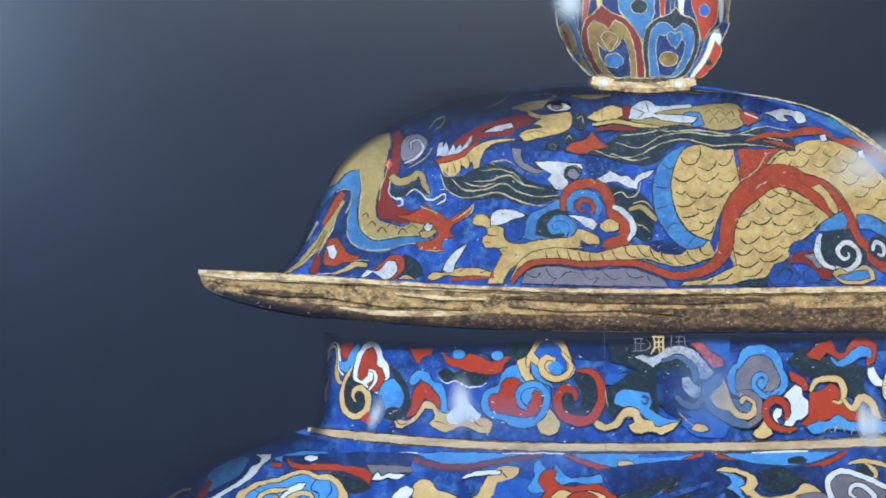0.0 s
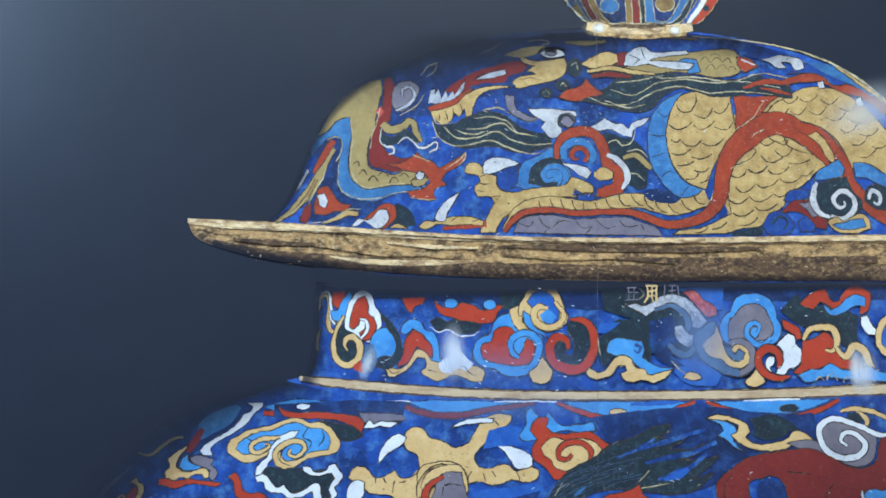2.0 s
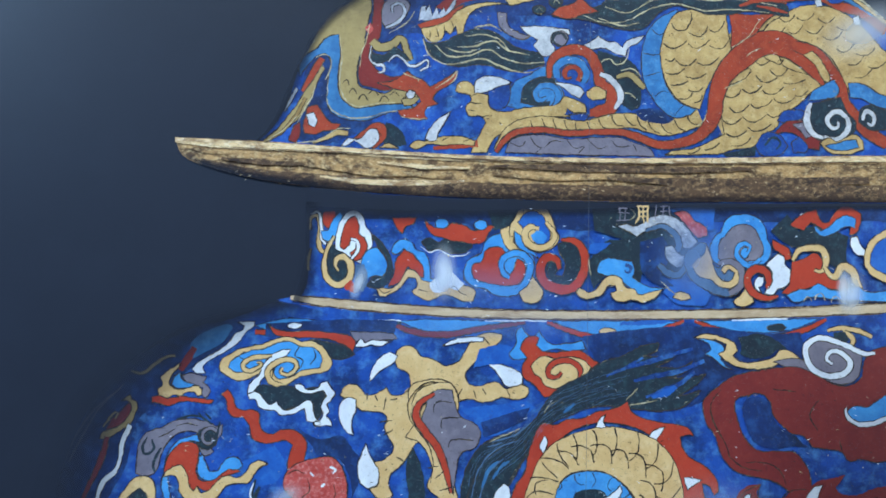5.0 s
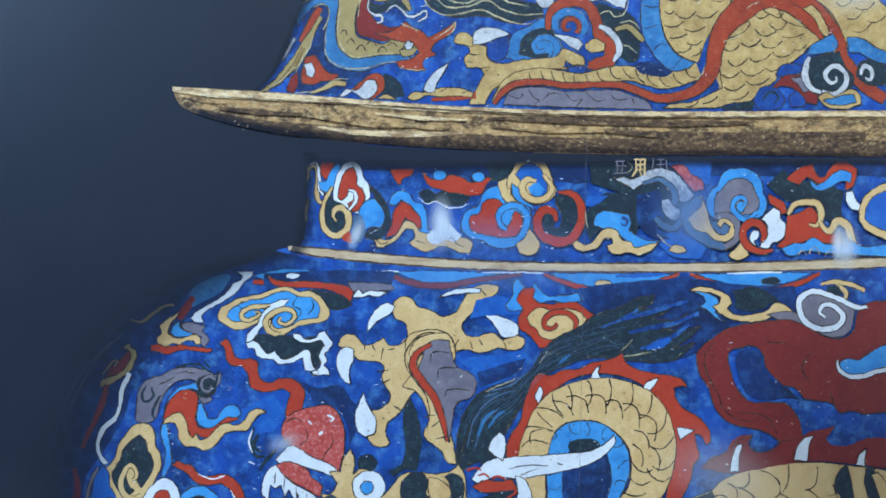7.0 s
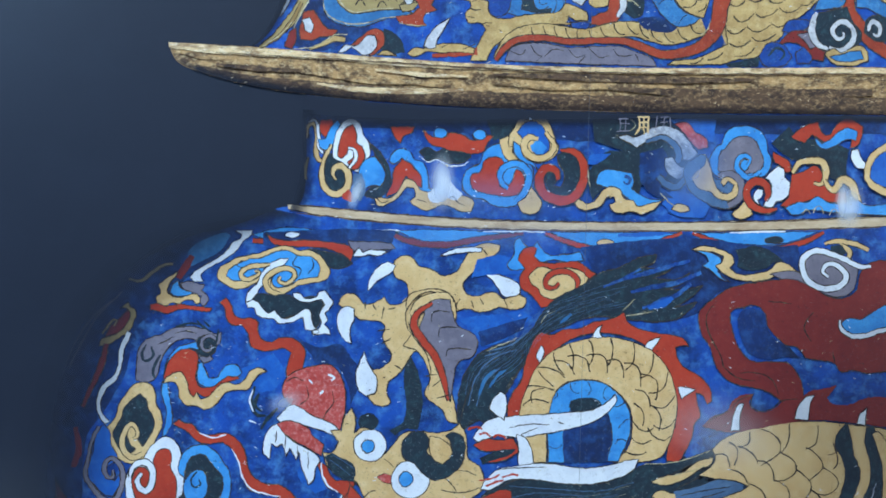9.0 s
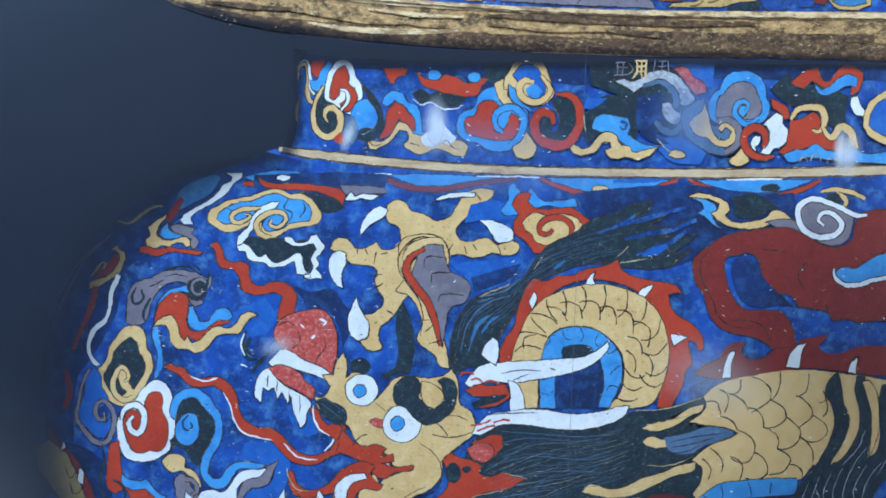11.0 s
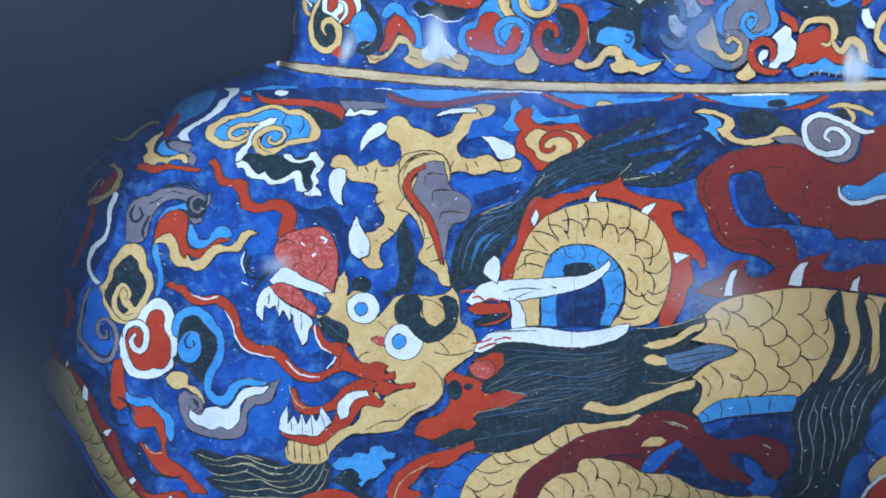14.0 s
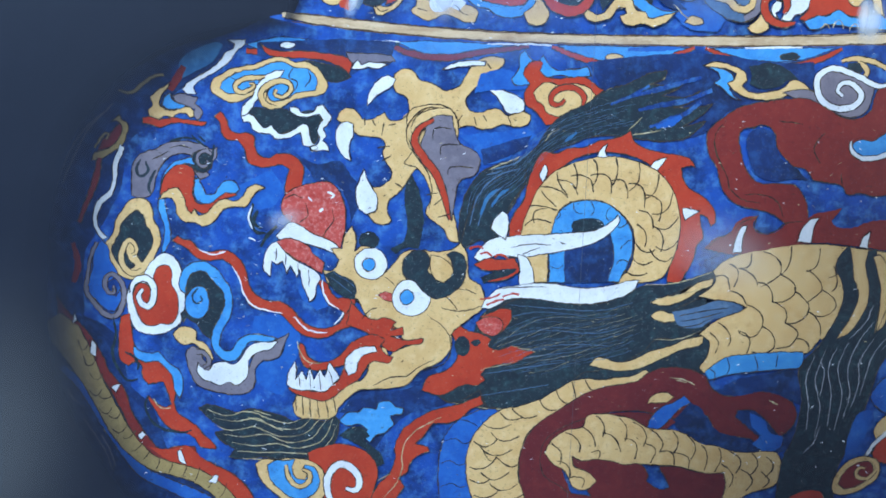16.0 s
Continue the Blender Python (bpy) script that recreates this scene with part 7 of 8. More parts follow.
paint(lid, "flame", "dark_red", [(-117, 1767), (-108, 1789), (-98, 1796), (-98, 1779), (-104, 1764)])
ribbon(lid, "wave", "lid_gold", [(-79, 1764, 2.7), (-60, 1772, 5.3), (-42, 1781, 8.9), (-25, 1780, 7.1)])
stroke(lid, [(-104, 1764), (-77, 1767), (-58, 1776), (-41, 1787), (-21, 1788)], 1.3, "wire_light")
paint(lid, "flame", "lid_red", [(-17, 1773), (-0, 1788), (19, 1800), (31, 1795), (34, 1778), (20, 1761), (12, 1758), (2, 1772)])
paint(lid, "cloud", "lid_white", [(-36, 1762), (-24, 1773), (-7, 1773), (7, 1788), (19, 1789), (23, 1777), (16, 1764), (3, 1758), (-6, 1764), (-15, 1771), (-28, 1761)], w=1.2)
paint(lid, "patch", "lid_gold", [(23, 1759), (33, 1767), (45, 1764), (54, 1760)])

# ---- lid: the head, beard and claw ----
paint(lid, "ground_patch", "lid_blue", [(151, 1965), (179, 1978), (202, 1979), (207, 1958), (179, 1950), (150, 1945)], None)
paint(lid, "flame", "dark_red", [(105, 1983), (123, 1997), (151, 2014), (184, 2027), (217, 2036), (241, 2034), (232, 2020), (211, 2012), (199, 2000), (169, 1998), (147, 1990), (131, 1977)], None)
paint(lid, "mouth", "lid_red", [(78, 1954), (96, 1962), (119, 1969), (140, 1985), (151, 1989), (144, 1977), (126, 1963), (106, 1954), (84, 1949)])
paint(lid, "tooth", "pale", [(80, 1962), (83, 1981), (91, 1985), (90, 1975), (96, 1987), (101, 1970), (107, 1985), (111, 1972), (118, 1984), (122, 1976), (133, 1994), (138, 2000), (136, 1985), (119, 1969), (96, 1962)], w=1)
paint(lid, "tooth", "pale", [(154, 2003), (174, 2014), (202, 2022), (205, 2015), (184, 2007)], w=1)
paint(lid, "head", "lid_gold", [(84, 1949), (106, 1954), (126, 1963), (144, 1981), (174, 1992), (202, 1995), (225, 1991), (248, 1997), (276, 2004), (295, 2013), (303, 2030), (299, 2044), (276, 2040), (255, 2037), (225, 2043), (234, 2032), (251, 2029), (236, 2020), (253, 2016), (223, 2009), (214, 2000), (220, 1993), (193, 1990), (170, 1983), (156, 1968), (150, 1944), (141, 1942), (138, 1954), (130, 1940), (122, 1947), (117, 1935), (106, 1927), (97, 1931), (87, 1940)])
paint(lid, "head", "dull_gold", [(201, 2046), (234, 2059), (276, 2062), (290, 2056), (257, 2050), (229, 2042)], None)
paint(lid, "eye", "lid_white", [(299, 2051), (295, 2047), (285, 2044), (273, 2043), (263, 2046), (259, 2050), (263, 2055), (273, 2058), (285, 2058), (295, 2056)])
paint(lid, "pupil", "grey", [(285, 2051), (283, 2049), (279, 2047), (273, 2047), (269, 2048), (268, 2050), (269, 2053), (273, 2054), (279, 2054), (283, 2053)])
stroke(lid, [(97, 1947), (99, 1934)], 1.2, "wire_dark")
stroke(lid, [(108, 1950), (112, 1937)], 1.2, "wire_dark")
stroke(lid, [(119, 1955), (122, 1943)], 1.2, "wire_dark")
stroke(lid, [(131, 1962), (135, 1950)], 1.2, "wire_dark")
stroke(lid, [(225, 2006), (243, 2009), (262, 2006)], 1.2, "wire_dark")
stroke(lid, [(239, 2069), (257, 2073), (276, 2070), (262, 2064)], 1.4, "wire_light")
stroke(lid, [(88, 1940), (97, 1929), (117, 1931)], 1.4, "wire_light")
stroke(lid, [(197, 2069), (178, 2053), (160, 2046)], 1.4, "wire_light")
ribbon(lid, "streak", "dull_gold", [(300, 2071, 5.6), (328, 2070, 9.3), (366, 2075, 5.6)])
paint(lid, "beard", "black", [(86, 1936), (97, 1926), (120, 1929), (141, 1941), (168, 1951), (198, 1948), (216, 1936), (239, 1923), (273, 1915), (279, 1899), (244, 1887), (216, 1887), (193, 1893), (171, 1894), (143, 1891), (118, 1895), (101, 1906)])
stroke(lid, [(88, 1932), (98, 1907), (121, 1894), (152, 1898), (180, 1904), (205, 1895), (242, 1885), (279, 1889)], 2.2, "wire_light")
stroke(lid, [(106, 1923), (129, 1907), (161, 1909), (191, 1919), (216, 1905), (251, 1899), (280, 1903)], 2.2, "wire_light")
stroke(lid, [(141, 1921), (170, 1924), (198, 1933), (221, 1919), (255, 1913)], 2.2, "wire_light")
stroke(lid, [(154, 1940), (187, 1942), (209, 1934), (222, 1919)], 2.2, "wire_light")
stroke(lid, [(123, 1920), (148, 1913), (172, 1918)], 2.2, "wire_light")
stroke(lid, [(166, 1953), (193, 1958), (211, 1949)], 2.2, "wire_light")
paint(lid, "wave", "grey", [(202, 1979), (218, 1978), (221, 1959), (239, 1947), (257, 1943), (244, 1937), (221, 1944), (207, 1958)])
paint(lid, "cloud", "lid_white", [(239, 1957), (267, 1959), (294, 1958), (317, 1956), (318, 1947), (295, 1948), (288, 1935), (295, 1924), (291, 1913), (276, 1912), (261, 1928), (267, 1937), (248, 1948)])
paint(lid, "swirl_fill", "grey", [(316, 1941), (313, 1934), (306, 1929), (297, 1929), (291, 1933), (288, 1940), (291, 1948), (298, 1952), (306, 1953), (313, 1948)])
ribbon(lid, "curl", "black", [(314, 1939, 2.8), (306, 1949, 3.7), (294, 1946, 4.6), (293, 1934, 3.7), (303, 1929, 2.7)], w=1)
paint(lid, "cloud", "lid_white", [(336, 1929), (350, 1937), (364, 1947), (379, 1939), (392, 1938), (403, 1930), (409, 1941), (439, 1951), (427, 1938), (412, 1930), (408, 1916), (391, 1920), (373, 1928), (354, 1926)])
stroke(lid, [(368, 1905), (382, 1911), (393, 1902), (408, 1910), (413, 1929)], 1.6, "wire_light")
stroke(lid, [(390, 1851), (411, 1858), (424, 1849)], 1.6, "wire_light")
stroke(lid, [(346, 1984), (374, 1968), (411, 1959), (437, 1964)], 1.6, "wire_light")
stroke(lid, [(400, 1893), (419, 1896), (433, 1883)], 1.6, "wire_light")
paint(lid, "cloud", "lid_sky", [(220, 1831), (224, 1855), (235, 1871), (253, 1880), (276, 1895), (292, 1899), (290, 1884), (303, 1868), (310, 1849), (300, 1831), (276, 1829), (244, 1826)])
paint(lid, "patch", "lid_blue", [(191, 1833), (192, 1855), (205, 1865), (224, 1869), (226, 1851), (220, 1831), (203, 1825)])
paint(lid, "swirl_fill", "black", [(242, 1837), (248, 1864), (275, 1879), (293, 1876), (299, 1864), (276, 1866), (264, 1854), (271, 1841), (289, 1840), (285, 1833), (262, 1834)])
ribbon(lid, "curl", "lid_sky", [(293, 1831, 6.3), (302, 1849, 10.0), (294, 1863, 10.0), (277, 1865, 9.1), (265, 1854, 9.1), (271, 1842, 8.2), (283, 1846, 5.4)], w=1.2)
ribbon(lid, "cloud", "lid_red", [(286, 1877, 8.2), (291, 1903, 15.5), (308, 1919, 16.5), (331, 1924, 16.5), (352, 1915, 17.4), (363, 1892, 18.3), (369, 1869, 18.2), (387, 1854, 23.7), (384, 1833, 21.8), (367, 1827, 20.0), (351, 1824, 10.9)])
ribbon(lid, "cloud_fill", "lid_sky", [(299, 1877, 10.9), (299, 1896, 12.8), (317, 1907, 12.8), (336, 1902, 12.8), (345, 1887, 11.9), (341, 1871, 7.3)], w=1.3)
paint(lid, "cloud_fill", "lid_blue", [(308, 1874), (308, 1892), (325, 1898), (337, 1888), (332, 1872)], None)
ribbon(lid, "curl", "lid_red", [(332, 1874, 7.3), (336, 1887, 8.2), (323, 1896, 8.2), (311, 1889, 8.2), (313, 1878, 5.5), (322, 1880, 2.7)], w=1.2)
ribbon(lid, "cloud_edge", "lid_white", [(367, 1887, 7.3), (382, 1880, 11.0), (396, 1866, 10.9), (400, 1848, 10.9), (392, 1832, 5.4)], w=1.2)
paint(lid, "claw", "lid_white", [(292, 1871), (313, 1870), (335, 1865), (343, 1856), (336, 1846), (322, 1852), (308, 1863)])
paint(lid, "finger", "lid_gold", [(346, 1858), (361, 1866), (377, 1859), (376, 1848), (361, 1845), (348, 1849)])
ribbon(lid, "wave", "dull_gold", [(393, 1882, 6.4), (413, 1887, 9.1), (428, 1876, 11.0), (439, 1866, 8.2)])
paint(lid, "claw_hand", "lid_gold", [(139, 1852), (144, 1865), (157, 1868), (169, 1860), (176, 1851), (191, 1848), (192, 1832), (203, 1823), (226, 1823), (244, 1829), (276, 1832), (299, 1836), (310, 1849), (331, 1843), (344, 1836), (346, 1824), (326, 1824), (315, 1830), (312, 1820), (326, 1816), (289, 1816), (267, 1814), (244, 1805), (226, 1792), (203, 1781), (194, 1768), (190, 1757), (165, 1756), (174, 1777), (181, 1790), (188, 1804), (181, 1813), (161, 1813), (156, 1826), (164, 1838), (162, 1847), (148, 1849)])
paint(lid, "patch", "lid_blue", [(319, 1820), (340, 1822), (351, 1820), (344, 1812), (322, 1811)])
stroke(lid, [(164, 1845), (173, 1848)], 1.5, "wire_dark")
stroke(lid, [(159, 1823), (170, 1822)], 1.5, "wire_dark")
stroke(lid, [(181, 1813), (197, 1815)], 1.5, "wire_dark")
stroke(lid, [(162, 1835), (180, 1833)], 1.5, "wire_dark")
stroke(lid, [(312, 1830), (321, 1819)], 1.5, "wire_dark")
paint(lid, "claw", "lid_white", [(169, 1850), (171, 1868), (184, 1876), (207, 1876), (228, 1868), (203, 1859), (180, 1850)])
ribbon(lid, "streak", "lid_red", [(106, 1762, 5.4), (141, 1765, 7.1), (176, 1771, 10.7)], None)
paint(lid, "finger", "lid_gold", [(69, 1763), (78, 1772), (100, 1773), (122, 1780), (149, 1781), (172, 1775), (170, 1767), (145, 1769), (123, 1766), (100, 1768), (83, 1759)])
paint(lid, "claw", "lid_white", [(93, 1775), (100, 1791), (113, 1807), (132, 1820), (123, 1802), (114, 1784), (112, 1774), (100, 1772)])
stroke(lid, [(120, 1773), (132, 1781)], 1.4, "wire_dark")
stroke(lid, [(154, 1773), (172, 1782)], 1.4, "wire_dark")

# ---- lid: the scaled body and its red band ----
paint(lid, "belly", "grey", [(219, 1758), (226, 1776), (244, 1784), (276, 1787), (316, 1782), (362, 1785), (399, 1786), (426, 1778), (448, 1770), (455, 1758), (289, 1757)])
stroke(lid, [(226, 1773), (244, 1768), (251, 1777)], 1.3, "wire_dark")
stroke(lid, [(258, 1783), (267, 1770), (276, 1767)], 1.3, "wire_dark")
stroke(lid, [(280, 1767), (294, 1778), (309, 1777)], 1.3, "wire_dark")
stroke(lid, [(316, 1780), (327, 1768), (344, 1772)], 1.3, "wire_dark")
stroke(lid, [(348, 1783), (364, 1769), (380, 1771)], 1.3, "wire_dark")
stroke(lid, [(385, 1782), (396, 1772), (417, 1774)], 1.3, "wire_dark")
stroke(lid, [(421, 1776), (426, 1765)], 1.3, "wire_dark")
stroke(lid, [(267, 1759), (276, 1767)], 1.3, "wire_dark")
stroke(lid, [(334, 1759), (344, 1770)], 1.3, "wire_dark")
ribbon(lid, "scaled_band", "lid_gold", [(203, 1763, 5.4), (221, 1789, 12.6), (244, 1802, 18.0), (276, 1807, 19.8), (308, 1803, 21.7), (344, 1801, 21.7), (381, 1810, 23.5), (417, 1814, 23.6), (440, 1809, 23.6), (468, 1803, 23.6), (495, 1809, 25.4), (528, 1823, 27.3)])
arcs(lid, "scale_pattern", "wire_dark", 1.9, [[(258, 1810), (264, 1795), (273, 1796)], [(276, 1813), (282, 1799), (293, 1794)], [(294, 1813), (298, 1800), (309, 1793)], [(311, 1811), (317, 1797), (327, 1793)], [(329, 1808), (333, 1795), (346, 1794)], [(348, 1810), (353, 1798), (364, 1798)], [(366, 1816), (371, 1804), (382, 1800)], [(386, 1821), (392, 1808), (404, 1805)], [(406, 1823), (414, 1810), (426, 1807)], [(427, 1822), (432, 1807), (443, 1800)], [(445, 1816), (450, 1802), (463, 1795)], [(465, 1812), (472, 1799), (483, 1796)], [(487, 1817), (493, 1805), (505, 1800)], [(508, 1824), (513, 1813), (526, 1811)]])
paint(lid, "loop_lining", "lid_sky", [(490, 1994), (467, 1983), (448, 1965), (437, 1941), (433, 1913), (437, 1879), (450, 1852), (468, 1830), (486, 1820), (510, 1825), (523, 1835), (497, 1844), (479, 1862), (468, 1886), (464, 1914), (467, 1947), (477, 1971), (493, 1987)])
stroke(lid, [(450, 1961), (462, 1952), (470, 1957)], 1.3, "wire_dark")
stroke(lid, [(436, 1922), (452, 1919), (464, 1921)], 1.3, "wire_dark")
stroke(lid, [(439, 1885), (454, 1890), (465, 1893)], 1.3, "wire_dark")
stroke(lid, [(455, 1853), (466, 1862), (477, 1860)], 1.3, "wire_dark")
stroke(lid, [(487, 1823), (493, 1833), (501, 1840)], 1.3, "wire_dark")
paint(lid, "patch", "deep_blue", [(422, 1829), (455, 1834), (486, 1817), (472, 1810), (436, 1815)], None)
paint(lid, "scaled_body", "lid_gold", [(570, 1955), (686, 1999), (762, 1998), (852, 1907), (848, 1850), (764, 1871), (707, 1865), (658, 1826), (564, 1796), (547, 1842), (559, 1907)], None)
paint(lid, "scaled_body", "lid_gold", [(492, 1990), (524, 1995), (569, 1989), (574, 1955), (580, 1927), (560, 1911), (548, 1888), (535, 1860), (527, 1835), (497, 1846), (478, 1867), (467, 1894), (463, 1923), (469, 1952), (479, 1976)])
arcs(lid, "scale_pattern", "wire_dark", 2.0, [[(481, 1971), (491, 1960), (506, 1964)], [(506, 1964), (514, 1980), (511, 1991)], [(510, 1957), (529, 1952), (540, 1969)], [(542, 1964), (557, 1962), (567, 1978)], [(468, 1940), (485, 1931), (506, 1945)], [(508, 1940), (524, 1933), (543, 1947)], [(543, 1937), (562, 1934), (574, 1947)], [(471, 1914), (481, 1910), (486, 1916)], [(488, 1913), (505, 1904), (522, 1916)], [(523, 1910), (542, 1907), (558, 1920)], [(471, 1893), (487, 1890), (503, 1900)], [(504, 1887), (521, 1884), (538, 1893)], [(480, 1872), (494, 1873), (508, 1879)], [(509, 1866), (522, 1863), (533, 1871)]])
arcs(lid, "scale_pattern", "wire_dark", 2.0, [[(494, 1851), (509, 1852), (516, 1861)], [(518, 1845), (527, 1848), (531, 1858)]])
paint(lid, "scaled_body", "lid_gold", [(471, 1761), (485, 1768), (517, 1772), (547, 1786), (567, 1796), (563, 1823), (560, 1851), (567, 1870), (596, 1884), (611, 1899), (600, 1913), (609, 1928), (628, 1938), (650, 1935), (663, 1910), (681, 1902), (714, 1893), (731, 1879), (708, 1868), (697, 1855), (678, 1841), (659, 1830), (653, 1811), (634, 1798), (615, 1779), (582, 1772), (554, 1765)])
arcs(lid, "scale_pattern", "wire_dark", 2.0, [[(616, 1918), (627, 1909), (642, 1917)], [(628, 1936), (631, 1923), (644, 1917)], [(644, 1917), (657, 1912), (663, 1920)], [(619, 1892), (633, 1881), (654, 1891)], [(641, 1902), (656, 1893), (670, 1905)], [(567, 1859), (583, 1856), (595, 1869)], [(597, 1869), (613, 1864), (629, 1876)], [(629, 1870), (645, 1863), (663, 1875)], [(663, 1882), (680, 1881), (699, 1889)], [(575, 1840), (590, 1832), (607, 1845)], [(609, 1847), (624, 1840), (645, 1854)], [(647, 1856), (663, 1849), (683, 1860)], [(683, 1862), (694, 1862), (704, 1872)], [(565, 1818), (580, 1813), (595, 1824)]])
arcs(lid, "scale_pattern", "wire_dark", 2.0, [[(597, 1826), (613, 1817), (634, 1829)]])
arcs(lid, "scale_pattern", "wire_dark", 2.0, [[(636, 1831), (649, 1826), (661, 1835)], [(570, 1798), (586, 1793), (603, 1804)], [(605, 1808), (622, 1803), (643, 1815)], [(580, 1778), (597, 1780), (610, 1792)], [(536, 1770), (549, 1774), (560, 1783)], [(508, 1765), (519, 1766), (528, 1773)]])
paint(lid, "scaled_body", "lid_gold", [(629, 1963), (639, 1976), (659, 1989), (686, 2005), (715, 2010), (753, 2004), (790, 1981), (824, 1946), (862, 1907), (857, 1841), (819, 1871), (786, 1885), (766, 1874), (758, 1898), (741, 1926), (713, 1944), (680, 1953), (650, 1956)])
arcs(lid, "scale_pattern", "wire_dark", 1.6, [[(641, 1967), (652, 1960), (667, 1972)], [(669, 1968), (682, 1962), (696, 1976)], [(657, 1987), (670, 1981), (682, 1993)], [(685, 1989), (700, 1984), (714, 1996)], [(700, 1969), (715, 1963), (729, 1977)], [(720, 1989), (735, 1981), (749, 1993)], [(729, 1958), (746, 1955), (761, 1969)], [(752, 1976), (768, 1971), (781, 1983)], [(751, 1940), (766, 1936), (781, 1950)], [(766, 1957), (784, 1952), (799, 1964)], [(769, 1916), (784, 1916), (796, 1930)], [(783, 1933), (802, 1932), (815, 1944)], [(781, 1895), (798, 1897), (810, 1911)], [(803, 1913), (820, 1911), (834, 1923)]])
ribbon(lid, "crest", "lid_red", [(204, 1758, 6.3), (217, 1777, 9.9), (239, 1791, 10.8), (276, 1795, 9.9), (317, 1791, 9.9), (362, 1794, 9.9), (399, 1795, 10.9), (426, 1789, 12.7), (462, 1777, 12.7), (499, 1781, 14.5), (529, 1795, 18.2), (549, 1823, 23.7), (555, 1860, 25.7), (568, 1893, 31.3), (597, 1923, 38.8), (631, 1945, 39.0), (664, 1943, 39.0), (692, 1926, 31.5), (714, 1901, 18.5), (732, 1877, 5.5)])
ribbon(lid, "crest", "lid_red", [(681, 1943, 16.7), (716, 1931, 20.4), (738, 1908, 20.4), (755, 1879, 22.2), (763, 1852, 20.3), (781, 1829, 23.9), (804, 1806, 22.0), (834, 1788, 18.3)])
paint(lid, "crest", "lid_red", [(574, 1992), (619, 1990), (655, 1996), (630, 1976), (619, 1960), (590, 1944), (577, 1934), (578, 1965)])
paint(lid, "crest_gap", "lid_gold", [(696, 1928), (711, 1935), (725, 1921), (738, 1898), (740, 1883), (728, 1890), (715, 1912)])
stroke(lid, [(579, 1936), (608, 1956), (620, 1976), (628, 1986)], 1.4, "wire_light")
stroke(lid, [(603, 1922), (612, 1930), (626, 1936)], 1.4, "wire_light")
stroke(lid, [(567, 1868), (578, 1874), (595, 1882)], 1.4, "wire_light")
stroke(lid, [(538, 1832), (534, 1818), (524, 1809)], 1.4, "wire_light")
paint(lid, "mane", "black", [(290, 1976), (327, 1983), (365, 1996), (393, 2020), (431, 2025), (478, 2024), (525, 2019), (572, 2017), (616, 2026), (635, 2015), (667, 2008), (673, 1989), (638, 1993), (600, 1995), (571, 1988), (534, 1989), (491, 2000), (464, 1990), (439, 1964), (420, 1958), (383, 1962), (346, 1971)])
stroke(lid, [(336, 1980), (374, 1968), (411, 1974), (449, 1994), (487, 2003), (534, 1994), (581, 1998), (640, 1994)], 1.8, "wire_light")
stroke(lid, [(374, 1994), (411, 1986), (449, 2007), (497, 2015), (544, 2011), (591, 2015), (653, 2006)], 1.8, "wire_light")
stroke(lid, [(412, 2021), (459, 2016), (516, 2019), (572, 2014), (620, 2029), (670, 2022)], 1.8, "wire_light")
stroke(lid, [(383, 2006), (421, 2011), (459, 2020)], 1.8, "wire_light")
stroke(lid, [(364, 1975), (401, 1965), (430, 1971)], 1.8, "wire_light")
ribbon(lid, "mane_edge", "lid_red", [(591, 2004, 4.7), (631, 2016, 9.4), (669, 2013, 6.6)], w=1.2)
ribbon(lid, "mane_edge", "lid_red", [(619, 2005, 3.7), (648, 2000, 7.5), (670, 1995, 3.7)], w=1.2)
ribbon(lid, "crest", "lid_red", [(656, 2015, 7.5), (692, 2024, 15.0), (722, 2026, 16.9), (754, 2011, 16.0), (791, 1999, 13.1), (833, 1971, 13.1)])
paint(lid, "spike", "lid_white", [(715, 2017), (725, 2021), (727, 2008), (718, 2006)], w=1.2)
paint(lid, "spike", "lid_white", [(778, 1991), (787, 1995), (792, 1981), (782, 1979)], w=1.2)
paint(lid, "patch", "lid_blue", [(663, 2029), (698, 2048), (728, 2041), (766, 2019), (744, 2013), (721, 2029), (688, 2033)])
paint(lid, "patch", "steel", [(698, 2051), (746, 2046), (793, 2020), (834, 1990), (820, 1990), (773, 2015), (726, 2035)], None)
ribbon(lid, "edge_line", "lid_gold", [(746, 2046, 2.8), (792, 2014, 6.6), (834, 1985, 7.5)])
paint(lid, "swirl_back", "lid_sky", [(703, 1854), (712, 1870), (732, 1882), (746, 1890), (755, 1875), (750, 1863), (726, 1857)])
paint(lid, "swirl_back", "lid_sky", [(769, 1886), (793, 1884), (819, 1870), (858, 1858), (857, 1843), (818, 1848), (792, 1860), (773, 1862)])
paint(lid, "patch", "lid_blue", [(653, 1820), (664, 1836), (687, 1839), (703, 1837), (692, 1824), (667, 1818)])
paint(lid, "patch", "dark_red", [(646, 1796), (667, 1819), (696, 1822), (706, 1800), (724, 1791), (721, 1776), (698, 1780), (685, 1799), (662, 1802)])
paint(lid, "patch", "grey", [(678, 1816), (700, 1818), (715, 1800), (700, 1793), (689, 1807)])
paint(lid, "patch", "lid_blue", [(617, 1779), (633, 1801), (657, 1798), (671, 1780), (657, 1766), (628, 1764)])
ribbon(lid, "curl", "black", [(633, 1781, 2.7), (646, 1793, 4.6), (658, 1786, 4.6), (652, 1774, 2.7)], None)
paint(lid, "patch", "lid_blue", [(675, 1786), (689, 1797), (703, 1781), (699, 1771), (679, 1770)])
paint(lid, "patch", "black", [(563, 1765), (591, 1771), (619, 1779), (617, 1763), (572, 1761)], None)
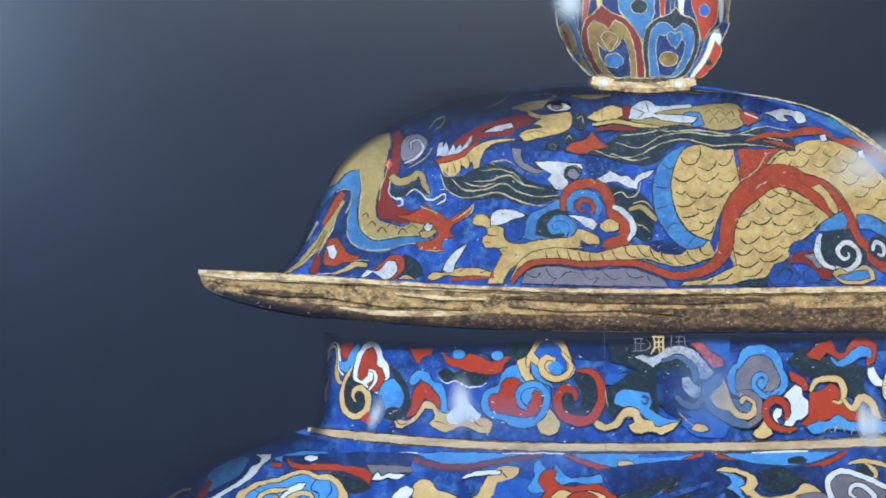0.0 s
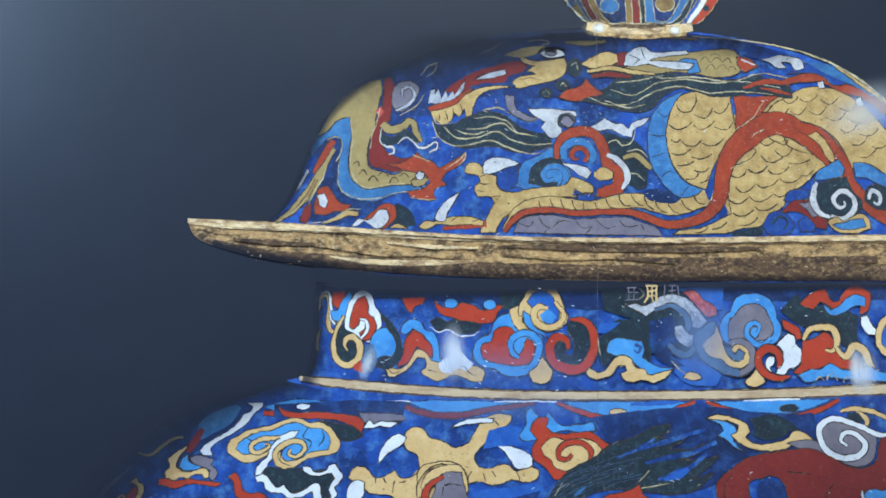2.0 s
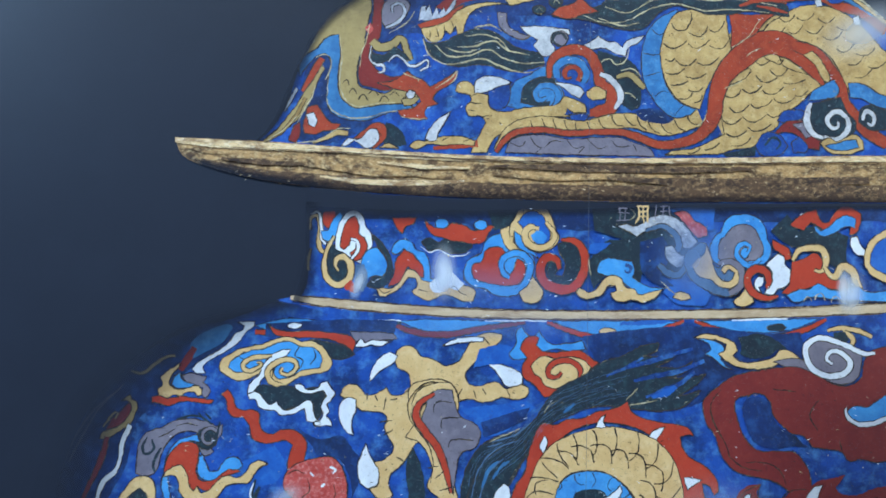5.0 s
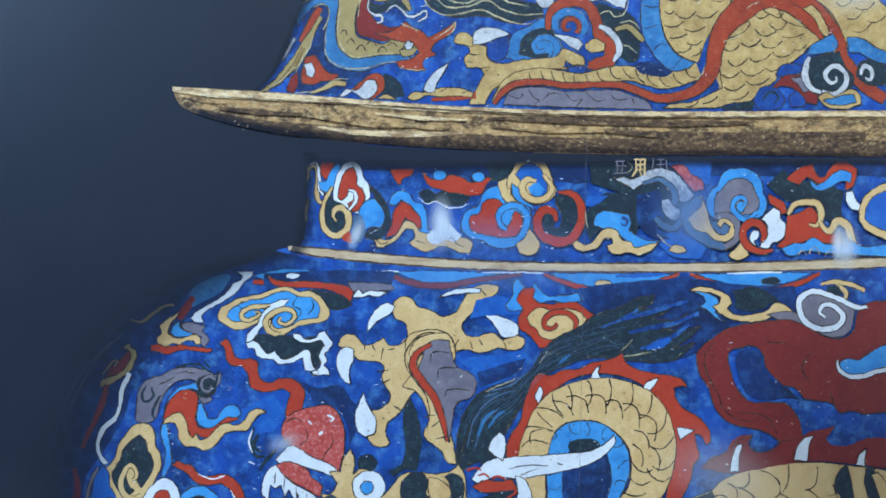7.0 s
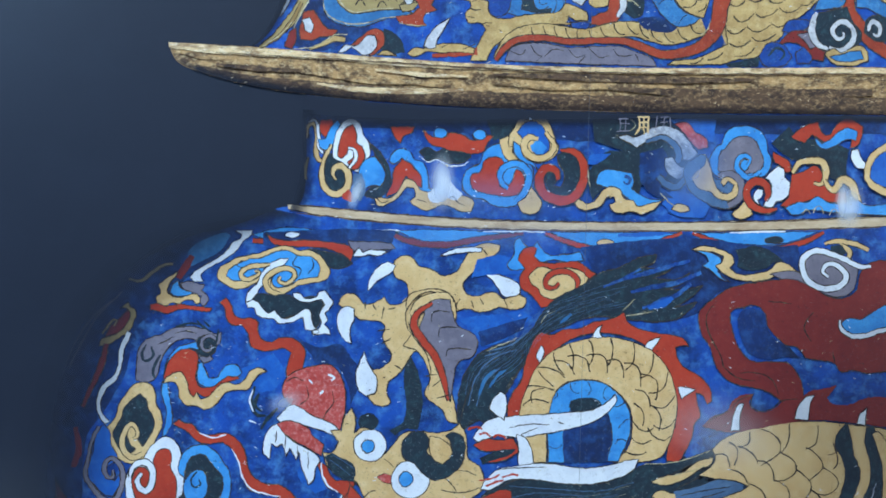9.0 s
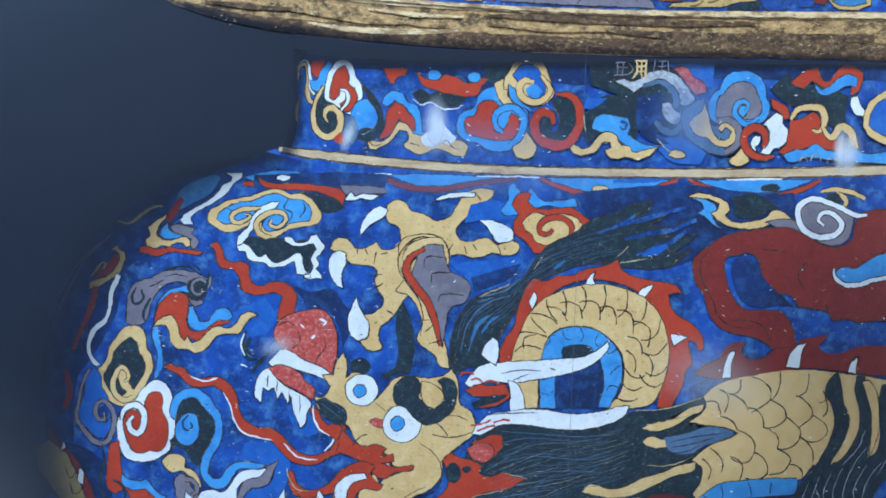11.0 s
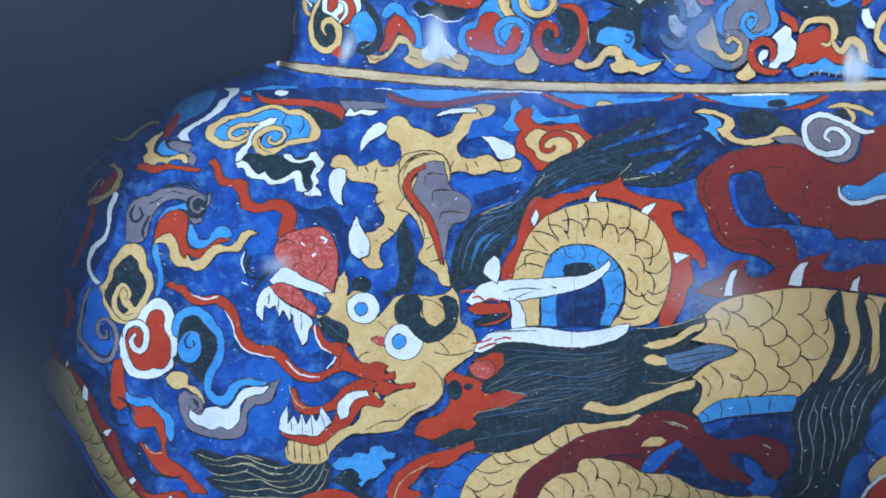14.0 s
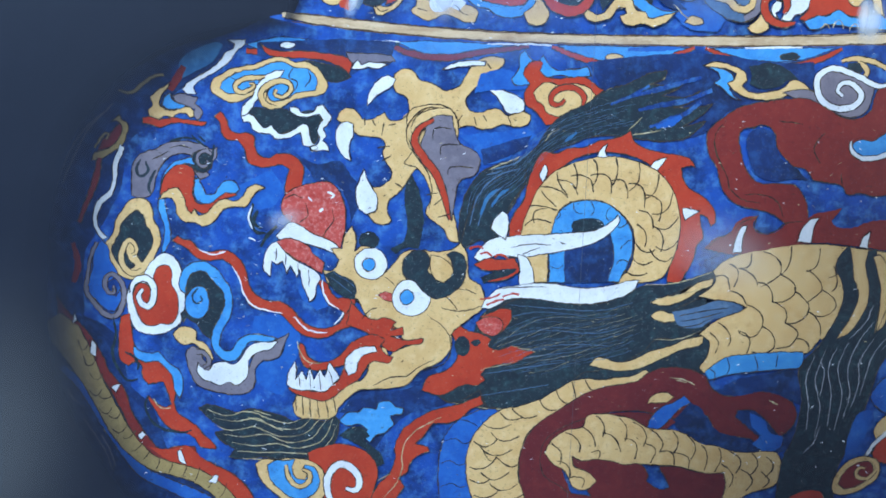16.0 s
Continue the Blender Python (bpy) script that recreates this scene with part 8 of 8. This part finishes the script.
paint(lid, "swirl_fill", "black", [(696, 1827), (706, 1846), (735, 1856), (757, 1861), (769, 1838), (782, 1820), (775, 1801), (750, 1792), (722, 1791), (704, 1803)])
ribbon(lid, "swirl_edge", "lid_white", [(709, 1851, 5.5), (703, 1837, 10.1), (702, 1818, 11.9), (711, 1802, 10.1), (728, 1795, 5.5)], w=1.2)
ribbon(lid, "curl", "lid_white", [(730, 1798, 4.6), (748, 1793, 8.2), (767, 1806, 10.1), (769, 1824, 9.2), (757, 1837, 9.2), (743, 1836, 8.3), (735, 1824, 8.3), (742, 1812, 7.3), (753, 1814, 5.5), (752, 1822, 3.7)], w=1.2)
paint(lid, "swirl_fill", "black", [(786, 1822), (791, 1844), (810, 1851), (838, 1840), (836, 1812), (808, 1810)])
ribbon(lid, "curl", "lid_white", [(793, 1825, 5.5), (800, 1840, 8.3), (811, 1833, 8.3), (810, 1819, 6.4), (801, 1821, 3.7)], w=1.2)
paint(lid, "cloud", "lid_gold", [(722, 1786), (736, 1796), (750, 1790), (779, 1802), (792, 1793), (795, 1778), (767, 1770), (740, 1772)])
paint(lid, "cloud_fill", "lid_sky", [(731, 1783), (750, 1787), (764, 1792), (782, 1794), (787, 1781), (763, 1776), (742, 1777)])

# ---- lid: crown, foreshortened ornaments ----
paint(lid, "scaled_body", "dull_gold", [(441, 2057), (503, 2061), (574, 2067), (593, 2047), (582, 2027), (544, 2020), (516, 2024), (478, 2027), (431, 2021), (393, 2031), (422, 2041)])
arcs(lid, "scale_pattern", "wire_dark", 1, [[(521, 2045), (530, 2054), (537, 2044)], [(539, 2044), (549, 2054), (556, 2045)], [(558, 2045), (568, 2053), (573, 2045)], [(529, 2032), (539, 2042), (546, 2033)], [(548, 2033), (558, 2041), (565, 2033)], [(538, 2054), (545, 2060), (555, 2055)], [(567, 2034), (575, 2040), (581, 2032)]])
paint(lid, "curl", "lid_sky", [(478, 2036), (493, 2049), (515, 2049), (522, 2028), (502, 2024), (499, 2033)])
paint(lid, "horn", "lid_white", [(395, 2035), (401, 2055), (427, 2068), (443, 2059), (500, 2064), (503, 2057), (452, 2050), (437, 2044), (478, 2044), (512, 2042), (503, 2032), (459, 2033), (431, 2038), (412, 2033)])
stroke(lid, [(405, 2053), (422, 2046), (410, 2036)], 1.3, "wire_dark")
stroke(lid, [(424, 2064), (431, 2046)], 1.3, "wire_dark")
paint(lid, "horn_root", "dark_red", [(380, 2052), (401, 2059), (395, 2034), (374, 2035)])
paint(lid, "head", "lid_gold", [(324, 2035), (346, 2048), (365, 2057), (384, 2053), (386, 2039), (365, 2029), (337, 2030)])
ribbon(lid, "head_streak", "lid_gold", [(335, 2023, 5.6), (374, 2029, 7.4), (412, 2024, 7.4), (445, 2022, 4.7)])
ribbon(lid, "head_streak", "dark_red", [(342, 2015, 5.6), (374, 2019, 9.3), (408, 2016, 4.6)])
paint(lid, "flame", "lid_red", [(288, 1978), (301, 1990), (323, 1997), (333, 2011), (348, 1995), (364, 1985), (338, 1980), (318, 1972)])
paint(lid, "flame_curl", "black", [(327, 2029), (324, 2021), (318, 2015), (311, 2015), (304, 2020), (302, 2028), (305, 2037), (311, 2042), (318, 2043), (324, 2038)])
paint(lid, "flame_curl", "black", [(306, 1999), (304, 1994), (299, 1990), (292, 1990), (287, 1993), (285, 1998), (287, 2003), (292, 2007), (299, 2007), (304, 2004)])
paint(lid, "flame_curl", "black", [(279, 1985), (277, 1982), (272, 1979), (265, 1979), (260, 1981), (258, 1985), (260, 1989), (265, 1991), (272, 1992), (277, 1989)])
stroke(lid, [(309, 2032), (318, 2037), (320, 2025)], 1.1, "wire_light")
stroke(lid, [(292, 1997), (297, 2003), (301, 1996)], 1.1, "wire_light")
stroke(lid, [(264, 1985), (269, 1989), (274, 1983)], 1.1, "wire_light")
paint(lid, "flame", "lid_red", [(581, 2056), (602, 2053), (618, 2041), (594, 2030), (583, 2041)])
stroke(lid, [(589, 2052), (602, 2047), (613, 2043)], 2.4, "lid_white")
paint(lid, "cloud", "lid_white", [(621, 2052), (645, 2061), (670, 2060), (690, 2054), (695, 2040), (679, 2037), (669, 2049), (655, 2049), (665, 2041), (650, 2039), (635, 2048)])
paint(lid, "patch", "lid_blue", [(591, 2060), (622, 2067), (660, 2064), (621, 2053)], None)
ribbon(lid, "edge_line", "wire_light", [(508, 2088, 1.9), (594, 2084, 1.9), (670, 2073, 2.8), (737, 2052, 3.8), (793, 2020, 3.8), (827, 1992, 3.8)], None)
ribbon(lid, "streak", "brown", [(403, 2077, 2.8), (460, 2085, 5.6), (517, 2083, 2.8)], None)

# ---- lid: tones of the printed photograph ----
# shade on the lid's left edge and crown, sheen at right, laid on as ink
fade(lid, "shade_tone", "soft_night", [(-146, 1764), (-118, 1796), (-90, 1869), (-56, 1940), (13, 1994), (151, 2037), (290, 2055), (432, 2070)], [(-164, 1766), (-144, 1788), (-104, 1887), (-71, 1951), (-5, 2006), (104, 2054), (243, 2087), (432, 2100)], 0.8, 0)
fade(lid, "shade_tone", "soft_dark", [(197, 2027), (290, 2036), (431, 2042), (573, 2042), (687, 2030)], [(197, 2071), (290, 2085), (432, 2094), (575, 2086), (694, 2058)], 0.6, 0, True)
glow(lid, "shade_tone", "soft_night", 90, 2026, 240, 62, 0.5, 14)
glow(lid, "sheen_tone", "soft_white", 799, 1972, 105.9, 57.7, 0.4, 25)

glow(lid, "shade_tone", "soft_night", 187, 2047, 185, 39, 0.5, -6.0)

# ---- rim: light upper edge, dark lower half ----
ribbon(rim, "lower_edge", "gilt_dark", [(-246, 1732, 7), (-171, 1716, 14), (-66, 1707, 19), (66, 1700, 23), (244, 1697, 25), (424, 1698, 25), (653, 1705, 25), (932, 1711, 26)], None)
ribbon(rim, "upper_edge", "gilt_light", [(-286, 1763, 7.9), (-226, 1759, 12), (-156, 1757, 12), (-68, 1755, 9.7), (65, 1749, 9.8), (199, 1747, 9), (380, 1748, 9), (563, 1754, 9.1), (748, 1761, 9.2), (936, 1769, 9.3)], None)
ribbon(rim, "worn_streak", "gilt", [(-120, 1734, 2.6), (-67, 1729, 7), (-31, 1723, 4.4), (22, 1719, 8.8), (75, 1720, 5.3), (110, 1717, 8), (155, 1715, 2.7)], None)
ribbon(rim, "worn_streak", "gilt", [(-269, 1753, 5.3), (-243, 1749, 9.6), (-208, 1744, 3.5)], None)
ribbon(rim, "worn_streak", "gilt_light", [(21, 1737, 2.7), (92, 1732, 6.2), (163, 1732, 2.7)], None)
ribbon(rim, "worn_streak", "gilt", [(199, 1723, 3.6), (289, 1720, 9), (379, 1724, 9), (516, 1726, 3.6)], None)
ribbon(rim, "worn_streak", "gilt_dark", [(199, 1736, 3.6), (334, 1736, 11), (471, 1737, 11), (608, 1742, 4.6)], None)
ribbon(rim, "worn_streak", "gilt_dark", [(-216, 1736, 3.5), (-155, 1733, 8.8), (-102, 1730, 2.6)], None)
ribbon(rim, "worn_streak", "gilt_light", [(-66, 1713, 2.6), (-13, 1707, 7.9), (75, 1706, 8.8), (155, 1711, 4.4)], None)
ribbon(rim, "worn_streak", "gilt_light", [(425, 1747, 1.8), (526, 1751, 5.4), (636, 1752, 4.5)], None)
ribbon(rim, "worn_streak", "gilt_dark", [(379, 1721, 3.6), (516, 1718, 14.4), (653, 1722, 14.5), (802, 1729, 10.9)], None)
stroke(rim, [(-217, 1754), (21, 1749), (199, 1745), (425, 1746), (748, 1756), (917, 1763)], 1.6, "gilt_dark")
# shade along the rim's underside, drawn as soft dark ink
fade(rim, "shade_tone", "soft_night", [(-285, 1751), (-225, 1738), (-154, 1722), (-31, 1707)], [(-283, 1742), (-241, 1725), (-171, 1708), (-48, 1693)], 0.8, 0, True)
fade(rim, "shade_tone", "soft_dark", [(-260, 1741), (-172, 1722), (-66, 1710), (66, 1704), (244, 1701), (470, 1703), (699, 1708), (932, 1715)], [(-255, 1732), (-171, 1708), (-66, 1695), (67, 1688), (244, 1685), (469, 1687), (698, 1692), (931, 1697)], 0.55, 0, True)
# neck: shade below the rim and down the left edge, put in as ink
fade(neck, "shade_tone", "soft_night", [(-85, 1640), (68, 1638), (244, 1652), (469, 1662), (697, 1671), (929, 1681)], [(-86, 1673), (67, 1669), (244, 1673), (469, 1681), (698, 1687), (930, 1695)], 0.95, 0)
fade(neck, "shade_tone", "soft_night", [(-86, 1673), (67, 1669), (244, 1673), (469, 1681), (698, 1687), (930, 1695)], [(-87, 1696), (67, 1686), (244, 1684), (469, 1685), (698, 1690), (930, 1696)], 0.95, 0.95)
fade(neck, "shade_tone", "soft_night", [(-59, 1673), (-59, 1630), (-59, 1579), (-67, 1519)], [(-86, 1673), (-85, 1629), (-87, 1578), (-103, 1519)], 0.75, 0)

# ---- neck: the inscription, gold strokes ----
stroke(neck, [(429, 1678), (430, 1662), (424, 1651)], 2.6, "cream", "character_stroke")
stroke(neck, [(427, 1678), (444, 1679)], 2.6, "cream", "character_stroke")
stroke(neck, [(444, 1680), (444, 1665), (444, 1653)], 2.6, "cream", "character_stroke")
stroke(neck, [(431, 1670), (444, 1671)], 2.2, "cream", "character_stroke")
stroke(neck, [(431, 1662), (443, 1663)], 2.2, "cream", "character_stroke")
stroke(neck, [(437, 1678), (437, 1653)], 2.4, "cream", "character_stroke")
stroke(neck, [(397, 1675), (413, 1675)], 1.3, "grey", "character_stroke")
stroke(neck, [(397, 1668), (415, 1668)], 1.3, "grey", "character_stroke")
stroke(neck, [(395, 1655), (416, 1657)], 1.3, "grey", "character_stroke")
stroke(neck, [(400, 1677), (400, 1656)], 1.3, "grey", "character_stroke")
stroke(neck, [(408, 1675), (408, 1656)], 1.3, "grey", "character_stroke")
stroke(neck, [(458, 1681), (456, 1660)], 1.3, "grey", "character_stroke")
stroke(neck, [(464, 1680), (475, 1680)], 1.3, "grey", "character_stroke")
stroke(neck, [(463, 1671), (476, 1672)], 1.3, "grey", "character_stroke")
stroke(neck, [(469, 1681), (469, 1662)], 1.3, "grey", "character_stroke")
stroke(neck, [(478, 1680), (480, 1663)], 1.3, "grey", "character_stroke")
# neck: glossy highlights painted as soft white and blue spots
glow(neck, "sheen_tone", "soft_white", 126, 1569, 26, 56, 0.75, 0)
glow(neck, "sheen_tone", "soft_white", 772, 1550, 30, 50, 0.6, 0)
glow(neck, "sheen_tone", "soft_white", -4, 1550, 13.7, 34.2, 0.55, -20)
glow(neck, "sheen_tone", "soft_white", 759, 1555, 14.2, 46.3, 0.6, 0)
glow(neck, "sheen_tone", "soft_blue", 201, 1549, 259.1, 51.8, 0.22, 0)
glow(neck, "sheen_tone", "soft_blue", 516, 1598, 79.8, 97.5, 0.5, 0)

# ---- knob: lotus petals, bead ring and gilt foot ----
paint(knob, "petal", "steel", [(370, 2408), (443, 2411), (442, 2225), (422, 2174), (398, 2205), (382, 2228)], "wire_light", 1.6)
paint(knob, "dot", "black", [(431, 2233), (428, 2240), (421, 2245), (412, 2245), (405, 2239), (402, 2232), (405, 2224), (412, 2220), (421, 2220), (428, 2225)], "wire_light", 1.3)
ribbon(knob, "stripe", "red", [(460, 2412, 10), (457, 2246, 9.9), (456, 2206, 5.9)], "wire_light", 1.2)
ribbon(knob, "stripe", "blue", [(478, 2413, 9.2), (474, 2247, 8.9), (473, 2216, 4.9)], "wire_light", 1.2)
ribbon(knob, "stripe", "white", [(494, 2414, 12), (489, 2247, 12), (489, 2212, 5.9)], "wire_light", 1.2)
paint(knob, "petal", "red", [(516, 2415), (549, 2416), (552, 2250), (549, 2213), (536, 2194), (522, 2173), (515, 2208), (507, 2243)], "wire_light", 1.6)
paint(knob, "dot", "mid_blue", [(537, 2230), (535, 2237), (531, 2241), (525, 2240), (521, 2236), (519, 2229), (521, 2223), (525, 2219), (530, 2219), (535, 2224)], "wire_light", 1.3)
ribbon(knob, "stripe", "white", [(563, 2417, 9.3), (558, 2240, 9), (556, 2210, 5.9)], "wire_light", 1.2)
ribbon(knob, "stripe", "dull_gold", [(573, 2418, 6.2), (569, 2241, 6), (563, 2190, 4.9)], "wire_light", 1.2)
ribbon(knob, "stripe", "blue", [(301, 2404, 20), (302, 2219, 20), (310, 2170, 12)], "wire_light", 1.2)
ribbon(knob, "stripe", "red", [(327, 2406, 12), (327, 2241, 12), (323, 2200, 7.8)], "wire_light", 1.2)
ribbon(knob, "stripe", "cream", [(348, 2407, 8.1), (348, 2252, 9.9), (350, 2216, 5.9)], "wire_light", 1.2)
paint(knob, "petal", "steel", [(274, 2218), (287, 2221), (302, 2211), (313, 2180), (325, 2140), (347, 2106), (328, 2109), (302, 2142), (281, 2180)], "wire_light", 1.6)
paint(knob, "petal", "dull_gold", [(281, 2190), (291, 2199), (302, 2181), (313, 2148), (338, 2106), (319, 2120), (296, 2147)], "wire_light", 1.6)
paint(knob, "petal", "red", [(285, 2185), (293, 2179), (302, 2151), (296, 2153)], None)
paint(knob, "dot", "slate", [(316, 2137), (315, 2142), (311, 2144), (307, 2144), (304, 2141), (303, 2137), (304, 2132), (307, 2129), (311, 2129), (315, 2132)], "wire_light", 1)
paint(knob, "petal", "dark_red", [(353, 2103), (328, 2135), (317, 2170), (325, 2204), (339, 2217), (352, 2232), (367, 2220), (392, 2209), (415, 2180), (424, 2144), (423, 2106)], "wire_light", 2)
paint(knob, "petal_inner", "brown", [(351, 2116), (332, 2155), (329, 2188), (338, 2204), (354, 2197), (363, 2188), (375, 2206), (394, 2193), (407, 2156), (411, 2106), (371, 2105)], "wire_light", 1.4)
paint(knob, "petal_inner", "deep_blue", [(372, 2107), (351, 2136), (344, 2165), (353, 2155), (368, 2150), (380, 2162), (388, 2179), (397, 2151), (400, 2108)], "wire_light", 1.2)
paint(knob, "dot", "steel", [(388, 2135), (385, 2142), (377, 2147), (367, 2146), (359, 2141), (356, 2134), (359, 2126), (367, 2122), (377, 2122), (385, 2127)], "wire_light", 1.6)
paint(knob, "petal", "black", [(425, 2106), (421, 2158), (428, 2194), (448, 2213), (467, 2220), (479, 2233), (489, 2221), (508, 2212), (518, 2186), (512, 2152), (486, 2109)], "wire_light", 2)
paint(knob, "petal_inner", "steel", [(432, 2109), (431, 2160), (437, 2191), (452, 2205), (465, 2204), (476, 2192), (490, 2205), (505, 2196), (509, 2174), (500, 2143), (476, 2111)], "wire_light", 1.4)
paint(knob, "petal_inner", "deep_blue", [(448, 2112), (443, 2161), (449, 2183), (467, 2180), (476, 2158), (488, 2179), (493, 2167), (485, 2139), (467, 2112)], "wire_light", 1.2)
paint(knob, "dot", "brown", [(480, 2142), (477, 2149), (470, 2153), (460, 2153), (452, 2148), (449, 2140), (452, 2133), (460, 2128), (469, 2129), (477, 2134)], "wire_light", 1.6)
paint(knob, "petal", "blue", [(560, 2212), (570, 2208), (555, 2175), (529, 2138), (505, 2110), (492, 2109), (516, 2148), (532, 2183)], "wire_light", 1.6)
paint(knob, "petal", "white", [(542, 2193), (552, 2199), (555, 2177), (539, 2151), (511, 2110), (499, 2110), (525, 2152)], "wire_light", 1.4)
paint(knob, "petal", "red", [(505, 2108), (531, 2144), (544, 2177), (555, 2161), (544, 2137), (518, 2110)], "wire_light", 1.4)
paint(knob, "dot", "black", [(538, 2137), (537, 2140), (535, 2142), (531, 2142), (528, 2140), (527, 2136), (528, 2133), (531, 2131), (534, 2131), (537, 2133)], None)
ribbon(knob, "foot", "gilt_light", [(334, 2099, 13), (375, 2093, 19), (423, 2093, 21), (470, 2096, 19), (509, 2104, 14)], None)
ribbon(knob, "foot", "gilt_dark", [(371, 2101, 4.8), (423, 2101, 7.7), (466, 2104, 4.8)], None)
ribbon(knob, "foot", "gilt", [(347, 2086, 5.8), (422, 2084, 7.7), (499, 2091, 5.8)], None)
# knob: shaded flanks and bright glints, painted in soft ink
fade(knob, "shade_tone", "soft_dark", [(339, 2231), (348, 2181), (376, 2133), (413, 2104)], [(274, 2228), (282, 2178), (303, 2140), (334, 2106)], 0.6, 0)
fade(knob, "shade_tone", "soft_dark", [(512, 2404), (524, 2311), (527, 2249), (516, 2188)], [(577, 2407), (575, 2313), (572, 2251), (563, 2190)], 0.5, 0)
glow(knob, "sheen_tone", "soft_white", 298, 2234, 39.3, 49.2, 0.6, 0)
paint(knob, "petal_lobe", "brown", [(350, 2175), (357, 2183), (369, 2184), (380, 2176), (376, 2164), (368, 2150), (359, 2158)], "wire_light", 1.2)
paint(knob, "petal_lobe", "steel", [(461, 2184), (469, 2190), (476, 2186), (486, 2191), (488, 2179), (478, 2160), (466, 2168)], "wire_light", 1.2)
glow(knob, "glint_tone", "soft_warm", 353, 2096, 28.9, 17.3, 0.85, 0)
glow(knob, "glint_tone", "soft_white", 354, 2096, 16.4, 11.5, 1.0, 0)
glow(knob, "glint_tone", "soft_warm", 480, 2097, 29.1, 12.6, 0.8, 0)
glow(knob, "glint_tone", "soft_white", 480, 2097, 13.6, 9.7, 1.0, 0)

# ---- wear of the print ----
flecks(body, "fleck", "white", (-330, 800), (880, 1400), 420)
flecks(body, "fleck", "wire_dark", (-330, 800), (880, 1400), 420)
flecks(neck, "fleck", "white", (-60, 1500), (800, 1680), 130)
flecks(lid, "fleck", "white", (60, 1800), (780, 1985), 110)
flecks(lid, "fleck", "wire_dark", (60, 1790), (780, 1990), 180)
flecks(lid, "fleck", "wire_light", (0, 1790), (780, 1980), 220)
flecks(body, "fleck", "wire_light", (-300, 800), (880, 1400), 300)
flecks(neck, "fleck", "wire_light", (0, 1510), (800, 1660), 120)
flecks(rim, "fleck", "gilt_dark", (-200, 1705), (820, 1760), 260)
flecks(rim, "fleck", "gilt_light", (-200, 1700), (820, 1755), 200)

# ---- the backdrop's lighter lower corner ----
glow(mural, "backdrop_tone", "soft_haze", -567, 860, 200, 366, 0.6, -12.0)

# ---- the joint between the boards ----
ribbon(mural, "joint_line", "seam_grey", [(350.6, 662, 0.5), (350.6, 1500, 0.5), (350.6, 2378, 0.5)], None)
